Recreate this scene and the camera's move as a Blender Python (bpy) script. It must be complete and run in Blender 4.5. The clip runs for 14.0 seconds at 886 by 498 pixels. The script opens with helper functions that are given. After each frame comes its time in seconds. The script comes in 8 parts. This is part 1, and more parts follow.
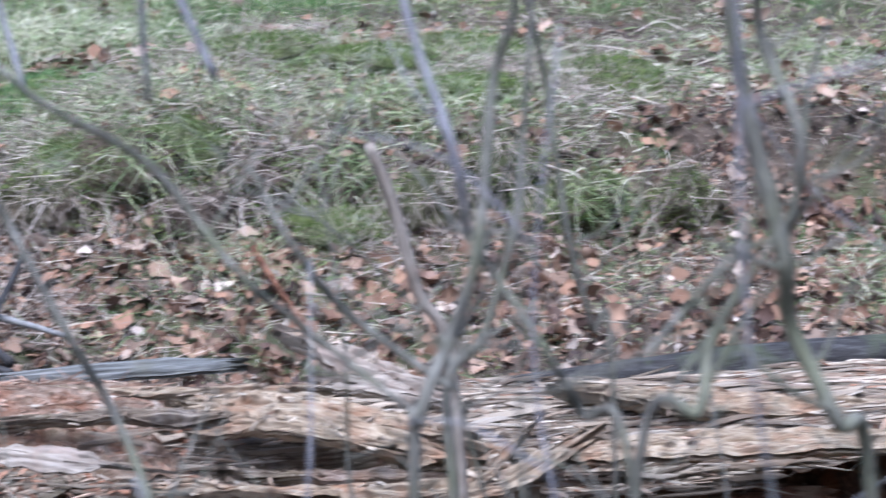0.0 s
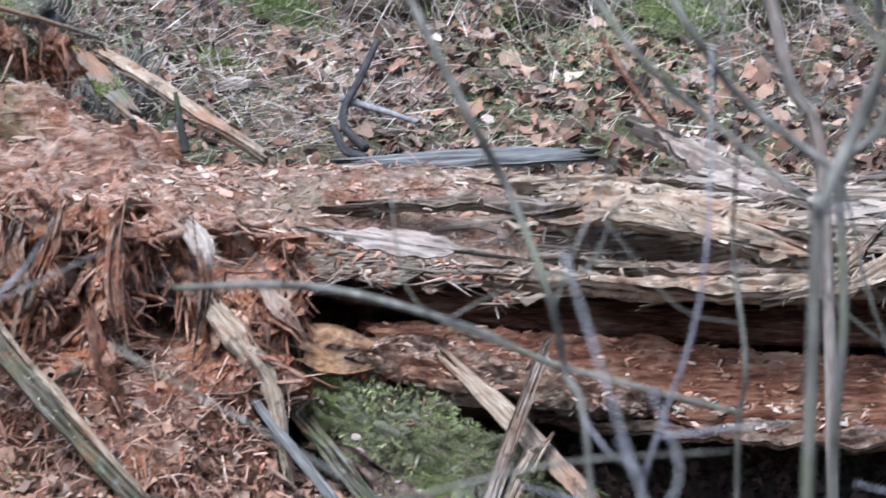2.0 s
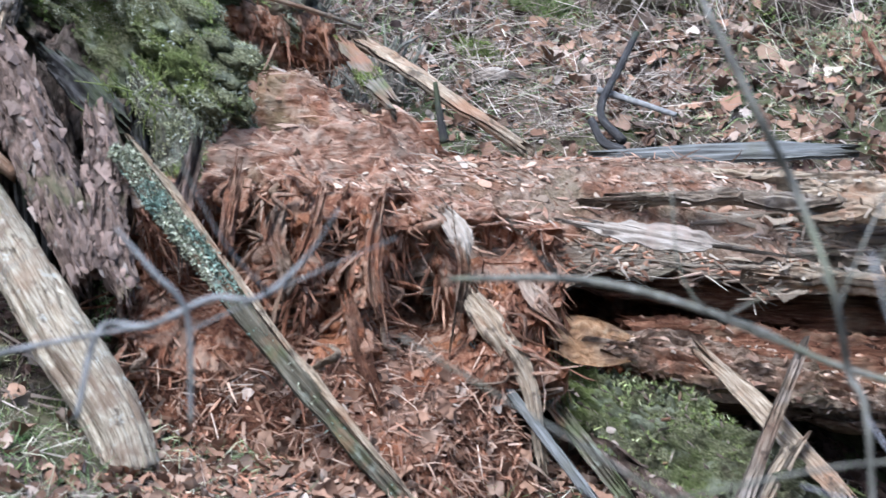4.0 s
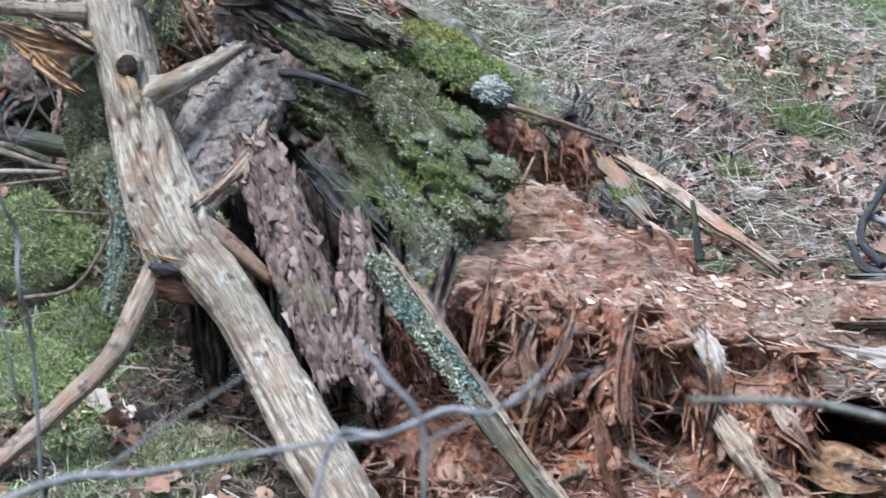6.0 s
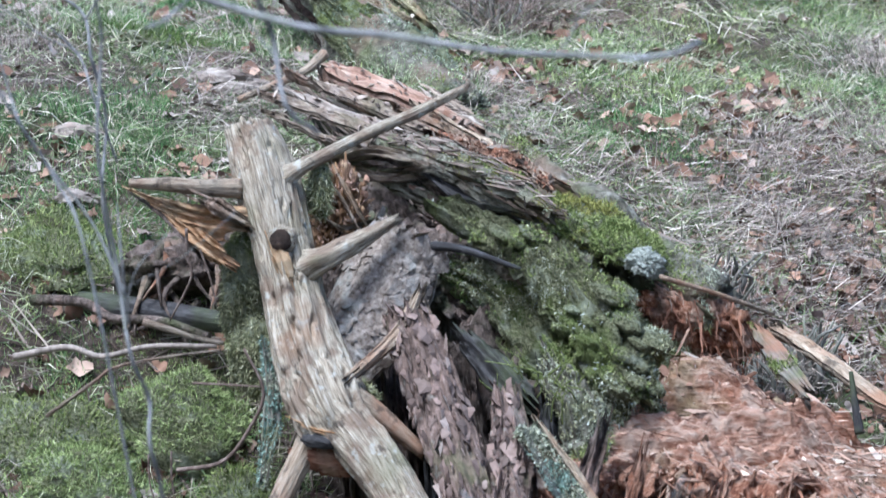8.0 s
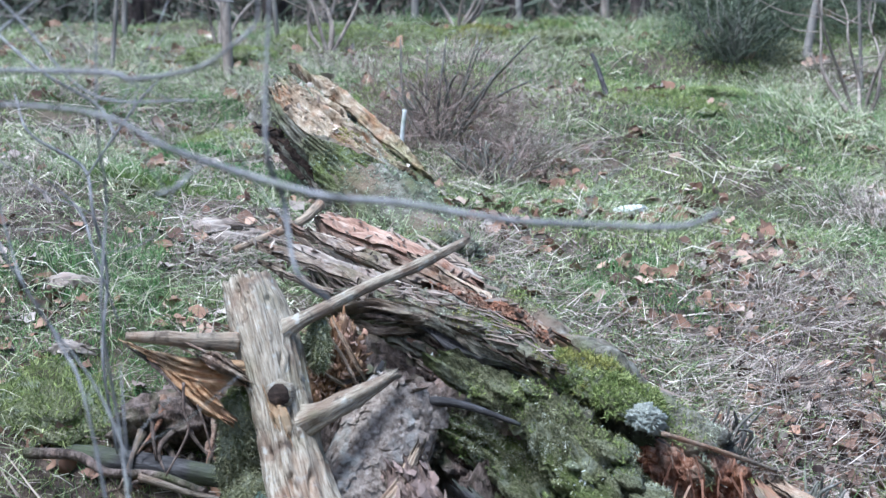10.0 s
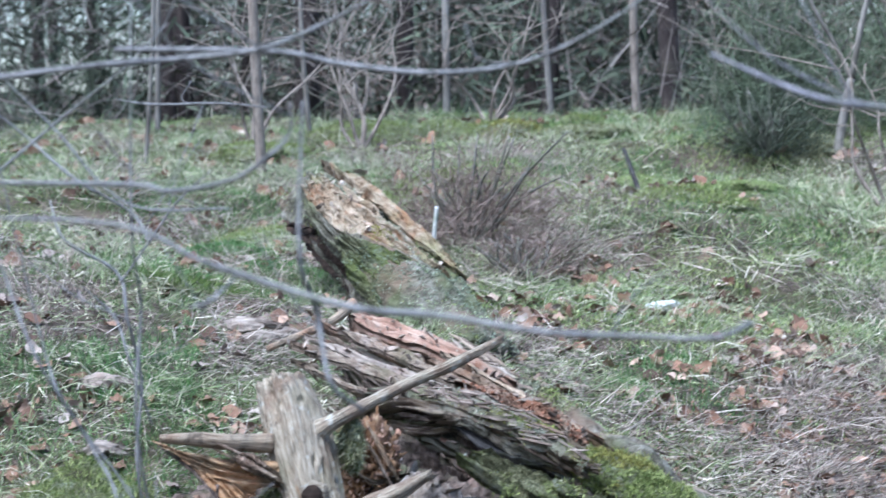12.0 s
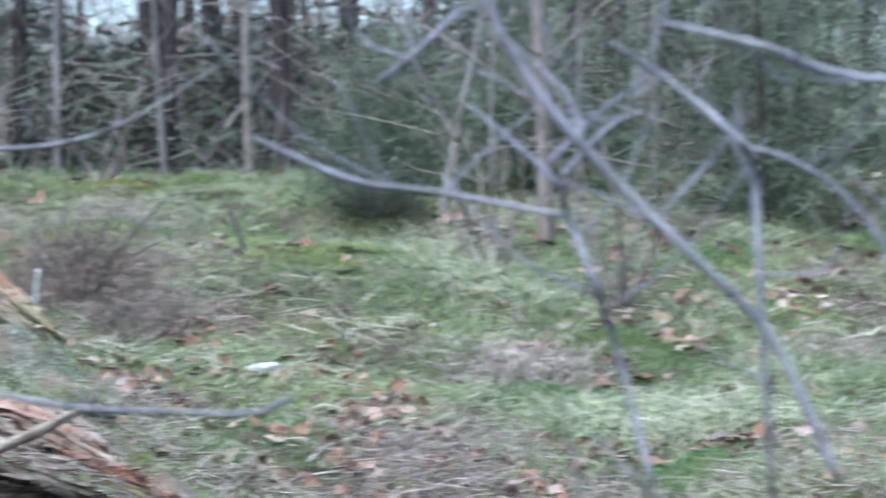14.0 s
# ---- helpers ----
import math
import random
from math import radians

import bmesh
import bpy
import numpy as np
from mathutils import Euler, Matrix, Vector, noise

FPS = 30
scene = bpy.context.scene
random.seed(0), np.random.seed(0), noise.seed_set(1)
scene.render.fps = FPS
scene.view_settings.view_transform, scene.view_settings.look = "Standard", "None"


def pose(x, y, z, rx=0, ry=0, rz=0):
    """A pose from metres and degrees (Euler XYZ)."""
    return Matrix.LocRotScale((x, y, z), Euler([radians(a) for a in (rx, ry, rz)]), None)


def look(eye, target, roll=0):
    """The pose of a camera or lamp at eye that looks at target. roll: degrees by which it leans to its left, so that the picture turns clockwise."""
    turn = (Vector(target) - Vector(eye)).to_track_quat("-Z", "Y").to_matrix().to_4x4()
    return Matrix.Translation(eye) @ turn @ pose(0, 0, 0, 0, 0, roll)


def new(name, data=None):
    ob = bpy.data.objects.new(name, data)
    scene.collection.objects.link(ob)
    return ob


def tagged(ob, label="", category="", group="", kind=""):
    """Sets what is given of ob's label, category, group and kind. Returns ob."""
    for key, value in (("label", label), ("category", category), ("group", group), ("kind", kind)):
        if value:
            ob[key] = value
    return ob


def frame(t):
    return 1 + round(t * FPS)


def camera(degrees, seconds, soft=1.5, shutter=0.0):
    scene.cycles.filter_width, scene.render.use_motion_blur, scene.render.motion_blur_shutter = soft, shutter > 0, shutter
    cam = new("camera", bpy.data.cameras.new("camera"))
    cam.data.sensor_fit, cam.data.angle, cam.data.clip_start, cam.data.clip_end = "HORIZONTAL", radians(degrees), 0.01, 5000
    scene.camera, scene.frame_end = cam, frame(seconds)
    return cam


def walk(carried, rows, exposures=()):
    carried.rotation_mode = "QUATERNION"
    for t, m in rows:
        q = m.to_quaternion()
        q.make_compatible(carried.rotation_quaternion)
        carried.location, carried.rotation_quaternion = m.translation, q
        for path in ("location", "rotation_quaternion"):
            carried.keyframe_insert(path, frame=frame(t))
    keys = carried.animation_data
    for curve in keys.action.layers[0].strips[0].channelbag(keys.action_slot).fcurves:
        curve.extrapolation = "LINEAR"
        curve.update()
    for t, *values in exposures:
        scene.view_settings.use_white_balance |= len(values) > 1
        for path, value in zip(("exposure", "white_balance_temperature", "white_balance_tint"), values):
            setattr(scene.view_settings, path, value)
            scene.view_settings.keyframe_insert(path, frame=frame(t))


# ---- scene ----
# the camera: a long lens held at eye height, panning along the fallen log
cam = camera(20.0, 14.0, soft=1.35, shutter=0.5)
cam.data.dof.use_dof = True
cam.data.dof.focus_distance = 8.1
cam.data.dof.aperture_fstop = 6.2
ROWS = [
    (0.0, 0.071, -0.051, 2.061, 80.23, 0.64, -12.38),
    (0.5, 0.030, -0.062, 2.078, 79.55, 0.42, -9.13),
    (1.0, -0.008, -0.064, 2.068, 77.87, 0.13, -7.22),
    (1.5, -0.014, -0.044, 2.049, 76.34, 0.31, -6.10),
    (2.0, -0.025, -0.032, 2.045, 75.68, 0.72, -5.00),
    (2.5, -0.046, -0.027, 2.041, 75.07, 1.18, -3.89),
    (3.0, -0.062, -0.012, 2.043, 75.13, 1.05, -2.20),
    (3.2, -0.067, -0.029, 2.041, 75.16, 1.25, -1.51),
    (5.3, -0.099, -0.016, 2.070, 77.00, 0.13, 4.30),
    (5.5, -0.080, -0.021, 2.062, 77.34, 0.34, 5.27),
    (6.0, -0.051, -0.006, 2.047, 78.23, 0.58, 6.77),
    (6.5, -0.037, 0.002, 2.042, 78.98, 0.86, 8.11),
    (7.0, -0.014, 0.002, 2.022, 80.73, 1.29, 9.79),
    (7.5, 0.049, 0.011, 1.988, 81.85, 1.63, 11.14),
    (8.0, 0.067, 0.005, 1.995, 82.66, 1.65, 11.12),
    (8.2, 0.065, 0.029, 1.977, 83.10, 1.72, 11.08),
    (10.3, 0.014, 0.057, 2.034, 85.91, 1.44, 10.72),
    (10.5, 0.018, 0.035, 2.030, 85.65, 1.79, 10.92),
    (11.0, -0.004, 0.058, 2.042, 86.64, 1.65, 11.71),
    (11.5, -0.007, 0.048, 2.057, 87.15, 1.86, 12.16),
    (12.0, 0.020, 0.040, 2.062, 87.89, 1.72, 11.52),
    (12.5, 0.044, 0.046, 2.084, 88.17, 1.49, 10.11),
    (13.0, 0.070, 0.015, 2.086, 88.98, 1.72, 8.68),
    (13.5, 0.090, -0.002, 2.093, 88.83, 1.75, 7.29),
    (13.7, 0.110, -0.012, 2.093, 88.87, 1.63, 5.91),
    (14.0, 0.149, -0.032, 2.092, 88.93, 1.37, 3.10),
]
walk(cam, [(t, pose(x, y, z, rx, ry, rz)) for t, x, y, z, rx, ry, rz in ROWS], [(0.0, 1.42, 5570, 17), (1.0, 1.42, 5640, 16), (2.5, 1.45, 5760, 13), (6.0, 1.5, 5650, 11), (10.5, 1.5, 5500, 11), (14.0, 1.47, 5480, 12)])

# ---- world and light: an overcast afternoon ----
world = bpy.data.worlds.new("overcast_sky")
scene.world = world
world.use_nodes = True
wn = world.node_tree
sky = wn.nodes.new("ShaderNodeTexSky")
sky.sky_type, sky.sun_disc = "NISHITA", False
sky.sun_elevation, sky.sun_rotation = radians(52), radians(215)
sky.dust_density = 2.0
bg = wn.nodes["Background"]
bg.inputs["Strength"].default_value = 0.12
wn.links.new(sky.outputs["Color"], bg.inputs["Color"])
sun = new("sun", bpy.data.lights.new("sun", "SUN"))
sun.data.energy, sun.data.angle, sun.data.color = 2.2, radians(24), (0.97, 0.98, 1.0)
sun.matrix_world = look((-2, 2, 12), (0, 6, 0))


# ---- materials ----
def ramp(nt, stops, x=None):
    n = nt.nodes.new("ShaderNodeValToRGB")
    el = n.color_ramp.elements
    while len(el) < len(stops):
        el.new(0.5)
    for e, (p, c) in zip(el, stops):
        e.position, e.color = p, (*c, 1)
    if x is not None:
        nt.links.new(x, n.inputs["Fac"])
    return n.outputs["Color"]


def noise_tex(nt, vec, scale, detail=4.0, rough=0.6, stretch=None):
    if stretch:
        mp = nt.nodes.new("ShaderNodeMapping")
        mp.inputs["Scale"].default_value = stretch
        nt.links.new(vec, mp.inputs["Vector"])
        vec = mp.outputs["Vector"]
    n = nt.nodes.new("ShaderNodeTexNoise")
    n.inputs["Scale"].default_value, n.inputs["Detail"].default_value, n.inputs["Roughness"].default_value = scale, detail, rough
    nt.links.new(vec, n.inputs["Vector"])
    return n.outputs["Fac"]


def mixed(nt, kind, fac, a, b):
    m = nt.nodes.new("ShaderNodeMix")
    m.data_type, m.blend_type = "RGBA", kind
    for slot, v in ((0, fac), (6, a), (7, b)):
        if isinstance(v, bpy.types.NodeSocket):
            nt.links.new(v, m.inputs[slot])
        else:
            m.inputs[slot].default_value = (*v, 1) if isinstance(v, tuple) else v
    return m.outputs[2]


def spread(nt, lo, hi, x):
    m = nt.nodes.new("ShaderNodeMapRange")
    m.inputs["From Min"].default_value, m.inputs["From Max"].default_value = lo, hi
    nt.links.new(x, m.inputs["Value"])
    return m.outputs["Result"]


def material(name, grain, stains=(), scale=30.0, stretch=None, coords="Object", rough=0.85, bump=0.4, bump_at=0.01,
             vary=0.0, by="island", patches=(), cells=None, plates=()):
    """grain: colour stops along fine noise. stains: (colour, noise scale, low, high, amount). vary: light and dark from piece to piece."""
    m = bpy.data.materials.new(name)
    m.use_nodes = True
    nt = m.node_tree
    bsdf = nt.nodes["Principled BSDF"]
    tc = nt.nodes.new("ShaderNodeTexCoord")
    vec = tc.outputs["UV" if coords == "UV" else "Object"]
    if coords == "World":
        g = nt.nodes.new("ShaderNodeNewGeometry")
        vec = g.outputs["Position"]
    f = noise_tex(nt, vec, scale, 6.0, 0.65, stretch)
    col = ramp(nt, grain, spread(nt, 0.28, 0.72, f))
    for c, s, lo, hi, amount in stains:
        k = noise_tex(nt, tc.outputs["Object"] if coords != "World" else vec, s, 3.0, 0.6)
        k = spread(nt, lo, hi, k)
        mul = nt.nodes.new("ShaderNodeMath")
        mul.operation = "MULTIPLY"
        mul.inputs[1].default_value = amount
        nt.links.new(k, mul.inputs[0])
        col = mixed(nt, "MIX", mul.outputs[0], col, c)
    height = f
    if cells:
        wob = nt.nodes.new("ShaderNodeMixRGB")
        wob.blend_type, wob.inputs["Fac"].default_value = "ADD", 0.06
        nz = nt.nodes.new("ShaderNodeTexNoise")
        nz.inputs["Scale"].default_value = 14.0
        nt.links.new(vec, nz.inputs["Vector"])
        nt.links.new(vec, wob.inputs["Color1"])
        nt.links.new(nz.outputs["Color"], wob.inputs["Color2"])
        mp = nt.nodes.new("ShaderNodeMapping")
        mp.inputs["Scale"].default_value = cells[0]
        nt.links.new(wob.outputs["Color"], mp.inputs["Vector"])
        edge, cell = nt.nodes.new("ShaderNodeTexVoronoi"), nt.nodes.new("ShaderNodeTexVoronoi")
        edge.feature = "DISTANCE_TO_EDGE"
        for v in (edge, cell):
            v.inputs["Scale"].default_value = 1.0
            nt.links.new(mp.outputs["Vector"], v.inputs["Vector"])
        if plates:
            pick = nt.nodes.new("ShaderNodeSeparateColor")
            nt.links.new(cell.outputs["Color"], pick.inputs["Color"])
            col = mixed(nt, "MIX", 0.55, col, ramp(nt, plates, pick.outputs[0]))
        gap = spread(nt, 0.0, cells[1], edge.outputs["Distance"])
        col = mixed(nt, "MIX", gap, grain[0][1], col)
        up = nt.nodes.new("ShaderNodeMath")
        up.operation = "ADD"
        nt.links.new(f, up.inputs[0])
        nt.links.new(gap, up.inputs[1])
        height = up.outputs[0]
    if vary:
        if by == "island":
            rnd = nt.nodes.new("ShaderNodeNewGeometry").outputs["Random Per Island"]
        else:
            rnd = nt.nodes.new("ShaderNodeObjectInfo").outputs["Random"]
        if patches:
            col = mixed(nt, "MIX", 0.75, col, ramp(nt, patches, rnd))
        wob = nt.nodes.new("ShaderNodeMath")
        wob.operation = "MULTIPLY"
        wob.inputs[1].default_value = 7.31
        nt.links.new(rnd, wob.inputs[0])
        fr = nt.nodes.new("ShaderNodeMath")
        fr.operation = "FRACT"
        nt.links.new(wob.outputs[0], fr.inputs[0])
        mr = nt.nodes.new("ShaderNodeMapRange")
        mr.inputs["To Min"].default_value, mr.inputs["To Max"].default_value = 1 - vary, 1 + vary
        nt.links.new(fr.outputs[0], mr.inputs["Value"])
        hs = nt.nodes.new("ShaderNodeHueSaturation")
        nt.links.new(mr.outputs["Result"], hs.inputs["Value"])
        nt.links.new(col, hs.inputs["Color"])
        col = hs.outputs["Color"]
    nt.links.new(col, bsdf.inputs["Base Color"])
    bsdf.inputs["Roughness"].default_value = rough
    bsdf.inputs["Specular IOR Level"].default_value = 0.25
    if bump:
        b = nt.nodes.new("ShaderNodeBump")
        b.inputs["Strength"].default_value, b.inputs["Distance"].default_value = bump, bump_at
        nt.links.new(height, b.inputs["Height"])
        nt.links.new(b.outputs["Normal"], bsdf.inputs["Normal"])
    return m


GREY_WOOD = material("weathered_wood", [(0, (0.04, 0.03, 0.023)), (0.35, (0.16, 0.125, 0.095)), (0.7, (0.31, 0.26, 0.20)), (1, (0.48, 0.43, 0.36))],
                     [((0.27, 0.14, 0.085), 3.0, 0.5, 0.68, 0.7), ((0.12, 0.12, 0.07), 5.0, 0.52, 0.72, 0.6), ((0.40, 0.37, 0.34), 9.0, 0.55, 0.7, 0.5), ((0.05, 0.038, 0.03), 24.0, 0.58, 0.68, 0.65)], 1.0, (14, 170, 1), "UV", 0.9, 1.0, 0.015)
SNAG_WOOD = material("bare_dead_wood", [(0, (0.05, 0.037, 0.029)), (0.3, (0.235, 0.195, 0.14)), (0.6, (0.425, 0.375, 0.285)), (1, (0.61, 0.57, 0.475))],
                     [((0.19, 0.13, 0.09), 9.0, 0.52, 0.62, 0.7), ((0.15, 0.16, 0.08), 4.0, 0.55, 0.72, 0.6), ((0.5, 0.5, 0.44), 26.0, 0.6, 0.68, 0.7), ((0.06, 0.045, 0.035), 19.0, 0.6, 0.68, 0.7), ((0.30, 0.19, 0.12), 5.0, 0.56, 0.7, 0.5)], 1.0, (16, 170, 1), "UV", 0.85, 1.0, 0.012)
PALE_WOOD = material("pale_split_wood", [(0, (0.10, 0.07, 0.05)), (0.4, (0.32, 0.25, 0.175)), (1, (0.60, 0.52, 0.41))],
                     [((0.32, 0.16, 0.09), 6.0, 0.5, 0.66, 0.6), ((0.20, 0.19, 0.15), 11.0, 0.52, 0.66, 0.6), ((0.09, 0.065, 0.048), 22.0, 0.56, 0.67, 0.75)], 1.0, (14, 200, 1), "UV", 0.85, 1.0, 0.012)
RED_ROT = material("red_rotten_wood", [(0, (0.025, 0.011, 0.007)), (0.4, (0.11, 0.046, 0.027)), (0.75, (0.24, 0.115, 0.068)), (1, (0.40, 0.255, 0.18))],
                   [((0.42, 0.28, 0.20), 7.0, 0.5, 0.66, 0.7), ((0.08, 0.035, 0.02), 4.0, 0.52, 0.66, 0.7), ((0.30, 0.10, 0.04), 11.0, 0.55, 0.66, 0.6)], 26.0, (1, 1, 1), "Object", 0.95, 1.0, 0.04)
PINK_ROT = material("pinkish_rotten_wood", [(0, (0.11, 0.045, 0.026)), (0.3, (0.35, 0.18, 0.11)), (0.65, (0.47, 0.29, 0.20)), (1, (0.62, 0.46, 0.36))],
                    [((0.26, 0.095, 0.045), 5.0, 0.52, 0.64, 0.75), ((0.50, 0.38, 0.29), 9.0, 0.52, 0.66, 0.6), ((0.07, 0.03, 0.018), 13.0, 0.6, 0.68, 0.5)], 60.0, (1, 1.6, 1), "Object", 0.95, 1.0, 0.03)
FLAKY_ROT = material("flaky_rotten_wood", [(0, (0.06, 0.026, 0.017)), (0.25, (0.20, 0.095, 0.06)), (0.5, (0.33, 0.195, 0.135)), (0.75, (0.43, 0.305, 0.23)), (1, (0.55, 0.46, 0.375))],
                     [((0.27, 0.10, 0.05), 4.0, 0.54, 0.64, 0.55), ((0.45, 0.36, 0.28), 9.0, 0.52, 0.64, 0.65), ((0.25, 0.22, 0.12), 3.5, 0.54, 0.66, 0.6), ((0.07, 0.028, 0.016), 15.0, 0.6, 0.68, 0.6)], 15.0, (1, 3.4, 3.0), "Object", 0.95, 1.0, 0.02)
TORN_ROT = material("torn_red_rotten_wood", [(0, (0.035, 0.012, 0.007)), (0.3, (0.14, 0.052, 0.028)), (0.6, (0.28, 0.13, 0.075)), (0.85, (0.41, 0.26, 0.18)), (1, (0.54, 0.42, 0.33))],
                    [((0.32, 0.125, 0.05), 7.0, 0.54, 0.64, 0.5), ((0.42, 0.31, 0.23), 10.0, 0.5, 0.62, 0.65), ((0.06, 0.025, 0.015), 5.0, 0.56, 0.66, 0.6)], 20.0, (3.2, 2.4, 0.8), "Object", 0.95, 1.0, 0.025)
HEART_ROT = material("red_heartwood_rot", [(0, (0.03, 0.013, 0.008)), (0.35, (0.12, 0.05, 0.028)), (0.7, (0.23, 0.112, 0.066)), (1, (0.38, 0.25, 0.17))],
                     [((0.31, 0.215, 0.14), 6.0, 0.52, 0.64, 0.65), ((0.10, 0.04, 0.022), 9.0, 0.54, 0.66, 0.6)], 9.0, (1, 7, 7), "Object", 0.95, 1.0, 0.02)
PINK_WOOD = material("pinkish_split_heartwood", [(0, (0.10, 0.055, 0.04)), (0.4, (0.29, 0.18, 0.13)), (1, (0.49, 0.375, 0.295))],
                     [((0.24, 0.10, 0.05), 6.0, 0.52, 0.66, 0.6), ((0.46, 0.40, 0.33), 9.0, 0.55, 0.68, 0.6)], 1.0, (8, 170, 1), "UV", 0.9, 0.9, 0.012)
OLIVE_BARK = material("olive_lichened_bark", [(0, (0.03, 0.027, 0.018)), (0.4, (0.12, 0.115, 0.085)), (0.75, (0.24, 0.235, 0.19)), (1, (0.38, 0.37, 0.32))],
                      [((0.10, 0.12, 0.045), 6.0, 0.5, 0.64, 0.7), ((0.20, 0.14, 0.10), 4.0, 0.52, 0.66, 0.7)], 24.0, (1, 1, 1), "Object", 0.95, 1.0, 0.03)
TAN_ROT = material("tan_rotten_wood", [(0, (0.05, 0.032, 0.024)), (0.35, (0.20, 0.135, 0.095)), (0.7, (0.35, 0.265, 0.20)), (1, (0.52, 0.44, 0.365))],
                   [((0.28, 0.115, 0.06), 6.0, 0.5, 0.64, 0.7), ((0.19, 0.175, 0.11), 4.0, 0.52, 0.68, 0.6), ((0.08, 0.05, 0.035), 12.0, 0.55, 0.66, 0.6)], 30.0, (1, 1, 1), "Object", 0.95, 1.0, 0.04)
ORANGE_WOOD = material("orange_torn_wood", [(0, (0.12, 0.06, 0.03)), (0.35, (0.34, 0.20, 0.10)), (0.7, (0.50, 0.34, 0.20)), (1, (0.62, 0.50, 0.36))],
                       [((0.42, 0.18, 0.08), 9.0, 0.52, 0.64, 0.7), ((0.20, 0.17, 0.11), 7.0, 0.54, 0.66, 0.7)], 22.0, None, "Object", 0.92, 0.9, 0.02)
TAN_CHIP = material("tan_wood_crumbs", [(0, (0.18, 0.11, 0.08)), (0.5, (0.36, 0.26, 0.19)), (1, (0.55, 0.46, 0.38))], (), 40.0, None, "Object", 0.95, 0.4, 0.004, 0.45, "island",
                    [(0, (0.10, 0.045, 0.028)), (0.25, (0.23, 0.12, 0.078)), (0.6, (0.36, 0.23, 0.165)), (0.9, (0.45, 0.33, 0.255)), (1, (0.56, 0.49, 0.41))])
RED_CHIP = material("red_wood_chips", [(0, (0.12, 0.05, 0.03)), (0.5, (0.30, 0.15, 0.09)), (1, (0.50, 0.33, 0.24))], (), 40.0, None, "Object", 0.95, 0.4, 0.004, 0.5, "island",
                    [(0, (0.05, 0.022, 0.015)), (0.3, (0.16, 0.068, 0.04)), (0.6, (0.285, 0.145, 0.092)), (0.85, (0.39, 0.255, 0.18)), (1, (0.50, 0.41, 0.33))])
PALE_CHIP = material("pale_wood_slivers", [(0, (0.16, 0.12, 0.09)), (0.5, (0.36, 0.30, 0.23)), (1, (0.55, 0.49, 0.41))], (), 40.0, None, "Object", 0.9, 0.4, 0.004, 0.45, "island",
                     [(0, (0.11, 0.08, 0.06)), (0.3, (0.25, 0.185, 0.135)), (0.6, (0.38, 0.33, 0.26)), (0.88, (0.52, 0.47, 0.40)), (1, (0.34, 0.17, 0.1))])
SPLINT = material("split_grey_wood", [(0, (0.12, 0.09, 0.068)), (0.5, (0.34, 0.28, 0.215)), (1, (0.54, 0.48, 0.40))], [((0.30, 0.16, 0.09), 5.0, 0.54, 0.66, 0.6)], 8.0, (1, 9, 9), "Object", 0.9, 0.6, 0.01, 0.4, "object",
                  [(0, (0.16, 0.12, 0.09)), (0.35, (0.30, 0.24, 0.18)), (0.7, (0.42, 0.36, 0.285)), (0.95, (0.54, 0.49, 0.42)), (1, (0.34, 0.18, 0.11))])
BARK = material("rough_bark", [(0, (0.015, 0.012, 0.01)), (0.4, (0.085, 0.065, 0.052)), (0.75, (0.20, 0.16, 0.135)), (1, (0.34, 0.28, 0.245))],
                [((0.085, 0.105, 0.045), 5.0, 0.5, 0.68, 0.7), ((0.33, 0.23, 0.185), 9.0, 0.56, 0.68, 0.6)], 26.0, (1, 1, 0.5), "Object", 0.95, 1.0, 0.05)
PLATED_BARK = material("flaky_pine_bark", [(0, (0.03, 0.021, 0.017)), (0.35, (0.115, 0.083, 0.067)), (0.7, (0.235, 0.172, 0.142)), (1, (0.36, 0.285, 0.245))],
                       [((0.10, 0.12, 0.05), 5.0, 0.55, 0.7, 0.6), ((0.30, 0.33, 0.29), 18.0, 0.62, 0.7, 0.4)], 26.0, (1, 1, 0.55), "Object", 0.95, 1.0, 0.03)
BARK_SCALE = material("bark_scales", [(0, (0.08, 0.06, 0.05)), (0.5, (0.19, 0.15, 0.13)), (1, (0.32, 0.27, 0.24))], (), 45.0, None, "Object", 0.95, 0.8, 0.006, 0.4, "island",
                      [(0, (0.10, 0.074, 0.06)), (0.4, (0.185, 0.135, 0.113)), (0.75, (0.27, 0.19, 0.155)), (1, (0.30, 0.26, 0.225))])
GREY_BARK = material("grey_lichened_bark", [(0, (0.05, 0.038, 0.03)), (0.3, (0.18, 0.148, 0.12)), (0.6, (0.29, 0.25, 0.21)), (1, (0.42, 0.38, 0.33))],
                     [((0.17, 0.115, 0.09), 6.0, 0.52, 0.64, 0.4), ((0.36, 0.375, 0.35), 12.0, 0.54, 0.66, 0.6), ((0.10, 0.115, 0.055), 3.0, 0.56, 0.7, 0.5)], 55.0, None, "Object", 0.95, 1.0, 0.012)
DARK_WOOD = material("wet_dark_wood", [(0, (0.012, 0.011, 0.01)), (0.5, (0.038, 0.037, 0.037)), (1, (0.10, 0.10, 0.10))], [((0.07, 0.09, 0.04), 5.0, 0.52, 0.68, 0.6)], 1.0, (12, 60, 1), "UV", 0.8, 0.8, 0.012)
GREY_PLANK = material("smooth_grey_plank", [(0, (0.04, 0.04, 0.038)), (0.5, (0.12, 0.125, 0.12)), (1, (0.25, 0.26, 0.255))], [((0.10, 0.10, 0.07), 6.0, 0.52, 0.68, 0.6)], 1.0, (5, 80, 1), "UV", 0.7, 0.7, 0.008)
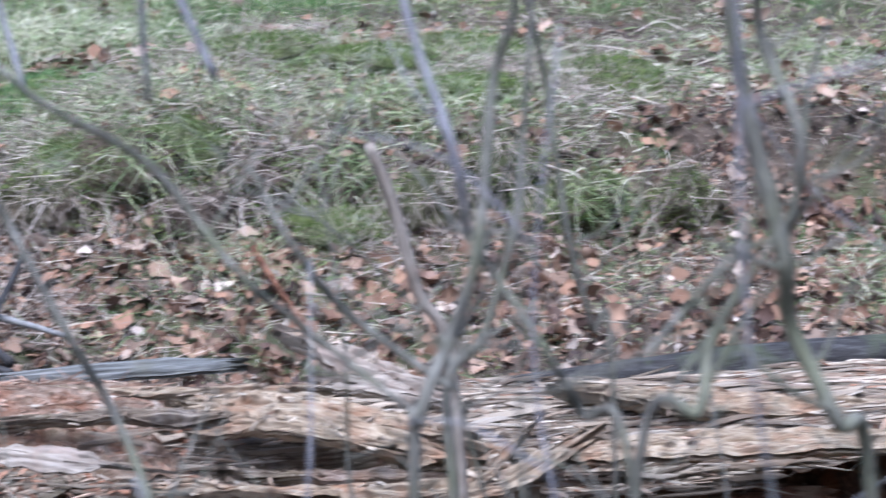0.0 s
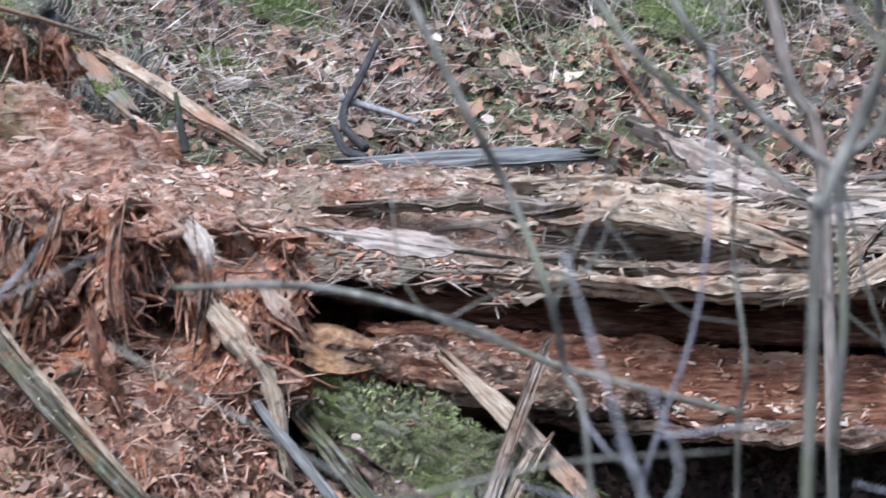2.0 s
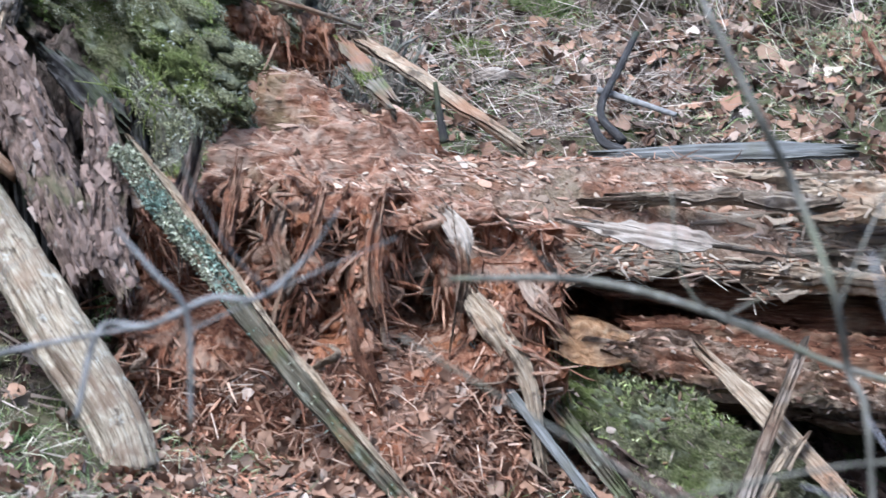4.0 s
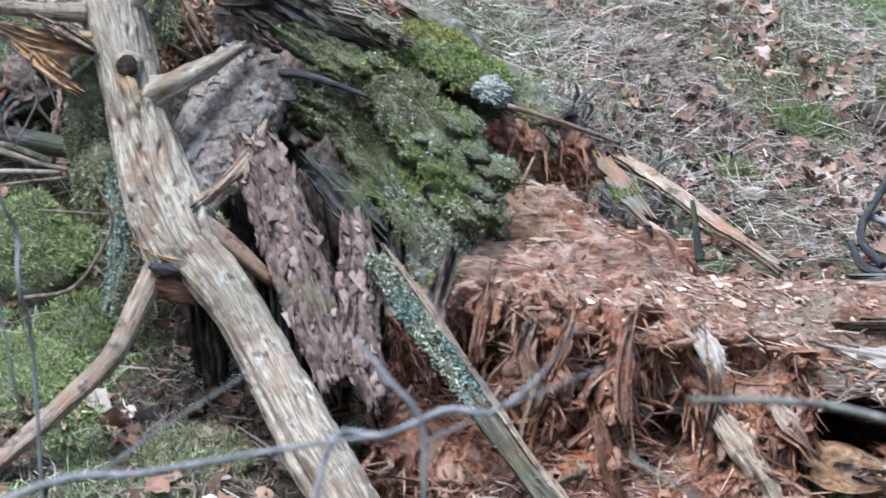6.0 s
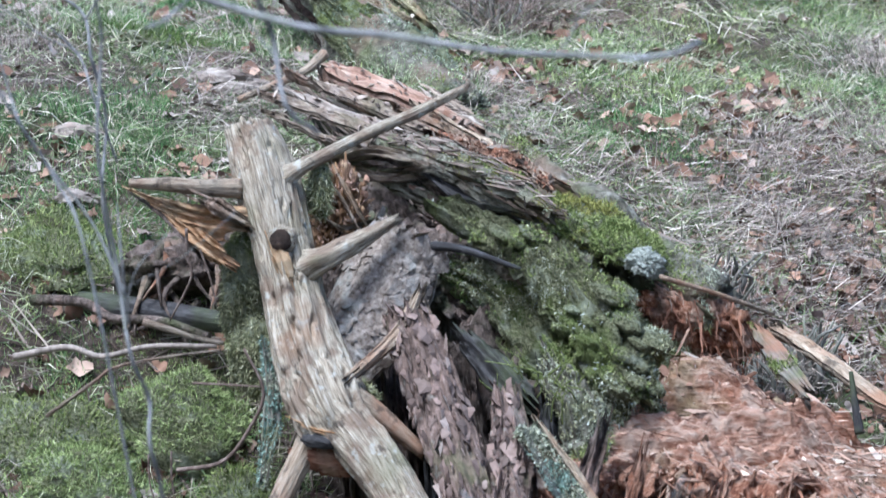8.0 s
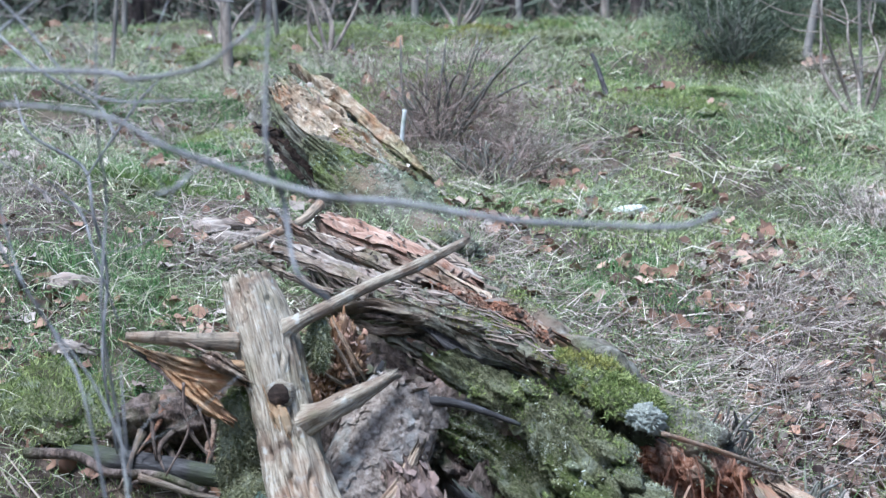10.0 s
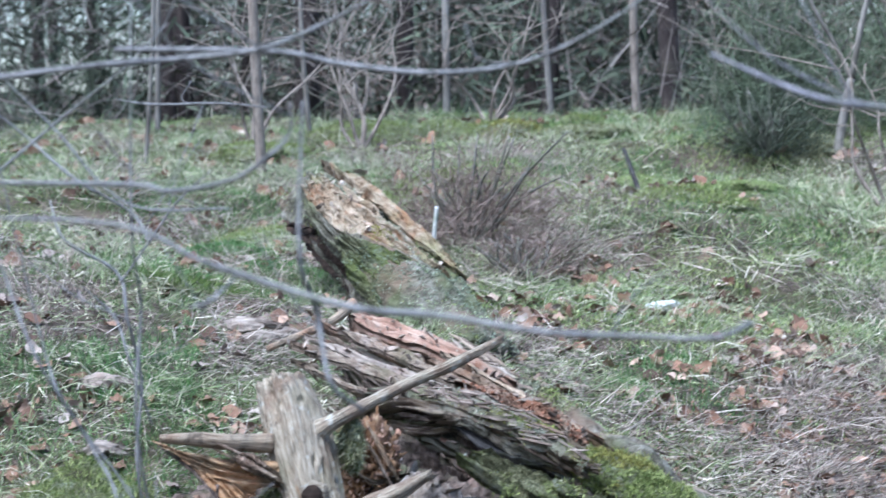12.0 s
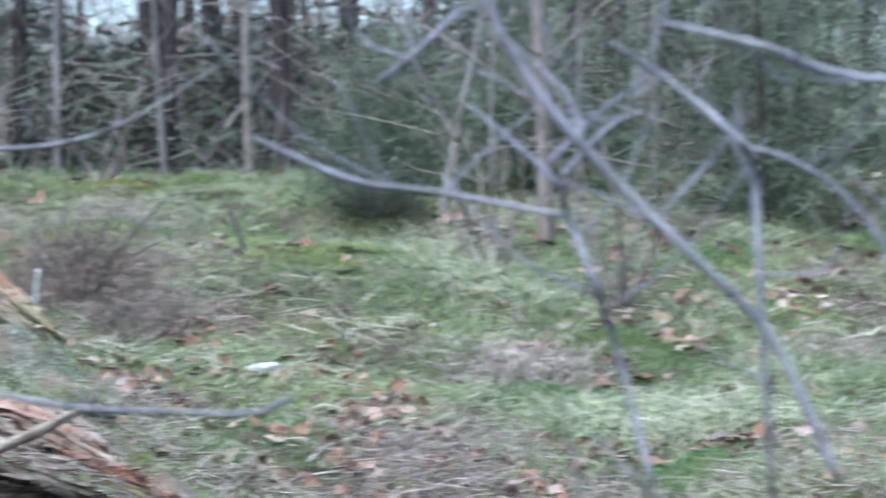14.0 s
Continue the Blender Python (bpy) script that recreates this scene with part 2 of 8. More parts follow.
LICHEN_WOOD = material("lichened_plank", [(0, (0.045, 0.04, 0.03)), (0.4, (0.15, 0.14, 0.11)), (1, (0.36, 0.33, 0.28))],
                       [((0.24, 0.27, 0.215), 6.0, 0.58, 0.68, 0.45), ((0.11, 0.13, 0.055), 7.0, 0.5, 0.64, 0.75), ((0.30, 0.15, 0.09), 4.0, 0.54, 0.66, 0.7)], 1.0, (8, 80, 1), "UV", 0.9, 0.9, 0.012)
CRUMBLY_WOOD = material("crumbling_pale_wood", [(0, (0.12, 0.08, 0.05)), (0.3, (0.32, 0.24, 0.16)), (0.65, (0.50, 0.42, 0.31)), (1, (0.66, 0.60, 0.49))],
                        [((0.40, 0.21, 0.11), 8.0, 0.56, 0.66, 0.7), ((0.36, 0.37, 0.20), 5.0, 0.52, 0.66, 0.6)], 18.0, None, "Object", 0.95, 1.0, 0.05)
MOSS_BASE = material("moss_mat", [(0, (0.03, 0.032, 0.018)), (0.35, (0.12, 0.128, 0.065)), (0.7, (0.25, 0.26, 0.15)), (1, (0.40, 0.41, 0.27))],
                     [((0.15, 0.20, 0.05), 4.0, 0.48, 0.62, 0.7), ((0.34, 0.37, 0.27), 9.0, 0.54, 0.64, 0.75), ((0.06, 0.045, 0.032), 7.0, 0.6, 0.7, 0.7)], 110.0, None, "Object", 0.95, 1.0, 0.03)
MOSS = material("moss_fronds", [(0, (0.09, 0.10, 0.045)), (1, (0.26, 0.27, 0.14))], (), 25.0, None, "Object", 0.9, 0, 0, 0.5, "island",
                [(0, (0.11, 0.122, 0.055)), (0.4, (0.29, 0.30, 0.155)), (0.75, (0.43, 0.44, 0.265)), (1, (0.56, 0.57, 0.41))])
GREEN_MOSS = material("green_moss_fronds", [(0, (0.08, 0.12, 0.03)), (1, (0.22, 0.27, 0.09))], (), 25.0, None, "Object", 0.9, 0, 0, 0.45, "island",
                      [(0, (0.08, 0.12, 0.035)), (0.5, (0.21, 0.265, 0.08)), (1, (0.40, 0.44, 0.19))])
DEEP_MOSS = material("deep_green_moss", [(0, (0.05, 0.09, 0.02)), (1, (0.14, 0.20, 0.06))], (), 25.0, None, "World", 0.9, 0, 0, 0.45, "island",
                     [(0, (0.04, 0.07, 0.02)), (0.6, (0.11, 0.17, 0.045)), (1, (0.24, 0.29, 0.10))])
PALE_MOSS = material("pale_grey_moss", [(0, (0.15, 0.17, 0.10)), (1, (0.34, 0.36, 0.27))], (), 25.0, None, "Object", 0.9, 0, 0, 0.45, "island",
                     [(0, (0.17, 0.19, 0.12)), (0.5, (0.37, 0.40, 0.29)), (1, (0.58, 0.61, 0.50))])
FEATHER_MOSS = material("feathery_light_moss", [(0, (0.13, 0.17, 0.06)), (1, (0.38, 0.42, 0.20))], (), 25.0, None, "World", 0.9, 0, 0, 0.4, "island",
                        [(0, (0.10, 0.16, 0.045)), (0.5, (0.31, 0.40, 0.145)), (1, (0.54, 0.60, 0.30))])
GOLD_MOSS = material("yellow_green_moss", [(0, (0.12, 0.13, 0.03)), (1, (0.34, 0.33, 0.10))], (), 25.0, None, "Object", 0.9, 0, 0, 0.45, "island",
                     [(0, (0.08, 0.09, 0.025)), (0.5, (0.24, 0.24, 0.06)), (1, (0.40, 0.39, 0.14))])
LICHEN = material("pale_lichen", [(0, (0.30, 0.34, 0.29)), (1, (0.55, 0.585, 0.51))], (), 50.0, None, "Object", 0.95, 1.0, 0.02, 0.3, "island")
SAGE = material("sage_green_moss", [(0, (0.11, 0.145, 0.095)), (1, (0.30, 0.36, 0.26))], (), 25.0, None, "Object", 0.9, 0, 0, 0.45, "island",
                [(0, (0.09, 0.125, 0.075)), (0.5, (0.22, 0.275, 0.185)), (1, (0.40, 0.46, 0.35))])
LIME_MOSS = material("pale_lime_moss", [(0, (0.25, 0.33, 0.17)), (1, (0.5, 0.58, 0.36))], (), 25.0, None, "Object", 0.9, 0, 0, 0.45, "island",
                     [(0, (0.20, 0.28, 0.13)), (0.5, (0.38, 0.46, 0.26)), (1, (0.56, 0.63, 0.42))])
# rot of the knot core, and the painted shade under the leaning log
ROT_AND_SHADE = material("dark_rot_and_shade", [(0, (0.012, 0.009, 0.007)), (0.5, (0.04, 0.028, 0.021)), (1, (0.11, 0.075, 0.055))], [((0.10, 0.065, 0.045), 9.0, 0.54, 0.66, 0.6)], 30.0, None, "Object", 0.95, 1.0, 0.02)
BLUE_LICHEN = material("blue_green_lichen", [(0, (0.16, 0.26, 0.205)), (1, (0.38, 0.50, 0.42))], (), 50.0, None, "Object", 0.95, 1.0, 0.02, 0.35, "island")
GRASS = material("winter_grass", [(0, (0.2, 0.2, 0.12)), (1, (0.4, 0.36, 0.26))], (), 2.0, None, "World", 0.85, 0, 0, 0.4, "island",
                 [(0, (0.08, 0.18, 0.055)), (0.35, (0.19, 0.30, 0.115)), (0.55, (0.35, 0.41, 0.22)), (0.78, (0.53, 0.53, 0.38)), (1, (0.76, 0.73, 0.60))])
BROWN_TWIG = material("brown_twig_bark", [(0, (0.05, 0.036, 0.028)), (0.5, (0.13, 0.095, 0.075)), (1, (0.26, 0.21, 0.175))], (), 40.0, None, "Object", 0.85, 0.6, 0.003)
COARSE = material("broad_winter_grass", [(0, (0.2, 0.2, 0.12)), (1, (0.4, 0.36, 0.26))], (), 2.0, None, "World", 0.85, 0, 0, 0.4, "island",
                  [(0, (0.05, 0.10, 0.03)), (0.3, (0.16, 0.25, 0.09)), (0.5, (0.40, 0.42, 0.26)), (0.75, (0.66, 0.62, 0.48)), (1, (0.80, 0.77, 0.66))])
STRAW = material("grey_dead_stalks", [(0, (0.2, 0.17, 0.14)), (1, (0.42, 0.39, 0.34))], (), 2.0, None, "World", 0.85, 0, 0, 0.45, "island",
                 [(0, (0.16, 0.12, 0.095)), (0.5, (0.37, 0.31, 0.26)), (1, (0.65, 0.58, 0.50))])
GREEN_GRASS = material("green_grass", [(0, (0.06, 0.13, 0.02)), (1, (0.15, 0.23, 0.05))], (), 2.0, None, "World", 0.75, 0, 0, 0.4, "island",
                       [(0, (0.05, 0.125, 0.035)), (0.6, (0.13, 0.25, 0.09)), (1, (0.31, 0.39, 0.22))])
EMERALD = material("emerald_moss_and_grass", [(0, (0.04, 0.11, 0.03)), (1, (0.14, 0.26, 0.09))], (), 4.0, None, "World", 0.8, 0, 0, 0.4, "island",
                   [(0, (0.035, 0.10, 0.028)), (0.6, (0.10, 0.215, 0.07)), (1, (0.25, 0.36, 0.16))])
BROOM = material("feathery_evergreen", [(0, (0.07, 0.10, 0.06)), (1, (0.16, 0.20, 0.13))], (), 4.0, None, "World", 0.8, 0, 0, 0.45, "island",
                 [(0, (0.05, 0.075, 0.045)), (0.6, (0.125, 0.16, 0.095)), (1, (0.24, 0.28, 0.19))])
BROWN_CHIP = material("brown_wood_slivers", [(0, (0.08, 0.06, 0.045)), (0.5, (0.19, 0.15, 0.12)), (1, (0.32, 0.27, 0.22))], (), 40.0, None, "Object", 0.9, 0.4, 0.004, 0.5, "island",
                      [(0, (0.05, 0.038, 0.03)), (0.4, (0.13, 0.10, 0.08)), (0.75, (0.24, 0.20, 0.165)), (0.95, (0.38, 0.33, 0.27)), (1, (0.30, 0.13, 0.07))])
LEAF = material("dead_leaf", [(0, (0.16, 0.09, 0.06)), (1, (0.38, 0.25, 0.18))], (), 30.0, None, "Object", 0.75, 0.3, 0.003, 0.4, "object",
                [(0, (0.10, 0.055, 0.036)), (0.3, (0.17, 0.095, 0.06)), (0.55, (0.24, 0.14, 0.085)), (0.9, (0.31, 0.22, 0.155)), (1, (0.37, 0.30, 0.25))])
PALE_LEAF = material("bleached_leaf", [(0, (0.25, 0.21, 0.18)), (1, (0.52, 0.48, 0.44))], (), 30.0, None, "Object", 0.75, 0.3, 0.003, 0.35, "object",
                     [(0, (0.20, 0.135, 0.10)), (0.5, (0.30, 0.24, 0.195)), (1, (0.44, 0.39, 0.345))])
LITTER = material("leaf_litter", [(0, (0.16, 0.09, 0.06)), (1, (0.38, 0.25, 0.18))], (), 30.0, None, "World", 0.8, 0, 0, 0.45, "island",
                  [(0, (0.075, 0.047, 0.036)), (0.3, (0.155, 0.085, 0.054)), (0.55, (0.235, 0.14, 0.09)), (0.85, (0.31, 0.23, 0.175)), (1, (0.50, 0.46, 0.41))])
SOIL = material("litter_soil", [(0, (0.018, 0.013, 0.01)), (0.45, (0.06, 0.045, 0.034)), (1, (0.16, 0.125, 0.098))],
                [((0.075, 0.095, 0.035), 1.6, 0.48, 0.62, 0.7), ((0.19, 0.145, 0.11), 4.0, 0.5, 0.65, 0.6)], 28.0, None, "World", 0.95, 1.0, 0.04)
# dark litter; its colour also carries the shade under the log and snag
DARK_LEAF = material("dark_shaded_leaves", [(0, (0.06, 0.035, 0.028)), (1, (0.18, 0.115, 0.09))], (), 30.0, None, "World", 0.6, 0, 0, 0.5, "island",
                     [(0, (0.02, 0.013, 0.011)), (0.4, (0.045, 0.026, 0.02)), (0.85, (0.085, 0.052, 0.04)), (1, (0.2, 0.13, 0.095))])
DARK_PLANK = material("dark_mossy_plank", [(0, (0.02, 0.018, 0.013)), (0.4, (0.085, 0.078, 0.055)), (1, (0.23, 0.21, 0.165))],
                      [((0.09, 0.115, 0.05), 6.0, 0.5, 0.64, 0.7), ((0.22, 0.13, 0.08), 9.0, 0.54, 0.66, 0.6), ((0.27, 0.30, 0.25), 15.0, 0.58, 0.68, 0.5)], 1.0, (7, 70, 1), "UV", 0.9, 1.0, 0.015)
OCHRE_WOOD = material("ochre_broken_wood", [(0, (0.07, 0.035, 0.018)), (0.4, (0.27, 0.15, 0.075)), (1, (0.46, 0.31, 0.185))], [((0.15, 0.10, 0.07), 9.0, 0.5, 0.64, 0.7), ((0.45, 0.36, 0.24), 14.0, 0.55, 0.66, 0.5)], 1.0, (40, 55, 1), "UV", 0.9, 1.0, 0.02)
TWIG = material("grey_twig_bark", [(0, (0.08, 0.08, 0.078)), (0.5, (0.20, 0.203, 0.20)), (1, (0.33, 0.335, 0.33))], [((0.20, 0.22, 0.16), 7.0, 0.5, 0.66, 0.5)], 40.0, (1, 1, 0.3), "Object", 0.7, 0.5, 0.004)
TAN_TWIG = material("tan_twig_bark", [(0, (0.10, 0.085, 0.07)), (0.5, (0.24, 0.205, 0.17)), (1, (0.36, 0.32, 0.27))], (), 40.0, (1, 1, 0.3), "Object", 0.8, 0.4, 0.004)
LILAC_TWIG = material("pale_lilac_twig_bark", [(0, (0.10, 0.10, 0.115)), (0.5, (0.24, 0.24, 0.265)), (1, (0.38, 0.38, 0.41))], [((0.22, 0.24, 0.18), 7.0, 0.5, 0.66, 0.5)], 40.0, (1, 1, 0.3), "Object", 0.7, 0.5, 0.004)
STEM = material("greenish_stem_bark", [(0, (0.055, 0.053, 0.045)), (0.5, (0.15, 0.148, 0.125)), (1, (0.28, 0.275, 0.245))], [((0.15, 0.165, 0.10), 6.0, 0.48, 0.64, 0.6), ((0.05, 0.047, 0.043), 11.0, 0.56, 0.68, 0.6)], 40.0, (1, 1, 0.3), "Object", 0.8, 0.6, 0.004)
PINE_BARK = material("pine_bark", [(0, (0.012, 0.01, 0.009)), (0.5, (0.045, 0.036, 0.033)), (1, (0.10, 0.08, 0.072))], [((0.09, 0.10, 0.06), 1.5, 0.5, 0.7, 0.4)], 12.0, (1, 1, 0.25), "Object", 0.9, 0.8, 0.03)
BIRCH = material("pale_tree_bark", [(0, (0.09, 0.082, 0.07)), (0.5, (0.21, 0.198, 0.175)), (1, (0.36, 0.345, 0.31))], [((0.12, 0.115, 0.09), 3.0, 0.52, 0.66, 0.6)], 9.0, (1, 1, 0.4), "Object", 0.8, 0.5, 0.01)
NEEDLES = material("dark_evergreen", [(0, (0.02, 0.035, 0.018)), (1, (0.06, 0.085, 0.05))], (), 4.0, None, "World", 0.7, 0, 0, 0.5, "island",
                   [(0, (0.03, 0.042, 0.028)), (0.6, (0.07, 0.09, 0.06)), (1, (0.15, 0.17, 0.115))])
DRY_SCRUB = material("bare_scrub", [(0, (0.08, 0.07, 0.06)), (1, (0.25, 0.225, 0.20))], (), 4.0, None, "World", 0.8, 0, 0, 0.5, "island",
                     [(0, (0.06, 0.052, 0.045)), (0.6, (0.15, 0.13, 0.115)), (1, (0.25, 0.225, 0.20))])
HEATHER = material("dry_heather", [(0, (0.15, 0.115, 0.095)), (1, (0.34, 0.27, 0.225))], (), 4.0, None, "World", 0.9, 0, 0, 0.45, "island")
STONE = material("pale_stone", [(0, (0.4, 0.42, 0.4)), (1, (0.7, 0.72, 0.68))], [((0.3, 0.36, 0.25), 9.0, 0.5, 0.66, 0.6)], 30.0, None, "Object", 0.85, 0.6, 0.006)
FLAKE = material("bleached_bark_flake", [(0, (0.10, 0.085, 0.075)), (0.4, (0.25, 0.215, 0.18)), (1, (0.46, 0.42, 0.365))], [((0.30, 0.23, 0.19), 10.0, 0.52, 0.66, 0.6)], 1.0, (10, 60, 1), "UV", 0.8, 0.7, 0.008)


# ---- tools ----
rng = np.random.default_rng(7)


def hashed(i, j, k):
    h = np.sin(i * 127.1 + j * 311.7 + k * 74.7) * 43758.5453
    return h - np.floor(h)


def vnoise(p):
    """Smooth value noise, -1 to 1, at an (n, 3) array."""
    p = np.asarray(p, float)
    b = np.floor(p)
    f = p - b
    f = f * f * (3 - 2 * f)
    out = 0
    for dx in (0, 1):
        for dy in (0, 1):
            for dz in (0, 1):
                w = (f[:, 0] if dx else 1 - f[:, 0]) * (f[:, 1] if dy else 1 - f[:, 1]) * (f[:, 2] if dz else 1 - f[:, 2])
                out = out + w * hashed(b[:, 0] + dx, b[:, 1] + dy, b[:, 2] + dz)
    return out * 2 - 1


def fbm(p, scale, octaves=4, gain=0.55):
    p, amp, out, total = np.asarray(p, float) * scale, 1.0, 0, 0
    for _ in range(octaves):
        out, total = out + amp * vnoise(p), total + amp
        p, amp = p * 2.03 + 17.3, amp * gain
    return out / total


def mesh_data(name, verts, faces, mat, uv=None, smooth=True):
    """A mesh from arrays; faces is an (m, 3) or (m, 4) array, or a list of such arrays."""
    faces = [np.asarray(f, np.int32) for f in (faces if isinstance(faces, list) else [faces])]
    faces = [f for f in faces if len(f)]
    me = bpy.data.meshes.new(name)
    loops = np.concatenate([f.ravel() for f in faces])
    sizes = np.concatenate([np.full(len(f), f.shape[1], np.int32) for f in faces])
    me.vertices.add(len(verts))
    me.vertices.foreach_set("co", np.asarray(verts, np.float32).ravel())
    me.loops.add(len(loops))
    me.loops.foreach_set("vertex_index", loops)
    me.polygons.add(len(sizes))
    me.polygons.foreach_set("loop_start", np.concatenate([[0], np.cumsum(sizes)[:-1]]).astype(np.int32))
    me.update(calc_edges=True)
    me.polygons.foreach_set("use_smooth", np.full(len(sizes), smooth))
    if uv is not None:
        layer = me.uv_layers.new(name="UVMap")
        layer.data.foreach_set("uv", np.asarray(uv, np.float32)[loops].ravel())
    me.materials.append(mat)
    return me


def piece(name, me, parent=None, label=""):
    ob = new(name, me)
    if parent:
        ob.parent = parent
    return tagged(ob, label) if label else ob


def thing(name, label, category, group="", kind=""):
    return tagged(new(name), label, category, group, kind)


def spline(pts, n):
    """n + 1 points along a smooth curve through pts."""
    p = np.asarray(pts, float)
    if len(p) == 2:
        return p[0] + (p[1] - p[0]) * np.linspace(0, 1, n + 1)[:, None]
    q = np.vstack([2 * p[0] - p[1], p, 2 * p[-1] - p[-2]])
    s = np.linspace(0, len(p) - 1 - 1e-9, n + 1)
    i = s.astype(int)
    f = (s - i)[:, None]
    a, b, c, d = q[i], q[i + 1], q[i + 2], q[i + 3]
    return 0.5 * (2 * b + (c - a) * f + (2 * a - 5 * b + 4 * c - d) * f ** 2 + (3 * b - a - 3 * c + d) * f ** 3)


def rails(line):
    tan = np.gradient(line, axis=0)
    tan /= np.linalg.norm(tan, axis=1)[:, None]
    up = np.array([0.0, 0, 1]) if abs(tan[0, 2]) < 0.9 else np.array([1.0, 0, 0])
    n1 = np.zeros_like(line)
    v = np.cross(tan[0], up)
    for i in range(len(line)):
        v = v - tan[i] * np.dot(v, tan[i])
        v /= np.linalg.norm(v)
        n1[i] = v
    return tan, n1, np.cross(tan, n1)


def tube(name, pts, radii, mat, parent=None, label="", segs=16, rings=24, ridge=0.0, ridges=5.0, rough=0.0, fine=9.0, jag=0.0, flat=1.0, seed=0.0, crack=0.0):
    """A round limb along pts with longitudinal ridges, lumps and broken ends."""
    line = spline(pts, rings)
    r = spline([(x, 0, 0) for x in radii], rings)[:, 0]
    tan, n1, n2 = rails(line)
    a = np.linspace(0, 2 * math.pi, segs, endpoint=False)
    s = np.concatenate([[0], np.cumsum(np.linalg.norm(np.diff(line, axis=0), axis=1))])
    ca, sa = np.cos(a), np.sin(a)
    grid = np.stack([np.tile(ca * ridges, (rings + 1, 1)), np.tile(sa * ridges, (rings + 1, 1)), np.repeat(s[:, None] * 1.5, segs, 1)], -1).reshape(-1, 3) + seed
    rad = np.repeat(r[:, None], segs, 1).reshape(-1)
    dirs = (ca[None, :, None] * n1[:, None] + flat * sa[None, :, None] * n2[:, None]).reshape(-1, 3)
    base = np.repeat(line, segs, 0)
    k = 1 + (ridge * fbm(grid, 1.0, 3) if ridge else 0) + (rough * fbm(base + dirs * rad[:, None] + seed, fine, 3) if rough else 0)
    if crack:
        w = grid * [1.0, 1.0, 2.6]
        w[:, :2] += 0.12 * np.stack([vnoise(grid * [2, 2, 9]), vnoise(grid * [2, 2, 9] + 50)], 1)
        deep = np.clip(0.35 + 1.6 * fbm(grid * [0.35, 0.35, 2.5] + 8, 1.0, 2), 0, 1)
        k = k - crack * deep * np.clip(1 - np.abs(fbm(w + 3, 1.0, 2)) / 0.07, 0, 1)
        k = k - 0.10 * crack * np.clip(1 - np.abs(fbm(w * [3.2, 3.2, 1.3] + 9, 1.0, 2)) / 0.12, 0, 1)
    v = base + dirs * (rad * k)[:, None]
    if jag:
        j = jag * fbm(np.stack([ca * 3, sa * 3, np.zeros(segs) + seed], 1), 1.3, 3)
        for row, sign in ((0, -1), (rings, 1)):
            v[row * segs:(row + 1) * segs] += tan[row] * (sign * np.abs(j) * 2)[:, None]
    i, j = np.meshgrid(np.arange(rings), np.arange(segs), indexing="ij")
    q = np.stack([i * segs + j, i * segs + (j + 1) % segs, (i + 1) * segs + (j + 1) % segs, (i + 1) * segs + j], -1).reshape(-1, 4)
    n = len(v)
    v = np.vstack([v, line[0], line[-1]])
    js = np.arange(segs)
    caps = np.vstack([np.stack([np.full(segs, n), (js + 1) % segs, js], 1), np.stack([np.full(segs, n + 1), rings * segs + js, rings * segs + (js + 1) % segs], 1)])
    uv = np.vstack([np.stack([np.repeat(s, segs), np.tile(np.abs(a - math.pi) * r.mean(), rings + 1)], 1), [[0, 0], [s[-1], 0]]])
    return piece(name, mesh_data(name, v, [q, caps], mat, uv), parent, label)


def sheet(name, outer, inner, nu, nv, mat, parent=None, label=""):
    """A closed body between two surfaces outer(u, v) and inner(u, v), u and v from 0 to 1."""
    u, v = [x.ravel() for x in np.meshgrid(np.linspace(0, 1, nu + 1), np.linspace(0, 1, nv + 1), indexing="ij")]
    a, uva = outer(u, v)
    b, _ = inner(u, v)
    n = len(a)
    i, j = np.meshgrid(np.arange(nu), np.arange(nv), indexing="ij")
    q = np.stack([i * (nv + 1) + j, (i + 1) * (nv + 1) + j, (i + 1) * (nv + 1) + j + 1, i * (nv + 1) + j + 1], -1).reshape(-1, 4)
    i, j = np.arange(nu), np.arange(nv)
    rim = np.concatenate([i * (nv + 1), nu * (nv + 1) + j, (nu - i) * (nv + 1) + nv, nv - j])
    nxt = np.roll(rim, -1)
    side = np.stack([rim, rim + n, nxt + n, nxt], 1)[:, ::-1]
    return piece(name, mesh_data(name, np.vstack([a, b]), np.vstack([q, q[:, ::-1] + n, side]), mat, np.vstack([uva, uva + 0.37])), parent, label)


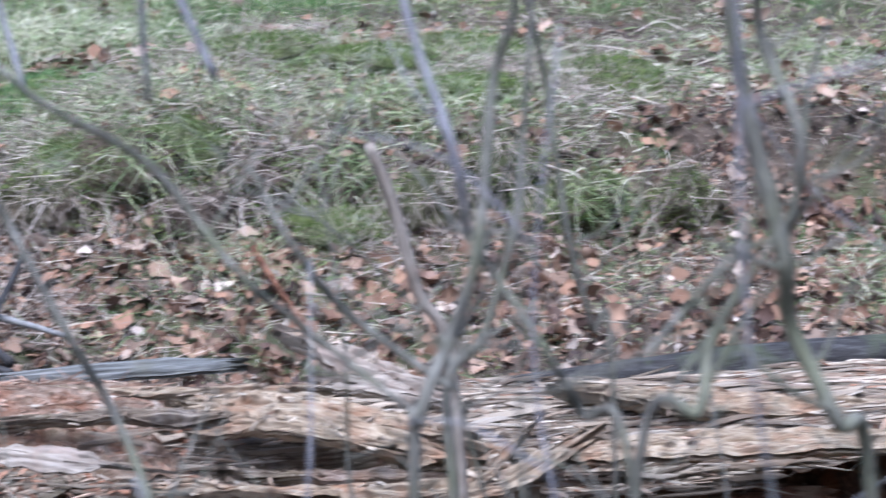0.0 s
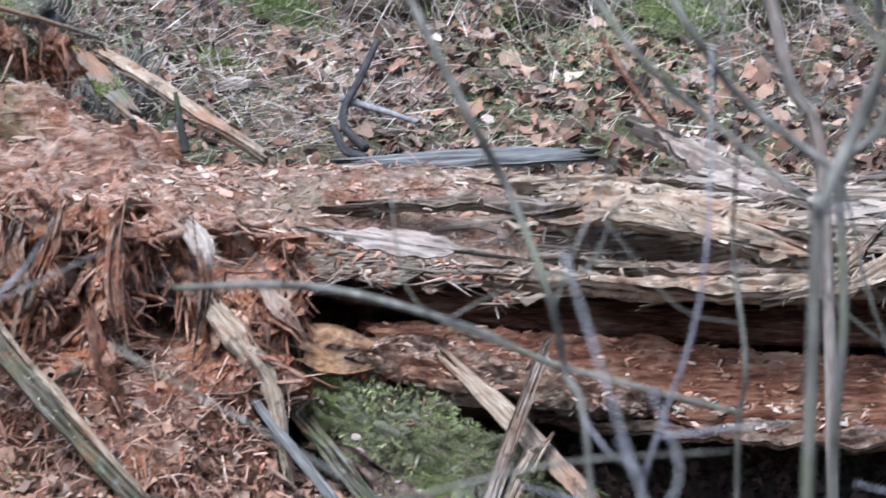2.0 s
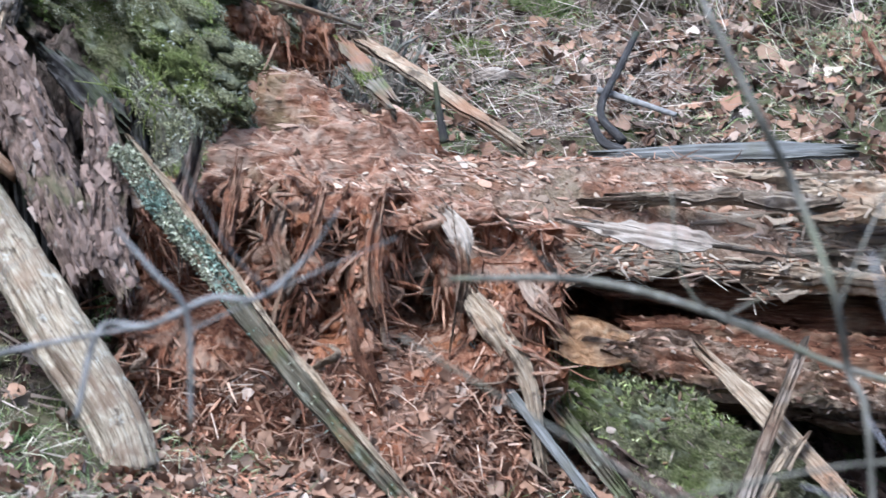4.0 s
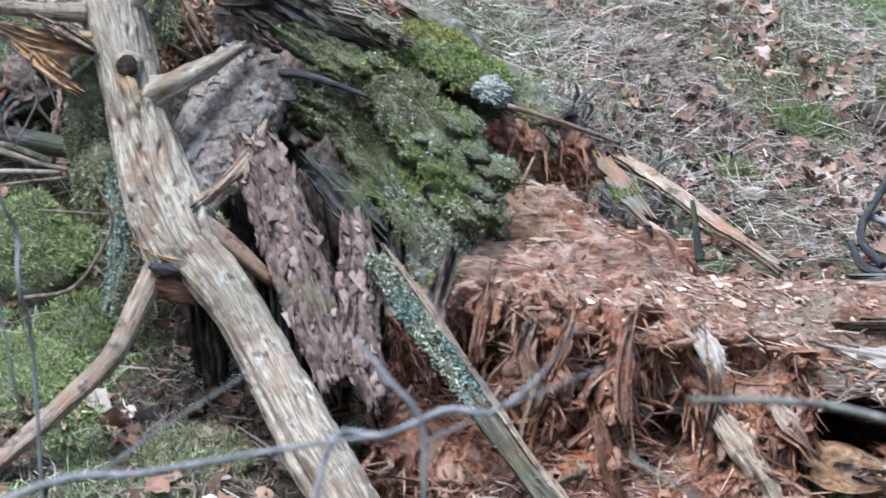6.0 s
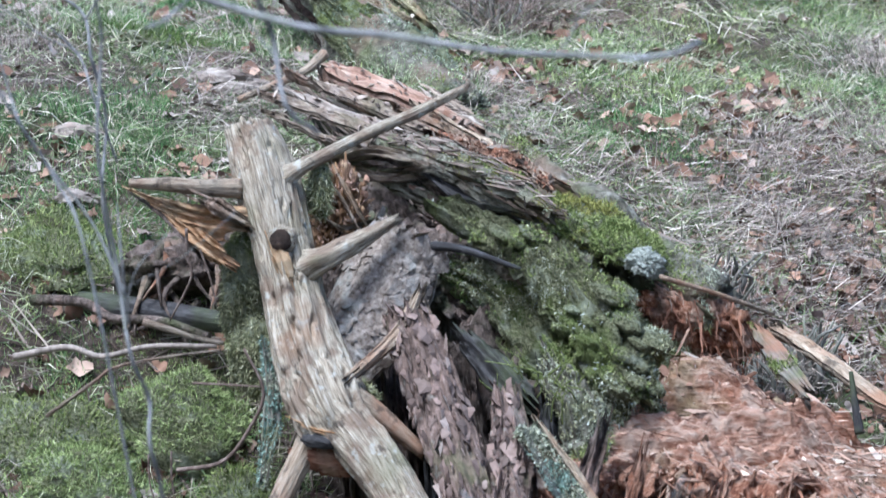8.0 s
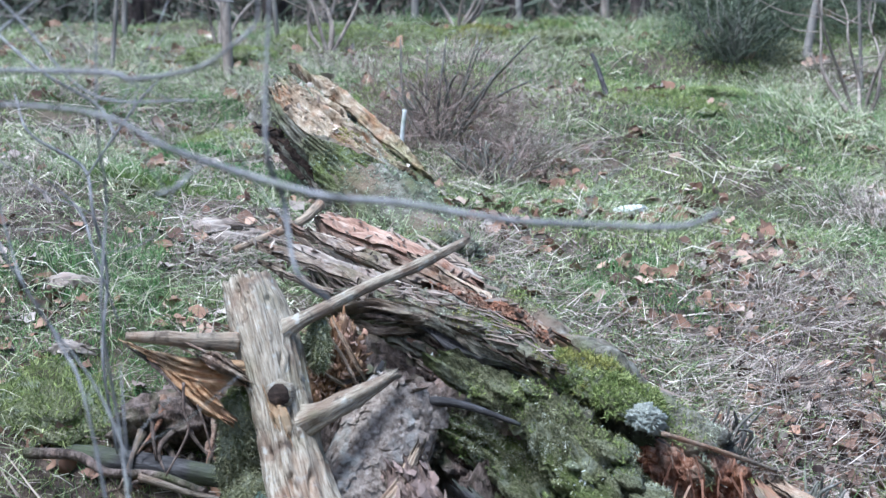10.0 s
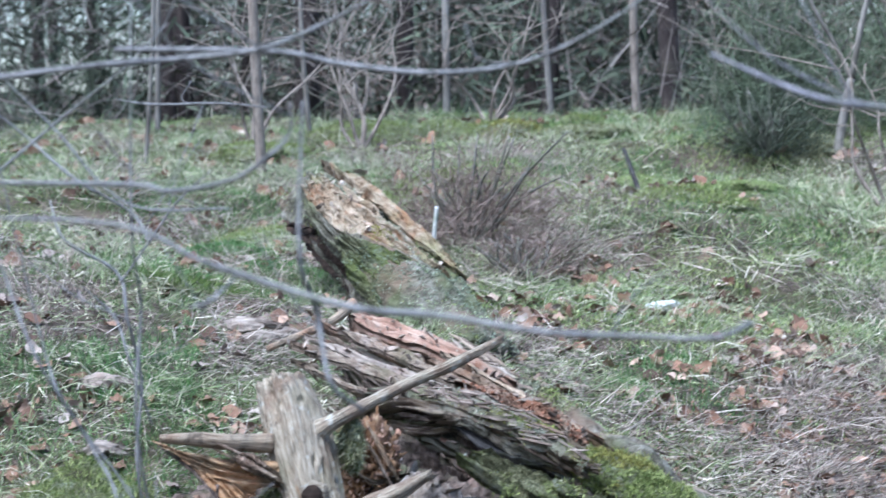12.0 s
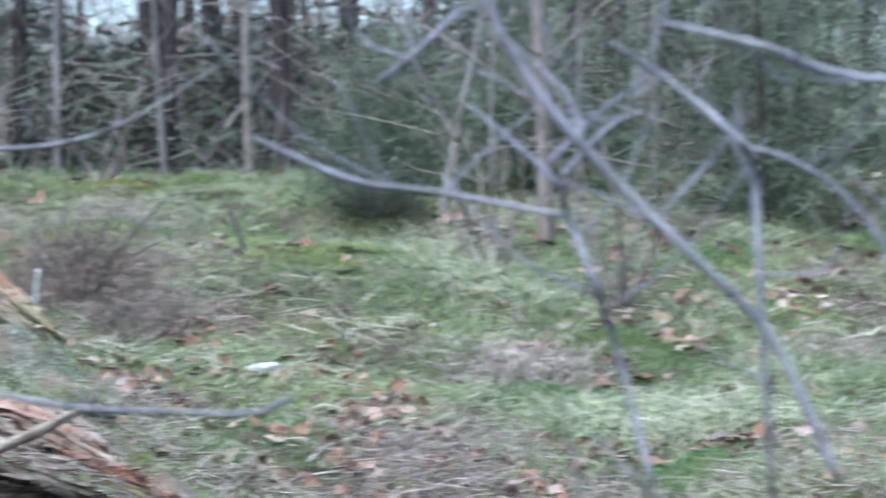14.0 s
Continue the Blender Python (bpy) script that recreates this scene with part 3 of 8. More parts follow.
def slab(name, pts, widths, thick, face, mat, parent=None, label="", nu=30, nv=8, cup=0.0, rough=0.01, ragged=0.03, seed=0.0, fine=14.0, fibre=0.3, even=False):
    """A plank, bark plate or splinter: along pts, its broad side towards face, cupped across, with ragged ends and edges."""
    nu, nv = max(nu, 40), max(nv, 18)
    line = spline(pts, nu)
    w = spline([(x, 0, 0) for x in widths], nu)[:, 0]
    tan = np.gradient(line, axis=0)
    tan /= np.linalg.norm(tan, axis=1)[:, None]
    side = np.cross(tan, np.asarray(face, float))
    side /= np.linalg.norm(side, axis=1)[:, None]
    nor = np.cross(side, tan)
    length = np.linalg.norm(np.diff(line, axis=0), axis=1).sum()

    def at(u, v, h):
        i = np.rint(u * nu).astype(int)
        c = v * 2 - 1
        e = 1 + 0.35 * ragged / 0.03 * 0.3 * fbm(np.stack([u * length * 14, np.sign(c) * 3, np.zeros_like(u) + seed], 1), 1.0, 4)
        p = line[i] + side[i] * (c * w[i] * 0.5 * e)[:, None] + nor[i] * (h - cup * c * c * w[i])[:, None]
        ends = np.where(u < 0.5, -1, 1) * np.clip((np.abs(u - 0.5) - 0.42) / 0.08, 0, 1)
        p = p + tan[i] * (ends * ragged * 2 * fbm(np.stack([v * 14, np.sign(u - 0.5), np.zeros_like(u) + seed + 5], 1), 1.0, 3))[:, None]
        p = p + nor[i] * (fibre * thick * fbm(np.stack([u * length * 5, c * w[i] * 70, np.zeros_like(u) + seed + 9], 1), 1.0, 3))[:, None]
        p = p + nor[i] * (rough * fbm(np.stack([u * length * (3.5 if even else 1.2), c * w[i] * (2.5 if even else 14), np.zeros_like(u) + seed], 1), fine * 0.4, 4))[:, None]
        return p, np.stack([u * length, v * w.mean()], 1)
    return sheet(name, lambda u, v: at(u, v, -thick * 0.5 * (1 - 0.5 * (v * 2 - 1) ** 4)), lambda u, v: at(u, v, thick * 0.5 * (1 - 0.5 * (v * 2 - 1) ** 4)), nu, nv, mat, parent, label)


def lump(name, centre, radii, turn, mat, parent=None, label="", sub=5, big=0.2, small=0.06, scale=2.0, seed=0.0, dents=(), hanging=0.0):
    bm = bmesh.new()
    bmesh.ops.create_icosphere(bm, subdivisions=sub, radius=1)
    v = np.array([x.co for x in bm.verts])
    f = np.array([[y.index for y in x.verts] for x in bm.faces])
    bm.free()
    k = 1 + big * fbm(v + seed, scale, 3) + small * fbm(v + seed, scale * 6, 3)
    if hanging:
        k = k + hanging * fbm(v * [1, 1, 0.22] + seed, scale * 4, 3)
    v = v * k[:, None] * np.asarray(radii)
    m = np.array(Euler([radians(x) for x in turn]).to_matrix())
    w = v @ m.T + np.asarray(centre)
    for spot, depth, width in dents:
        w = w + np.array([0, 1.0, -0.15]) * (depth * np.exp(-np.sum(((w - np.asarray(spot)) / np.asarray(width)) ** 2, 1)))[:, None]
    return piece(name, mesh_data(name, w, f, mat, v[:, :2]), parent, label)


def surface_points(obs, n, keep=None):
    """n random places on the given objects, with normals, picked evenly by area."""
    P0, P1, P2 = [], [], []
    for ob in obs:
        me = ob.data
        me.calc_loop_triangles()
        co = np.empty(len(me.vertices) * 3)
        me.vertices.foreach_get("co", co)
        co = co.reshape(-1, 3)
        t = np.empty(len(me.loop_triangles) * 3, np.int32)
        me.loop_triangles.foreach_get("vertices", t)
        t = t.reshape(-1, 3)
        P0.append(co[t[:, 0]]), P1.append(co[t[:, 1]]), P2.append(co[t[:, 2]])
    a, b, c = np.vstack(P0), np.vstack(P1), np.vstack(P2)
    nor = np.cross(b - a, c - a)
    area = np.linalg.norm(nor, axis=1)
    nor /= area[:, None] + 1e-12
    mid = (a + b + c) / 3
    w = area * (keep(mid, nor) if keep else 1)
    i = rng.choice(len(w), n, p=w / w.sum())
    r1, r2 = np.sqrt(rng.random(n))[:, None], rng.random(n)[:, None]
    return a[i] * (1 - r1) + b[i] * r1 * (1 - r2) + c[i] * r1 * r2, nor[i]


def unit(v):
    return v / (np.linalg.norm(v, axis=1)[:, None] + 1e-12)


def blades(name, base, lean, length, width, mat, droop=0.5, kind="stuff", label="", category="", parent=None, long=False):
    """Many thin blades: each a tapered leaf; long ones are strips of two quads that bend over."""
    n = len(base)
    lean = unit(lean)
    side = unit(np.cross(lean, unit(rng.normal(size=(n, 3)))))
    away = np.cross(lean, side)
    L, W = np.broadcast_to(length, n)[:, None], np.broadcast_to(width, n)[:, None]
    D = droop * (0.4 + 0.9 * rng.random(n))[:, None] * L
    rows = []
    for s, w, d in (((0, 1.0, 0), (0.55, 0.8, 0.3), (1.0, 0.12, 1.0)) if long else ((0, 1.0, 0), (1.0, 0.2, 0.7))):
        c = base + lean * L * s * (1 - 0.25 * droop * d) + away * D * d * 0.55 - np.array([0, 0, 1]) * D * d * 0.35
        rows += [c - side * W * w * 0.5, c + side * W * w * 0.5]
    v = np.stack(rows, 1).reshape(-1, 3)
    o = (np.arange(n) * len(rows))[:, None]
    f = np.concatenate([o + [[0, 1, 3, 2]], o + [[2, 3, 5, 4]]]) if long else o + [[0, 1, 3, 2]]
    ob = piece(name, mesh_data(name, v, f, mat, smooth=False), parent)
    return tagged(ob, label, category, kind=kind)


def scatter(name, template, base, ax, nor, size, mat, parent=None, label="", category="", kind="stuff", smooth=False):
    """Copies of a small template mesh (verts, faces) joined into one: x along ax, z along nor."""
    tv, tf = template
    n = len(base)
    z = unit(nor)
    x = unit(ax - z * np.sum(ax * z, 1)[:, None])
    y = np.cross(z, x)
    size = np.asarray(size, float)
    size = size[:, None].repeat(3, 1) if size.ndim == 1 else size
    loc = tv[None] * size[:, None]
    v = base[:, None] + loc[..., :1] * x[:, None] + loc[..., 1:2] * y[:, None] + loc[..., 2:] * z[:, None]
    f = (tf[None] + (np.arange(n) * len(tv))[:, None, None]).reshape(-1, tf.shape[1])
    ob = piece(name, mesh_data(name, v.reshape(-1, 3), f, mat, smooth=smooth), parent)
    return tagged(ob, label, category, kind=kind)


def sliver():
    """A splinter one unit long: a thin tapered three-sided bar with a bend."""
    v = []
    for x, s, lift in ((-0.5, 0.45, 0.0), (0.05, 1.0, 0.05), (0.5, 0.15, -0.03)):
        v += [(x, -0.5 * s, lift - 0.4 * s), (x, 0.5 * s, lift - 0.4 * s), (x, 0.05, lift + 0.5 * s)]
    return np.array(v), np.array([(a + i, a + (i + 1) % 3, a + 3 + (i + 1) % 3, a + 3 + i) for a in (0, 3) for i in range(3)])


def chip_form(seed):
    """An uneven flake one unit across, thick in the middle and thin at its ragged rim."""
    r = np.random.default_rng(seed)
    a = np.linspace(0, 2 * math.pi, 7, endpoint=False) + r.normal(size=7) * 0.2
    rad = r.uniform(0.28, 0.62, 7)
    v = [(rad[i] * math.cos(a[i]), rad[i] * math.sin(a[i]), 0.25 * r.normal()) for i in range(7)] + [(0.05 * r.normal(), 0, 0.5), (0, 0.05 * r.normal(), -0.5)]
    return np.array(v), np.array([f for i in range(7) for f in ((i, (i + 1) % 7, 7), ((i + 1) % 7, i, 8))])


def chips(name, obs, n, keep, size, slim, thick, m, along=None, tilt=0.3, lift=0.004, parent=None, label="", category="", dirs=None):
    """Flakes of several forms strewn over objects, in one mesh for each form."""
    for k in range(3):
        p, nr = surface_points(obs, n // 3, keep)
        ax = dirs(nr) if dirs else ((np.asarray(along, float) + rng.normal(size=p.shape) * 0.4) if along is not None else rng.normal(size=p.shape))
        s = size[0] + (size[1] - size[0]) * rng.random(len(p)) ** 2
        scatter(name, CHIPS[k], p + nr * lift, ax, nr + rng.normal(size=p.shape) * tilt, np.stack([s, s * rng.uniform(*slim, len(p)), s * thick], 1), m, parent, label, category)


def moss_on(name, label, obs, n, keep, kinds, length=(0.008, 0.03), width=(0.003, 0.006), puff=0.03, parent=None, category="moss", lean=(0, -0.1, 0.25)):
    """Fronds in cushions; kinds are materials that take turns in patches of a hand's width."""
    p, nr = surface_points(obs, n, keep)
    swell = np.clip(fbm(p, 16.0, 2) + 0.25, 0, 1)
    p = p + nr * (puff * swell * rng.random(len(p)) ** 0.5)[:, None]
    pick = np.clip((fbm(p + 31, 6.5, 3) * 2.3 + 0.5 + rng.normal(size=len(p)) * 0.09) * len(kinds), 0, len(kinds) - 1e-6).astype(int)
    for k, m in enumerate(kinds):
        q, d = p[pick == k], nr[pick == k]
        if len(q):
            blades(name, q, d * 0.7 + np.asarray(lean) + rng.normal(size=q.shape) * 0.85, rng.uniform(*length, len(q)) * (0.7 + 0.6 * swell[pick == k]), rng.uniform(*width, len(q)), m, 0.5, label=label, category=category, parent=parent)


def leaf_form(seed):
    """A curled dead leaf about one unit long, a lobed outline on a mid rib."""
    r = np.random.default_rng(seed)
    curl, fold, lobes = r.uniform(-0.8, 1.6), r.uniform(0.1, 0.6), r.integers(2, 5)
    v, f = [], []
    for i in range(6):
        s = i / 5
        w = 0.36 * math.sin(math.pi * min(1, s * 0.93 + 0.05)) ** 0.7 * (1 + 0.3 * math.cos(s * lobes * 2 * math.pi + 1)) * (0.8 + 0.4 * r.random())
        z = curl * 0.5 * (s - 0.5) ** 2 + 0.05 * r.normal()
        for c in (-1, 0, 1):
            v.append((s - 0.5, c * w * (0.75 + 0.25 * math.cos(fold)), z + abs(c) * fold * w * 0.9 + 0.055 * r.normal()))
    for i in range(5):
        for c in range(2):
            f.append((i * 3 + c, i * 3 + c + 1, i * 3 + c + 4, i * 3 + c + 3))
    return np.array(v), np.array(f)


CHIPS = [chip_form(k) for k in range(3)]


# ---- ground: a bank that rises behind the log to a low crest under the trees ----
def smooth_steps(y, ys, zs):
    y = np.asarray(y, float)
    return (np.interp(y - 0.2, ys, zs) + 2 * np.interp(y, ys, zs) + np.interp(y + 0.2, ys, zs)) / 4


def ground_z(x, y):
    ys = [0, 4, 6.0, 6.9, 7.2, 7.5, 8.0, 8.6, 9.4, 11, 12.6, 14, 16, 18, 24, 40, 90]
    x, y = np.asarray(x, float), np.asarray(y, float)
    a = smooth_steps(y, ys, [0.45, 0.05, -0.24, -0.28, 0.06, 0.40, 0.55, 0.75, 0.95, 1.28, 1.70, 1.96, 2.18, 2.28, 2.2, 2.1, 5.0])
    b = smooth_steps(y, ys, [0, -0.1, -0.2, -0.42, -0.42, -0.36, -0.35, -0.33, -0.28, -0.17, -0.1, -0.05, -0.03, 0, 0, 0, 0])
    left = 3.2 * np.tanh(np.maximum(-x, 0) / 3.2)
    right = 3.2 * np.tanh(np.maximum(x, 0) / 3.2)
    a = a - 0.29 * np.clip((x - 0.75) / 0.5, 0, 1) * np.exp(-((y - 6.45) / 0.55) ** 2)
    k = np.clip((y - 8.55) / 0.35, 0, 1)
    a = a + 0.24 * np.clip((x - 0.45) / 0.5, 0, 1) * k * k * (3 - 2 * k) * np.clip((12 - y) / 3, 0, 1)
    p = np.stack([x, y, np.zeros_like(x)], -1).reshape(-1, 3)
    bumps = (0.07 + 0.11 * np.clip((p[:, 1] - 10) / 2, 0, 1)) * fbm(p, 0.9, 3) + 0.055 * fbm(p + 9, 3.4, 3) + 0.012 * fbm(p + 4, 14.0, 2)
    return a - b * left - 0.05 * right + bumps.reshape(x.shape) * np.clip((y - 2) / 3, 0, 1)


def ground_sheet():
    gx = np.concatenate([np.linspace(-60, -7, 24)[:-1], np.linspace(-7, 7, 221), np.linspace(7, 60, 24)[1:]])
    gy = np.concatenate([np.linspace(-30, 4, 20)[:-1], np.linspace(4, 19, 251), np.linspace(19, 110, 60)[1:]])
    X, Y_ = np.meshgrid(gx, gy, indexing="ij")
    Z = ground_z(X, Y_)
    v = np.stack([X, Y_, Z], -1).reshape(-1, 3)
    ny = len(gy)
    i, j = np.meshgrid(np.arange(len(gx) - 1), np.arange(ny - 1), indexing="ij")
    q = np.stack([i * ny + j, (i + 1) * ny + j, (i + 1) * ny + j + 1, i * ny + j + 1], -1).reshape(-1, 4)
    return tagged(piece("ground", mesh_data("ground", v, q, SOIL, v[:, :2])), "woodland bank covered in leaf litter, moss and dead grass", "ground", kind="structure")


ground = ground_sheet()


def on_ground(x, y, lift=0.0):
    z = ground_z(x, y)
    return np.stack([x, y, z + lift], -1)


def ground_normal(x, y):
    e = 0.05
    dx = (ground_z(x + e, y) - ground_z(x - e, y)) / (2 * e)
    dy = (ground_z(x, y + e) - ground_z(x, y - e)) / (2 * e)
    return unit(np.stack([-dx, -dy, np.ones_like(dx)], -1))


# ---- the fallen log, hollow and split open along its front ----
def log_axis(u):
    x = -0.42 + 4.3 * u
    return np.stack([x, 6.9 + 0.02 * np.sin(x * 3), 0.15 - 0.055 * x + 0.012 * x * x + 0.012 * np.sin(x * 5)], -1)


def log_radius(u):
    return 0.35 - 0.06 * u


def log_wall(lo, hi, k, wobble, seed, rag=14):
    """A part of the log's round from angle lo to hi (0: the front, 90: the top), at k times its radius."""
    def at(u, v):
        ax, r = log_axis(u), log_radius(u)
        edge = rag * fbm(np.stack([u * 38, np.where(v < 0.5, 0, 9.0), np.zeros_like(u) + seed], 1), 1.0, 3)
        a = np.radians(lo + (hi - lo) * v + edge * np.abs(2 * v - 1) ** 3)
        p = np.stack([u * 4.3 * 1.2, np.cos(a) * 3.2, np.sin(a) * 3.2], 1) + seed
        fib = np.stack([u * 4.3 * 2.0, np.cos(a) * 14, np.sin(a) * 14], 1) + seed
        hollow = 0.30 * np.exp(-((ax[:, 0] - 1.16) / 0.20) ** 2 - ((a - 0.62) / 0.20) ** 2) + 0.16 * np.exp(-((ax[:, 0] - 2.1) / 0.25) ** 2 - ((a - 0.6) / 0.2) ** 2)
        rr = r * k * (1 - hollow + wobble * fbm(p, 1.0, 3) + 0.35 * wobble * fbm(fib, 1.0, 3))
        pos = ax + np.stack([0 * a, -np.cos(a) * rr, np.sin(a) * rr], 1)
        pos[:, 0] += 0.05 * fbm(np.stack([np.cos(a) * 5, np.sin(a) * 5, 0 * a + seed], 1), 1.0, 2)
        return pos, np.stack([u * 4.3, a * 0.35], 1)
    return at


fallen_log = thing("fallen_log", "big rotten fallen log, grey weathered wood split open and hollow", "log")
log_shell = sheet("shell", log_wall(18, 200, 1.0, 0.13, 1.0), log_wall(20, 198, 0.84, 0.10, 1.0), 220, 60, GREY_WOOD, fallen_log, "grey fibrous weathered wood")
sheet("underside", log_wall(200, 316, 1.0, 0.10, 4.0), log_wall(200, 314, 0.86, 0.10, 4.0), 160, 30, GREY_WOOD, fallen_log)
log_heart = sheet("heartwood", log_wall(34, 318, 0.83, 0.16, 7.0, 20), log_wall(36, 316, 0.7, 0.16, 7.0, 20), 160, 50, RED_ROT, fallen_log, "soft red-brown rotten heartwood")
def splinter(k, line, w, th, m):
    slab("splinter", line, w, th, (0.05, -0.5, 1), m, fallen_log, nu=110, nv=28, rough=0.03, ragged=0.11, seed=k * 3.7, fibre=0.8)


splinter(0, [(0.86, 6.64, 0.46), (1.10, 6.54, 0.455), (1.49, 6.44, 0.33)], [0.04, 0.10, 0.05], 0.045, PALE_WOOD)
splinter(1, [(0.88, 6.56, 0.42), (1.02, 6.50, 0.44), (1.30, 6.44, 0.38)], [0.02, 0.04, 0.03], 0.025, PALE_WOOD)
splinter(2, [(0.84, 6.70, 0.47), (1.15, 6.60, 0.46), (1.56, 6.52, 0.36)], [0.04, 0.08, 0.04], 0.04, PALE_WOOD)
splinter(3, [(1.18, 6.95, 0.56), (1.35, 6.88, 0.49), (1.54, 6.78, 0.42)], [0.04, 0.09, 0.03], 0.05, FLAKE)
splinter(4, [(1.22, 6.85, 0.47), (1.38, 6.8, 0.45), (1.54, 6.72, 0.41)], [0.03, 0.06, 0.02], 0.03, FLAKE)
splinter(5, [(0.72, 6.46, 0.29), (1.15, 6.44, 0.25), (1.66, 6.44, 0.23)], [0.03, 0.05, 0.03], 0.05, PALE_WOOD)
splinter(6, [(0.95, 6.48, 0.32), (1.35, 6.46, 0.28), (1.9, 6.48, 0.25)], [0.02, 0.04, 0.02], 0.03, GREY_WOOD)
splinter(7, [(1.49, 6.38, 0.21), (1.57, 6.42, 0.28), (1.70, 6.52, 0.35)], [0.03, 0.07, 0.03], 0.03, PALE_WOOD)
splinter(8, [(1.46, 6.36, 0.24), (1.66, 6.42, 0.27), (1.86, 6.50, 0.34)], [0.02, 0.07, 0.06], 0.03, PALE_WOOD)
splinter(9, [(1.78, 6.52, 0.30), (2.2, 6.5, 0.31), (2.9, 6.55, 0.27)], [0.05, 0.10, 0.06], 0.04, PALE_WOOD)
splinter(10, [(1.95, 6.72, 0.42), (2.4, 6.72, 0.37), (3.0, 6.74, 0.31)], [0.03, 0.09, 0.05], 0.04, PALE_WOOD)
splinter(11, [(0.30, 6.66, 0.46), (0.70, 6.62, 0.46), (1.05, 6.6, 0.44)], [0.02, 0.04, 0.02], 0.025, GREY_WOOD)
splinter(12, [(0.35, 6.86, 0.50), (0.8, 6.84, 0.47), (1.2, 6.84, 0.46)], [0.02, 0.035, 0.02], 0.02, PALE_WOOD)
slab("bark_flake", [(0.235, 6.50, 0.425), (0.40, 6.45, 0.405), (0.58, 6.45, 0.375)], [0.025, 0.10, 0.02], 0.010, (0, -0.75, 1), FLAKE, fallen_log, "bleached grey-white flake of bark", nu=60, nv=24, rough=0.02, ragged=0.14, seed=2)
slab("bark_flake", [(-0.17, 6.49, 0.47), (-0.12, 6.43, 0.425), (-0.105, 6.41, 0.365)], [0.05, 0.07, 0.015], 0.010, (0, -0.8, 1), FLAKE, fallen_log, "bleached grey-white flake of bark", nu=16, nv=8, rough=0.03, ragged=0.04, seed=5)
slab("lower_lip", [(0.80, 6.44, -0.10), (1.3, 6.43, -0.15), (1.72, 6.43, -0.19), (2.5, 6.44, -0.2)], [0.04, 0.07, 0.07, 0.07], 0.04, (0, -0.8, 1), TAN_ROT, fallen_log, nu=120, nv=18, rough=0.06, ragged=0.08, seed=8)
slab("lower_lip", [(0.30, 6.40, 0.11), (0.40, 6.41, 0.085), (0.54, 6.43, 0.05)], [0.05, 0.07, 0.04], 0.03, (0, -0.8, 1), TAN_ROT, fallen_log, nu=40, nv=8, rough=0.08, ragged=0.12, seed=9)
slab("bark_flake", [(0.035, 6.38, 0.315), (0.08, 6.35, 0.265), (0.135, 6.34, 0.205)], [0.025, 0.055, 0.015], 0.010, (0.2, -1, 0.5), PINK_WOOD, fallen_log, "pinkish loose flake at the log's mouth", nu=30, nv=12, rough=0.03, ragged=0.06, seed=6)
for k, (x0, x1, z0, z1) in enumerate(((-0.02, 0.62, 0.30, 0.24), (0.10, 0.95, 0.235, 0.15), (0.45, 1.6, 0.165, 0.03), (0.9, 2.6, 0.10, -0.03), (1.3, 2.7, 0.16, 0.06))):
    slab("heart_layer", [(x0 + (x1 - x0) * q, 6.70 + 0.015 * k + 0.02 * math.sin(7 * q + k), z0 + (z1 - z0) * q) for q in (0, 0.3, 0.65, 1)], [0.05, 0.10, 0.11, 0.08], 0.06, (0, -1, 0.45), HEART_ROT, fallen_log, "", 120, 20, 0.1, 0.05, 0.06, seed=80 + k * 2.7)
rot_ledge = slab("rot_ledge", [(0.34, 6.48, 0.11), (0.7, 6.48, 0.045), (1.1, 6.50, -0.03), (1.6, 6.52, -0.10), (2.4, 6.54, -0.15)], [0.12, 0.22, 0.25, 0.25, 0.22], 0.07, (0, -0.85, 0.9), HEART_ROT, fallen_log, "tan and red crumbling ledge of rot inside the log", 160, 24, 0.0, 0.06, 0.05, seed=19)


def along_x(n, spread_=0.12):
    d = rng.normal(size=(n, 3)) * spread_
    d[:, 0] += np.sign(rng.random(n) - 0.5)
    return d


SLIVER = sliver()
p, nr = surface_points([log_shell], 4200, lambda m, n: (n[:, 2] > 0.0) * (m[:, 1] < 7.15) * np.clip((m[:, 0] - 0.1) / 0.5, 0.02, 1))
scatter("wood_fibres", SLIVER, p + nr * 0.004, along_x(len(p)), nr, np.stack([rng.uniform(0.03, 0.2, len(p)), rng.uniform(0.004, 0.014, len(p)), rng.uniform(0.003, 0.009, len(p))], 1), PALE_CHIP,
        None, "grey and tan wood fibres along the rotten log", "wood fibres")
def splint_mesh(seed):
    """A split-off strip of wood one unit long, five-sided, bent and torn at the ends."""
    r = np.random.default_rng(seed)
    a = np.linspace(0, 2 * math.pi, 5, endpoint=False)
    v = [(x + 0.04 * r.normal() * (abs(x) > 0.4), s * 0.5 * math.cos(t) + 0.15 * r.normal() * s + bend, s * 0.5 * math.sin(t) + 0.2 * bend) for x, s, bend in
         ((-0.5, 0.25, 0.0), (-0.3, 0.9, 0.15 * r.normal()), (0.0, 1.0, 0.3 * r.normal()), (0.3, 0.75, 0.2 * r.normal()), (0.5, 0.15, 0.0)) for t in a]
    f = [(k * 5 + i, k * 5 + (i + 1) % 5, k * 5 + 5 + (i + 1) % 5, k * 5 + 5 + i) for k in range(4) for i in range(5)]
    return mesh_data("splint", np.array(v), np.array(f), SPLINT, smooth=False)


SPLINTS = [splint_mesh(k) for k in range(6)]


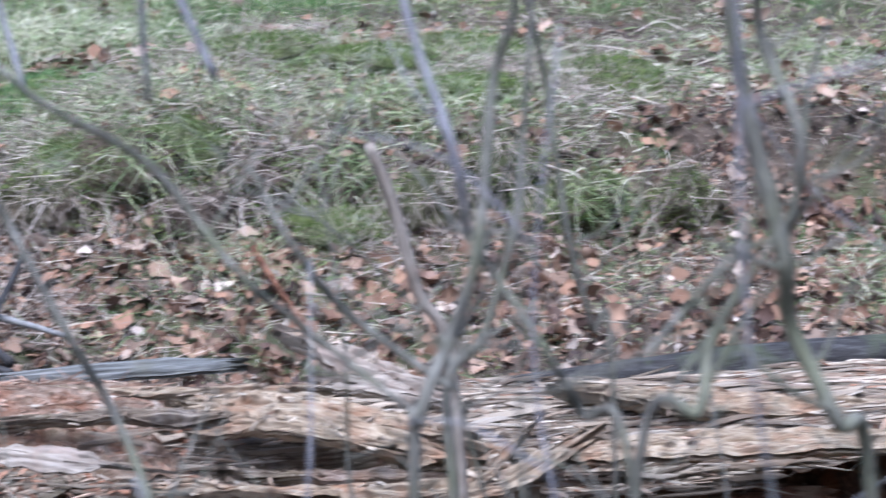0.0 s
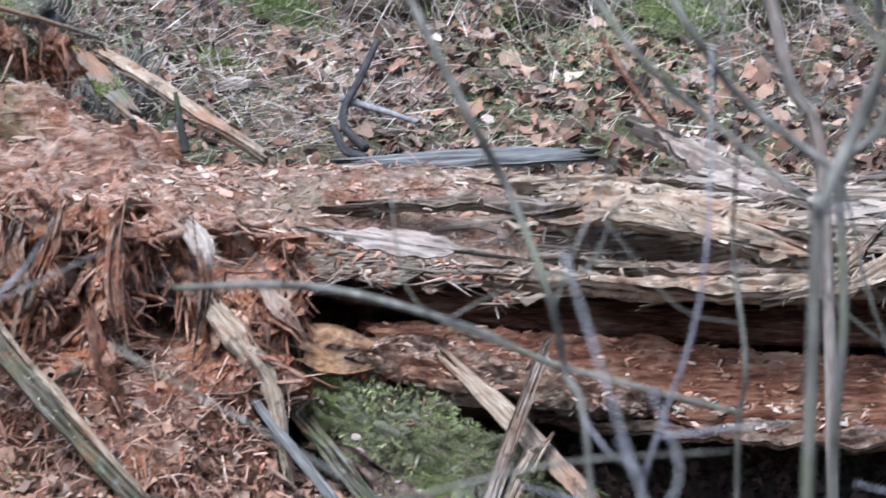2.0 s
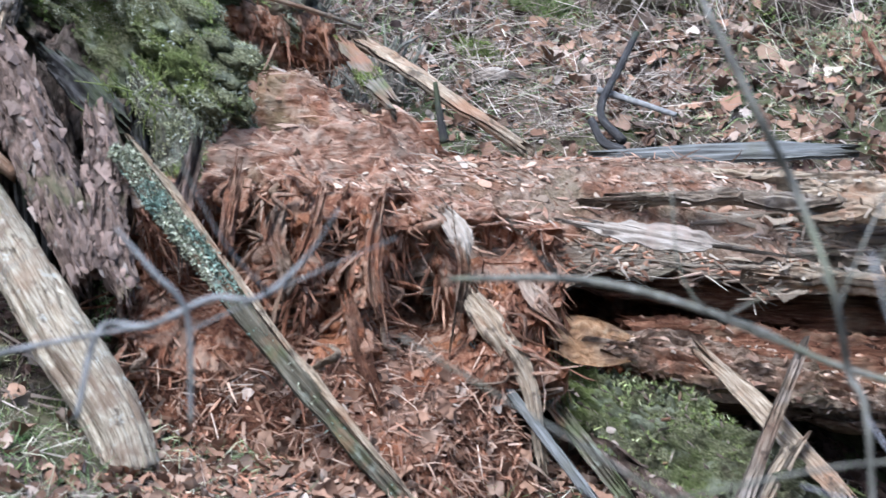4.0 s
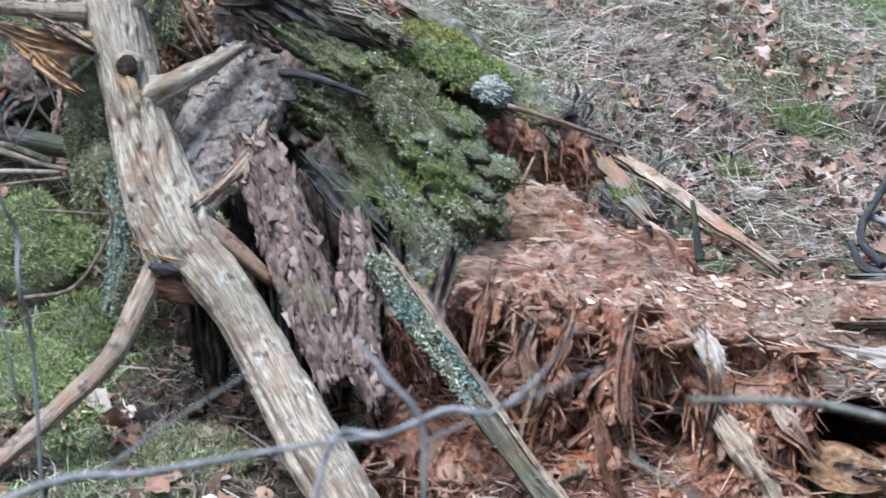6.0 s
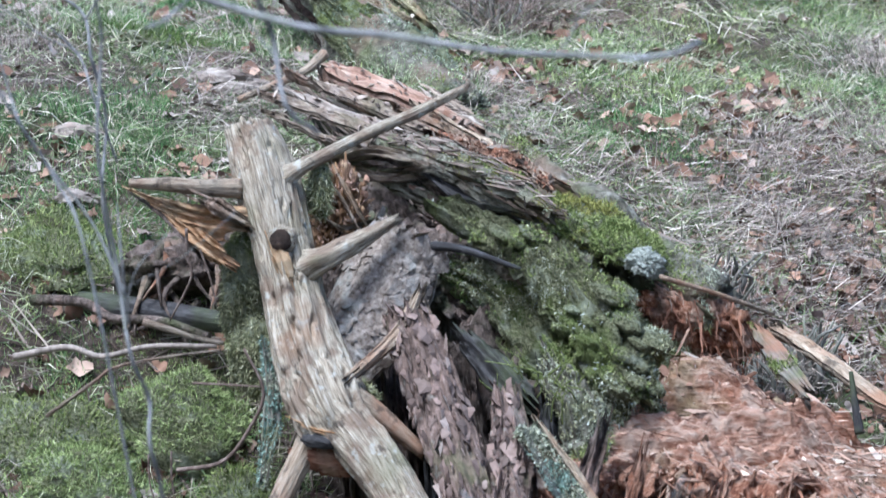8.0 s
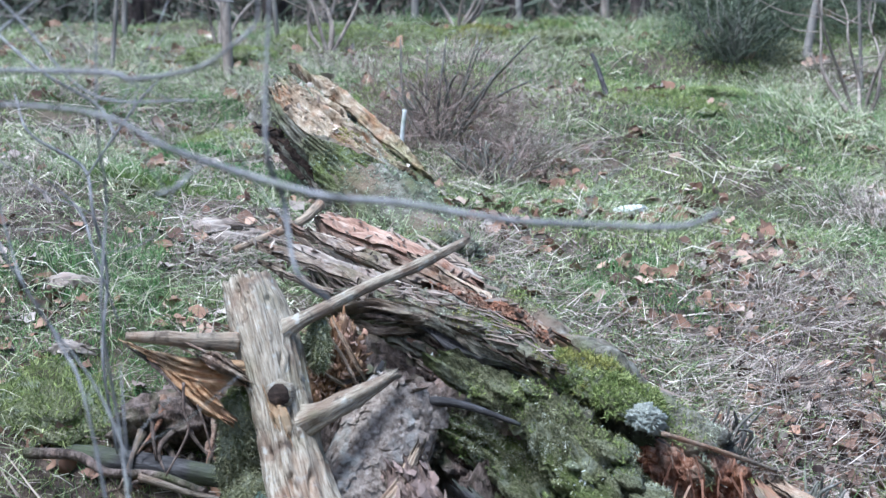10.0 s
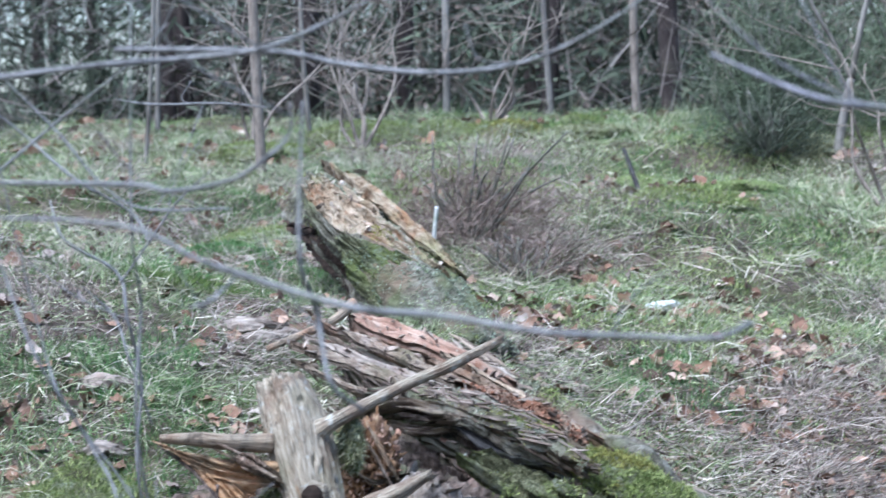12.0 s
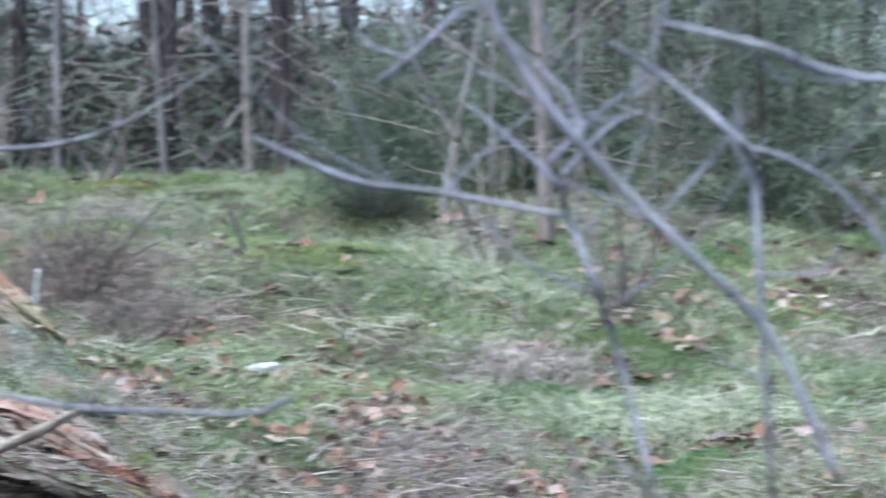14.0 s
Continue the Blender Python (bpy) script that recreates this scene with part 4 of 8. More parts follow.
def splints_on(obs, n, keep, direction, loose, length, width, parent):
    """Each splint an object of its own, laid along the grain."""
    p, nr = surface_points(obs, n, keep)
    for k in range(n):
        x = unit((np.asarray(direction, float) + rng.normal(size=3) * loose)[None])[0]
        z = unit((nr[k] - x * np.dot(x, nr[k]))[None])[0]
        y = np.cross(z, x)
        L, w = rng.uniform(*length), rng.uniform(*width)
        ob = piece("splint", SPLINTS[k % 6], parent)
        m = Matrix.Identity(4)
        for c, axis, s in ((0, x, L), (1, y, w), (2, z, w * 0.6)):
            for row in range(3):
                m[row][c] = axis[row] * s
        m.translation = p[k] + nr[k] * 0.012
        ob.matrix_local = m


splints_on([log_shell], 295, lambda m, n: (n[:, 2] > 0.0) * (m[:, 1] < 7.1) * (m[:, 0] > 0.35) * (m[:, 0] < 2.8), (1, 0, 0), 0.10, (0.10, 0.38), (0.008, 0.024), fallen_log)
p, nr = surface_points([log_heart], 2200, lambda m, n: (m[:, 0] > 0.0).astype(float))
scatter("rot_crumbs", CHIPS[1], p + nr * 0.003, along_x(len(p), 0.6), nr, np.stack([rng.uniform(0.01, 0.07, len(p)), rng.uniform(0.004, 0.014, len(p)), rng.uniform(0.003, 0.01, len(p))], 1), RED_CHIP,
        None, "red-brown crumbs of rotten heartwood inside the log", "wood crumbs")

chips("rot_crumbs", [rot_ledge], 1500, lambda m, n: (n[:, 2] > 0).astype(float), (0.008, 0.05), (0.2, 0.5), 0.25, RED_CHIP, (1, 0, 0), 0.6, 0.003, None, "red-brown crumbs on the log's inner ledge", "wood crumbs")
chips("rot_crumbs", [rot_ledge], 600, lambda m, n: (n[:, 2] > 0) * (m[:, 1] < 6.46), (0.01, 0.05), (0.25, 0.6), 0.25, PALE_CHIP, (1, 0, 0), 0.6, 0.003, None, "tan crumbs on the log's inner ledge", "wood crumbs")
tan_ledge = slab("rot_ledge", [(0.28, 6.40, 0.12), (0.5, 6.39, 0.075), (0.75, 6.38, 0.01), (1.05, 6.40, -0.06)], [0.08, 0.13, 0.12, 0.06], 0.05, (0, -0.9, 1), TAN_ROT, fallen_log, "tan crumbling ledge of rot at the log's lip", 80, 24, 0.0, 0.08, 0.08, seed=29)
chips("rot_crumbs", [tan_ledge], 800, lambda m, n: (n[:, 2] > 0).astype(float), (0.008, 0.05), (0.2, 0.5), 0.2, TAN_CHIP, (1, 0, -0.1), 0.6, 0.003, None, "tan crumbs on the log's lip", "wood crumbs")
p, nr = surface_points([log_shell], 1800, lambda m, n: (n[:, 2] > 0.0) * (m[:, 1] < 7.1) * np.clip(1.1 - 0.9 * m[:, 0], 0.05, 1))
scatter("rot_flakes", CHIPS[0], p + nr * 0.008, along_x(len(p), 0.9), nr + rng.normal(size=p.shape) * 0.5, np.stack([rng.uniform(0.01, 0.06, len(p)), rng.uniform(0.004, 0.016, len(p)), rng.uniform(0.003, 0.008, len(p))], 1), RED_CHIP,
        None, "red-brown flakes of rotten wood on the log", "wood chips")

chips("wood_fibres", [log_shell] + [o for o in fallen_log.children if o.name.startswith("splinter")], 4200, lambda m, n: (n[:, 2] > 0.0) * (m[:, 1] < 7.1) * (m[:, 0] > 0.05) * (m[:, 0] < 2.3), (0.012, 0.075), (0.10, 0.36), 0.12, PALE_CHIP, (1, 0, 0), 0.7, 0.005, None, "short grey and tan fibres on the log", "wood fibres")
crust_wall, crust_back = log_wall(24, 165, 1.05, 0.16, 3.0, 20), log_wall(26, 163, 0.95, 0.12, 3.0, 20)
crust = sheet("rot_crust", lambda u, v: crust_wall(u * 0.27, v), lambda u, v: crust_back(u * 0.27, v), 110, 60, TAN_ROT, fallen_log, "crumbling tan-brown rot over the log's end")

# ---- the crumbled red break between the two lengths of the log ----
rot_mound = thing("rotten_wood_heap", "heap of crumbling red-brown rotten wood at the log's break", "rotten wood")
HOLES = (((-0.265, 6.35, 0.26), 0.5, (0.07, 0.35, 0.11)), ((-0.19, 6.35, 0.18), 0.25, (0.05, 0.3, 0.04)), ((-0.80, 6.35, 0.36), 0.5, (0.10, 0.3, 0.13)), ((-0.03, 6.45, 0.37), 0.25, (0.09, 0.3, 0.03)), ((-0.56, 7.2, 0.80), 0.18, (0.09, 0.12, 0.05)),
         ((-0.44, 6.4, 0.30), 0.10, (0.05, 0.3, 0.08)), ((-0.62, 6.35, 0.20), 0.12, (0.06, 0.3, 0.06)), ((-0.34, 6.35, 0.42), 0.08, (0.06, 0.3, 0.04)))
pits = np.random.default_rng(12)
HOLES = HOLES + tuple(((pits.uniform(-0.8, -0.05), 6.42, pits.uniform(0.1, 0.5)), pits.uniform(0.04, 0.12), (pits.uniform(0.02, 0.045), 0.3, pits.uniform(0.025, 0.06))) for _ in range(18))


def break_form(v0, v1, skin):
    """The broken end of the log from its foot (0) over a torn face (0.22 to 0.5) and a brink to the back of its flaky top (1)."""
    def at(u, v):
        s = v0 + (v1 - v0) * v
        x = -1.0 + (1.08 + 0.22 * fbm(np.stack([s * 16, s * 0, s * 0 + 5], 1), 1.0, 3)) * u
        one = np.ones_like(x)
        back = np.stack([x - 0.06, np.interp(x, [-1, -0.7, -0.4, -0.1], [7.12, 7.2, 7.36, 7.14]), np.interp(x, [-1, -0.7, -0.45, -0.25, -0.1, 0.1], [0.88, 0.81, 0.69, 0.575, 0.50, 0.465])], 1)
        brink = np.stack([x, 6.52 + 0.14 * fbm(np.stack([x * 4.5, one, one], 1), 1.0, 3), np.interp(x, [-1, -0.5, -0.3, -0.12, 0.1], [0.50, 0.545, 0.515, 0.425, 0.42])], 1)
        toe = np.stack([x + 0.03, 6.24 * one, np.interp(x, [-1, -0.6, -0.3, 0.1], [0.10, 0.17, 0.19, 0.03])], 1)
        front = np.interp(x, [-1, -0.62, -0.42, -0.22, -0.05, 0.1], [6.18, 6.12, 5.9, 5.9, 6.08, 6.2])
        foot = np.stack([x + 0.06, front, on_ground(x + 0.06, front)[:, 2] - 0.03], 1)
        k = s[:, None]
        p = np.where(k > 0.5, brink + (back - brink) * (k - 0.5) / 0.5, np.where(k > 0.22, toe + (brink - toe) * ((k - 0.22) / 0.28) ** 0.85, foot + (toe - foot) * k / 0.22))
        top = np.clip((s - 0.45) / 0.12, 0, 1)
        face = np.clip((s - 0.18) / 0.08, 0, 1) * (1 - top)
        lie = p[:, 0] * 1.0 + (p[:, 1] - 6.5) * 0.45
        across = (p[:, 1] - 6.5) - p[:, 0] * 0.35
        leaf = fbm(np.stack([lie * 3.0, across * 11.0, one], 1), 1.0, 3) * 5.0
        steps = (np.floor(leaf) + np.clip((leaf - np.floor(leaf)) * 4 - 3, 0, 1)) * 0.030
        up = 0.12 * fbm(p + 3, 3.4, 3) + steps + 0.03 * fbm(np.stack([lie * 9, across * 30, one + 4], 1), 1.0, 3) + 0.01 * fbm(p, 45.0, 2)
        torn = 0.16 * fbm(np.stack([x * 6, p[:, 2] * 2.2, one], 1), 1.0, 3) + 0.10 * (0.35 - np.abs(fbm(np.stack([x * 17 + 2.5 * fbm(p, 5.0, 2), p[:, 2] * 5.0 + 1.5 * fbm(p + 5, 6.0, 2), one + 9], 1), 1.0, 3))) + 0.045 * fbm(np.stack([x * 42 + 2 * fbm(p, 9.0, 2), p[:, 2] * 13, one], 1), 1.0, 3)
        crumb = 0.05 * fbm(p + 7, 6.0, 3) + 0.03 * fbm(p, 28.0, 3)
        p = p + np.array([0, -0.25, 1.0]) * (up * top)[:, None] + np.array([0.0, -1.0, 0.1]) * (torn * face)[:, None] + np.array([0, -0.5, 0.85]) * (crumb * (1 - top - face))[:, None]
        p[:, 0] += 0.05 * face * fbm(np.stack([x * 8, p[:, 2] * 7, one + 3], 1), 1.0, 2)
        for spot, depth, width in HOLES:
            p = p + np.array([0, 1.0, -0.15]) * (depth * np.exp(-np.sum(((p - np.asarray(spot)) / np.asarray(width)) ** 2, 1)))[:, None]
        return p - np.array([0, -0.5, 0.85]) * skin, np.stack([x, s], 1)
    return at


def break_part(name, v0, v1, nu, nv, m, label):
    return sheet(name, break_form(v0, v1, 0.0), break_form(v0, v1, 0.07), nu, nv, m, rot_mound, label)


heap_top = break_part("flaky_top", 0.5, 1.0, 260, 170, FLAKY_ROT, "pinkish flaky rotten wood in thin layers")
heap_face = break_part("torn_face", 0.2, 0.502, 300, 130, TORN_ROT, "red-brown torn face with hanging shreds")
heap_slope = break_part("debris_slope", 0.0, 0.205, 160, 60, RED_ROT, "red-brown crumbled debris at its foot")


def off_holes(m):
    out = np.ones(len(m))
    for spot, _, w in HOLES:
        out *= np.sum(((m - np.asarray(spot)) / np.asarray(w))[:, [0, 2]] ** 2, 1) > 0.7
    return out


def hang(nr):
    """Shreds hang on the steep front and lie along the log on top."""
    steep = (nr[:, 2] < 0.55)[:, None]
    front = np.array([0.0, -0.25, -1.0]) + rng.normal(size=nr.shape) * [0.55, 0.3, 0.45]
    flat_ = np.array([1.0, -0.4, -0.1]) + rng.normal(size=nr.shape) * [0.5, 0.5, 0.15]
    return np.where(steep, front, flat_)


back_wall = lump("back_wall", (-0.63, 7.13, 0.85), (0.17, 0.07, 0.085), (0, 24, 22), TORN_ROT, rot_mound, "dark red rotten wall under the moss", 5, 0.4, 0.35, 2.6, 27.0)
p, nr = surface_points([back_wall], 120, lambda m, n: (n[:, 1] < -0.2).astype(float))
blades("rotten_strands", p + nr * 0.006, np.array([0.15, -0.3, -1.0]) + rng.normal(size=p.shape) * 0.35, rng.uniform(0.04, 0.14, len(p)), rng.uniform(0.003, 0.008, len(p)), RED_CHIP, 0.6, label="strands hanging on the dark red wall", category="wood fibres", long=True)


def on_top(m, n):
    return np.clip((n[:, 2] - 0.30) / 0.4, 0, 1) * (n[:, 1] < 0.7)


def on_front(m, n):
    return np.clip((0.75 - n[:, 2]) / 0.4, 0.03, 1) * (n[:, 2] > -0.4) * (n[:, 1] < 0.6) * off_holes(m)


chips("wood_crumbs", [heap_top, heap_slope, crust], 5200, on_top, (0.005, 0.026), (0.3, 0.7), 0.2, TAN_CHIP, (1, -0.4, 0), 0.5, 0.003, None, "tan and pinkish crumbs of rotten wood", "wood chips")
chips("wood_crumbs", [heap_top, crust], 700, on_top, (0.02, 0.08), (0.10, 0.4), 0.06, TAN_CHIP, (1, -0.45, -0.1), 0.22, 0.006, None, "thin pinkish flakes of rotten wood lying in layers", "wood chips")
chips("wood_crumbs", [heap_top, crust], 210, on_top, (0.02, 0.06), (0.2, 0.5), 0.06, PALE_CHIP, (1, -0.45, -0.1), 0.25, 0.008, None, "pale bleached flakes on the rotten wood", "wood chips")
chips("rotten_chips", [heap_face, heap_slope], 4200, on_front, (0.008, 0.05), (0.2, 0.5), 0.2, RED_CHIP, None, 0.7, 0.003, None, "red-brown chips and shreds of rotten wood", "wood chips", hang)
p, nr = surface_points([heap_top, crust], 1500, on_top)
n = len(p)
blades("rotten_strands", p + nr * 0.005, np.array([1.0, -0.45, -0.05]) * rng.choice([-1, 1], n)[:, None] + rng.normal(size=p.shape) * 0.3, rng.uniform(0.03, 0.12, n), rng.uniform(0.002, 0.006, n), TAN_CHIP, 0.35, label="thin pinkish strands over the rotten wood", category="wood fibres", long=True)
p, nr = surface_points([heap_face, heap_slope], 2400, on_front)
n = len(p)
blades("rotten_strands", p + nr * 0.004, hang(nr) + nr * 0.25, rng.uniform(0.03, 0.13, n), rng.uniform(0.003, 0.011, n), RED_CHIP, 0.8, label="hanging strands of red-brown rotten wood", category="wood fibres", long=True)
p, nr = surface_points([heap_face], 170, lambda m, n: on_front(m, n) * (n[:, 2] < 0.6))
for k in range(len(p)):
    d = hang(nr[k:k + 1])[0]
    d = d / np.linalg.norm(d)
    L, w, q = rng.uniform(0.05, 0.19), rng.uniform(0.006, 0.019), p[k] + nr[k] * 0.014
    bend = rng.normal(size=3) * [0.045, 0.02, 0.02]
    tube("shred", [q - d * L * 0.4, q + bend + nr[k] * 0.015, q + d * L * 0.3 - bend + nr[k] * 0.02, q + d * L * 0.6 + nr[k] * 0.03 * rng.random()], [w * 0.6, w, w * 0.8, w * 0.25], (PINK_ROT, TAN_ROT, TORN_ROT, PINK_ROT, TORN_ROT)[k % 5], rot_mound, "", 10, 18, 0.6, 3.0, 0.6, 26.0, 0.015, 0.4, k * 1.7)


p, nr = surface_points([heap_slope], 130, lambda m, n: (n[:, 2] > 0.1).astype(float))
scatter("leaf_litter", leaf_form(3), p + nr * 0.01, rng.normal(size=p.shape), nr + rng.normal(size=p.shape) * 0.6, rng.uniform(0.025, 0.065, len(p)), LITTER, None, "brown leaves on the crumbled debris", "leaves", "stuff", True)
p, nr = surface_points([heap_slope], 1300, lambda m, n: (n[:, 2] > 0.1).astype(float))
blades("rotten_strands", p + nr * 0.006, rng.normal(size=p.shape) * [1, 0.6, 0.5] + nr * 0.4, rng.uniform(0.03, 0.13, len(p)), rng.uniform(0.002, 0.006, len(p)), TAN_CHIP, 0.9, label="thin rootlets and strands over the debris", category="wood fibres", long=True)


def hanging_strip(k, line, w, m):
    slab("hanging_strip", line, w, 0.015, (0.1, -1, 0.3), m, rot_mound, nu=18, nv=5, rough=0.06, ragged=0.12, seed=k * 2.3 + 1)


hanging_strip(0, [(-0.58, 6.35, 0.54), (-0.60, 6.29, 0.47), (-0.57, 6.24, 0.37), (-0.585, 6.2, 0.31)], [0.03, 0.06, 0.05, 0.02], TAN_ROT)
hanging_strip(1, [(-0.48, 6.38, 0.55), (-0.50, 6.3, 0.47), (-0.53, 6.28, 0.40)], [0.03, 0.04, 0.02], PINK_ROT)
hanging_strip(2, [(-0.70, 6.42, 0.62), (-0.72, 6.3, 0.5), (-0.73, 6.25, 0.42)], [0.04, 0.05, 0.03], RED_ROT)
hanging_strip(3, [(-0.12, 6.42, 0.40), (-0.11, 6.36, 0.33), (-0.13, 6.32, 0.22)], [0.03, 0.04, 0.02], TAN_ROT)
hanging_strip(4, [(-0.33, 6.4, 0.5), (-0.35, 6.28, 0.38), (-0.33, 6.22, 0.27)], [0.03, 0.05, 0.02], PINK_ROT)
hanging_strip(5, [(-0.82, 6.5, 0.66), (-0.85, 6.4, 0.52), (-0.84, 6.3, 0.40)], [0.05, 0.06, 0.03], BARK)
hanging_strip(6, [(-0.42, 6.3, 0.30), (-0.38, 6.2, 0.18), (-0.33, 6.12, 0.06)], [0.03, 0.05, 0.03], RED_ROT)

# ---- the mossy upper length, lying away up the bank ----
mossy_log = thing("mossy_log", "mossy broken log lying up the bank with a splintered end", "log")
ml_body = tube("trunk", [(-0.60, 7.16, 0.88), (-0.92, 7.33, 1.04), (-1.2, 7.5, 1.18), (-1.55, 7.78, 1.31), (-1.9, 8.05, 1.41)], [0.10, 0.145, 0.15, 0.13, 0.10], OLIVE_BARK, mossy_log, "grey-olive mossy bark", 80, 120, 0.40, 2.0, 0.40, 8.0, 0.10, seed=2.0)


def split_wood(k, line, w, th, m):
    return slab("split_wood", line, w, th, (0.35, -0.6, 1), m, mossy_log, nu=30, nv=6, rough=0.025, ragged=0.07, seed=k * 5.1)


split_wood(0, [(-1.32, 7.46, 1.37), (-1.45, 7.56, 1.425), (-1.70, 7.78, 1.50), (-1.88, 7.95, 1.53)], [0.012, 0.035, 0.075, 0.04], 0.05, PINK_WOOD)
split_wood(1, [(-1.05, 7.24, 1.24), (-1.30, 7.40, 1.34), (-1.55, 7.58, 1.42)], [0.015, 0.04, 0.02], 0.03, TAN_ROT)
split_wood(2, [(-1.00, 7.20, 1.22), (-1.25, 7.36, 1.34), (-1.50, 7.56, 1.44)], [0.01, 0.022, 0.01], 0.02, PALE_WOOD)
split_wood(3, [(-1.45, 7.50, 1.36), (-1.7, 7.7, 1.44), (-2.0, 7.95, 1.52)], [0.03, 0.05, 0.015], 0.03, GREY_WOOD)
split_wood(4, [(-1.5, 7.45, 1.31), (-1.75, 7.62, 1.39), (-2.06, 7.85, 1.46)], [0.03, 0.04, 0.01], 0.025, GREY_WOOD)
split_wood(5, [(-1.6, 7.48, 1.28), (-1.8, 7.62, 1.34), (-2.03, 7.8, 1.40)], [0.02, 0.03, 0.01], 0.02, GREY_WOOD)
split_wood(6, [(-1.55, 7.55, 1.36), (-1.8, 7.74, 1.42), (-2.05, 7.92, 1.48)], [0.015, 0.025, 0.008], 0.015, FLAKE)
split_wood(7, [(-1.02, 7.06, 1.06), (-1.25, 7.17, 1.14), (-1.56, 7.36, 1.24)], [0.04, 0.08, 0.03], 0.04, OLIVE_BARK)
split_wood(8, [(-1.05, 7.03, 1.03), (-1.22, 7.10, 1.09), (-1.42, 7.2, 1.15)], [0.03, 0.05, 0.015], 0.03, BARK)
shell_bark = split_wood(10, [(-1.72, 7.52, 1.33), (-1.55, 7.36, 1.345), (-1.36, 7.19, 1.33), (-1.18, 7.08, 1.265), (-1.02, 6.99, 1.18)], [0.03, 0.08, 0.095, 0.08, 0.04], 0.05, OLIVE_BARK)
for k, (dy, dz, x0, x1, m) in enumerate(((0.0, 0.0, -1.74, -1.10, GREY_WOOD), (0.03, -0.03, -1.70, -1.22, BARK), (-0.01, -0.022, -1.50, -1.14, OLIVE_BARK), (0.05, -0.055, -1.68, -1.30, GREY_WOOD), (0.0, -0.05, -1.42, -1.12, DARK_WOOD), (0.03, -0.08, -1.40, -1.16, BARK))):
    edge = [(x, 7.08 - 0.55 * (x + 1.2) + dy, 1.205 + 0.11 * min(1.0, max(0.0, -(x + 1.12) / 0.3)) + 0.012 * math.sin(x * 19 + k) + dz) for x in np.linspace(x0, x1, 5)]
    slab("torn_edge", edge, [0.012, 0.03, 0.034, 0.028, 0.01], 0.022, (0.2, -0.9, 0.45), m, mossy_log, nu=34, nv=6, rough=0.05, ragged=0.10, seed=k * 4.3 + 2)
split_wood(9, [(-1.08, 7.05, 1.08), (-1.2, 7.10, 1.13), (-1.34, 7.17, 1.18)], [0.02, 0.03, 0.01], 0.02, GREY_WOOD)

crumb_strip = split_wood(11, [(-1.42, 7.40, 1.365), (-1.28, 7.30, 1.335), (-1.14, 7.20, 1.30), (-1.06, 7.14, 1.25)], [0.012, 0.024, 0.028, 0.015], 0.03, TAN_ROT)
chips("red_crumbs", [crumb_strip], 500, lambda m, n: (n[:, 2] > -0.2).astype(float), (0.006, 0.03), (0.3, 0.7), 0.3, RED_CHIP, (-0.72, 0.44, 0.36), 0.6, 0.004, None, "pink and orange crumbs along the split log", "wood chips")
moss_on("moss_cover", "yellow-green moss on the log's grey bark", [shell_bark], 5200, lambda m, n: (n[:, 2] > 0.0) * np.clip((m[:, 0] + 1.42) / 0.35, 0.03, 1) * np.clip(0.25 + 2.4 * fbm(m + 3, 9.0, 3), 0, 1), (GREEN_MOSS, GOLD_MOSS, PALE_MOSS), (0.005, 0.014), (0.002, 0.004), 0.015)
scatter_p, scatter_n = surface_points([shell_bark], 260, lambda m, n: n[:, 2] > 0.1)
scatter("bark_slivers", SLIVER, scatter_p + scatter_n * 0.006, np.array([-0.75, 0.5, 0.1]) + rng.normal(size=scatter_p.shape) * 0.12, scatter_n, np.stack([rng.uniform(0.03, 0.12, len(scatter_p)), rng.uniform(0.004, 0.012, len(scatter_p)), rng.uniform(0.003, 0.008, len(scatter_p))], 1), BROWN_CHIP, None, "grey and brown slivers on the log's bark", "wood fibres")
chips("log_flakes", [o for o in mossy_log.children if o.name.startswith("split_wood")], 500, lambda m, n: (n[:, 2] > -0.2).astype(float), (0.015, 0.08), (0.15, 0.4), 0.18, BROWN_CHIP, (-0.72, 0.44, 0.36), 0.4, 0.004, None, "brown flakes on the splintered log", "wood chips")
log_dir = np.array([-0.72, 0.44, 0.36])
splints_on([ml_body], 120, lambda m, n: (n[:, 1] < 0.5) * (n[:, 2] > -0.2) * np.clip((-1.15 - m[:, 0]) / 0.3, 0, 1), log_dir, 0.07, (0.08, 0.28), (0.008, 0.024), mossy_log)
p, nr = surface_points([ml_body], 420, lambda m, n: (n[:, 1] < 0.6) * np.clip((-1.0 - m[:, 0]) / 0.6, 0.05, 1))
scatter("log_splinters", SLIVER, p + nr * 0.01, log_dir + rng.normal(size=p.shape) * 0.10, nr, np.stack([rng.uniform(0.03, 0.16, len(p)), rng.uniform(0.004, 0.014, len(p)), rng.uniform(0.004, 0.010, len(p))], 1), BROWN_CHIP,
        None, "grey and brown splinters on the mossy log", "wood fibres")

# ---- the moss-covered stump shell below it ----
mossy_stump = thing("mossy_stump", "rounded old stump shell covered in green moss", "stump")
hump = lump("shell", (-0.90, 7.12, 0.76), (0.29, 0.22, 0.20), (12, 42, 0), MOSS_BASE, mossy_stump, "", 5, 0.3, 0.12, 2.2, 21.0)
crest_plate = slab("bark_plate", [(-1.28, 6.95, 1.17), (-1.08, 6.87, 1.10), (-0.92, 6.79, 0.98), (-0.80, 6.73, 0.84), (-0.75, 6.69, 0.68)], [0.07, 0.12, 0.18, 0.22, 0.14], 0.06, (0.3, -0.75, 0.75), MOSS_BASE, mossy_stump, "moss-grown bark plate", 70, 24, 0.22, 0.09, 0.08, seed=51.0)
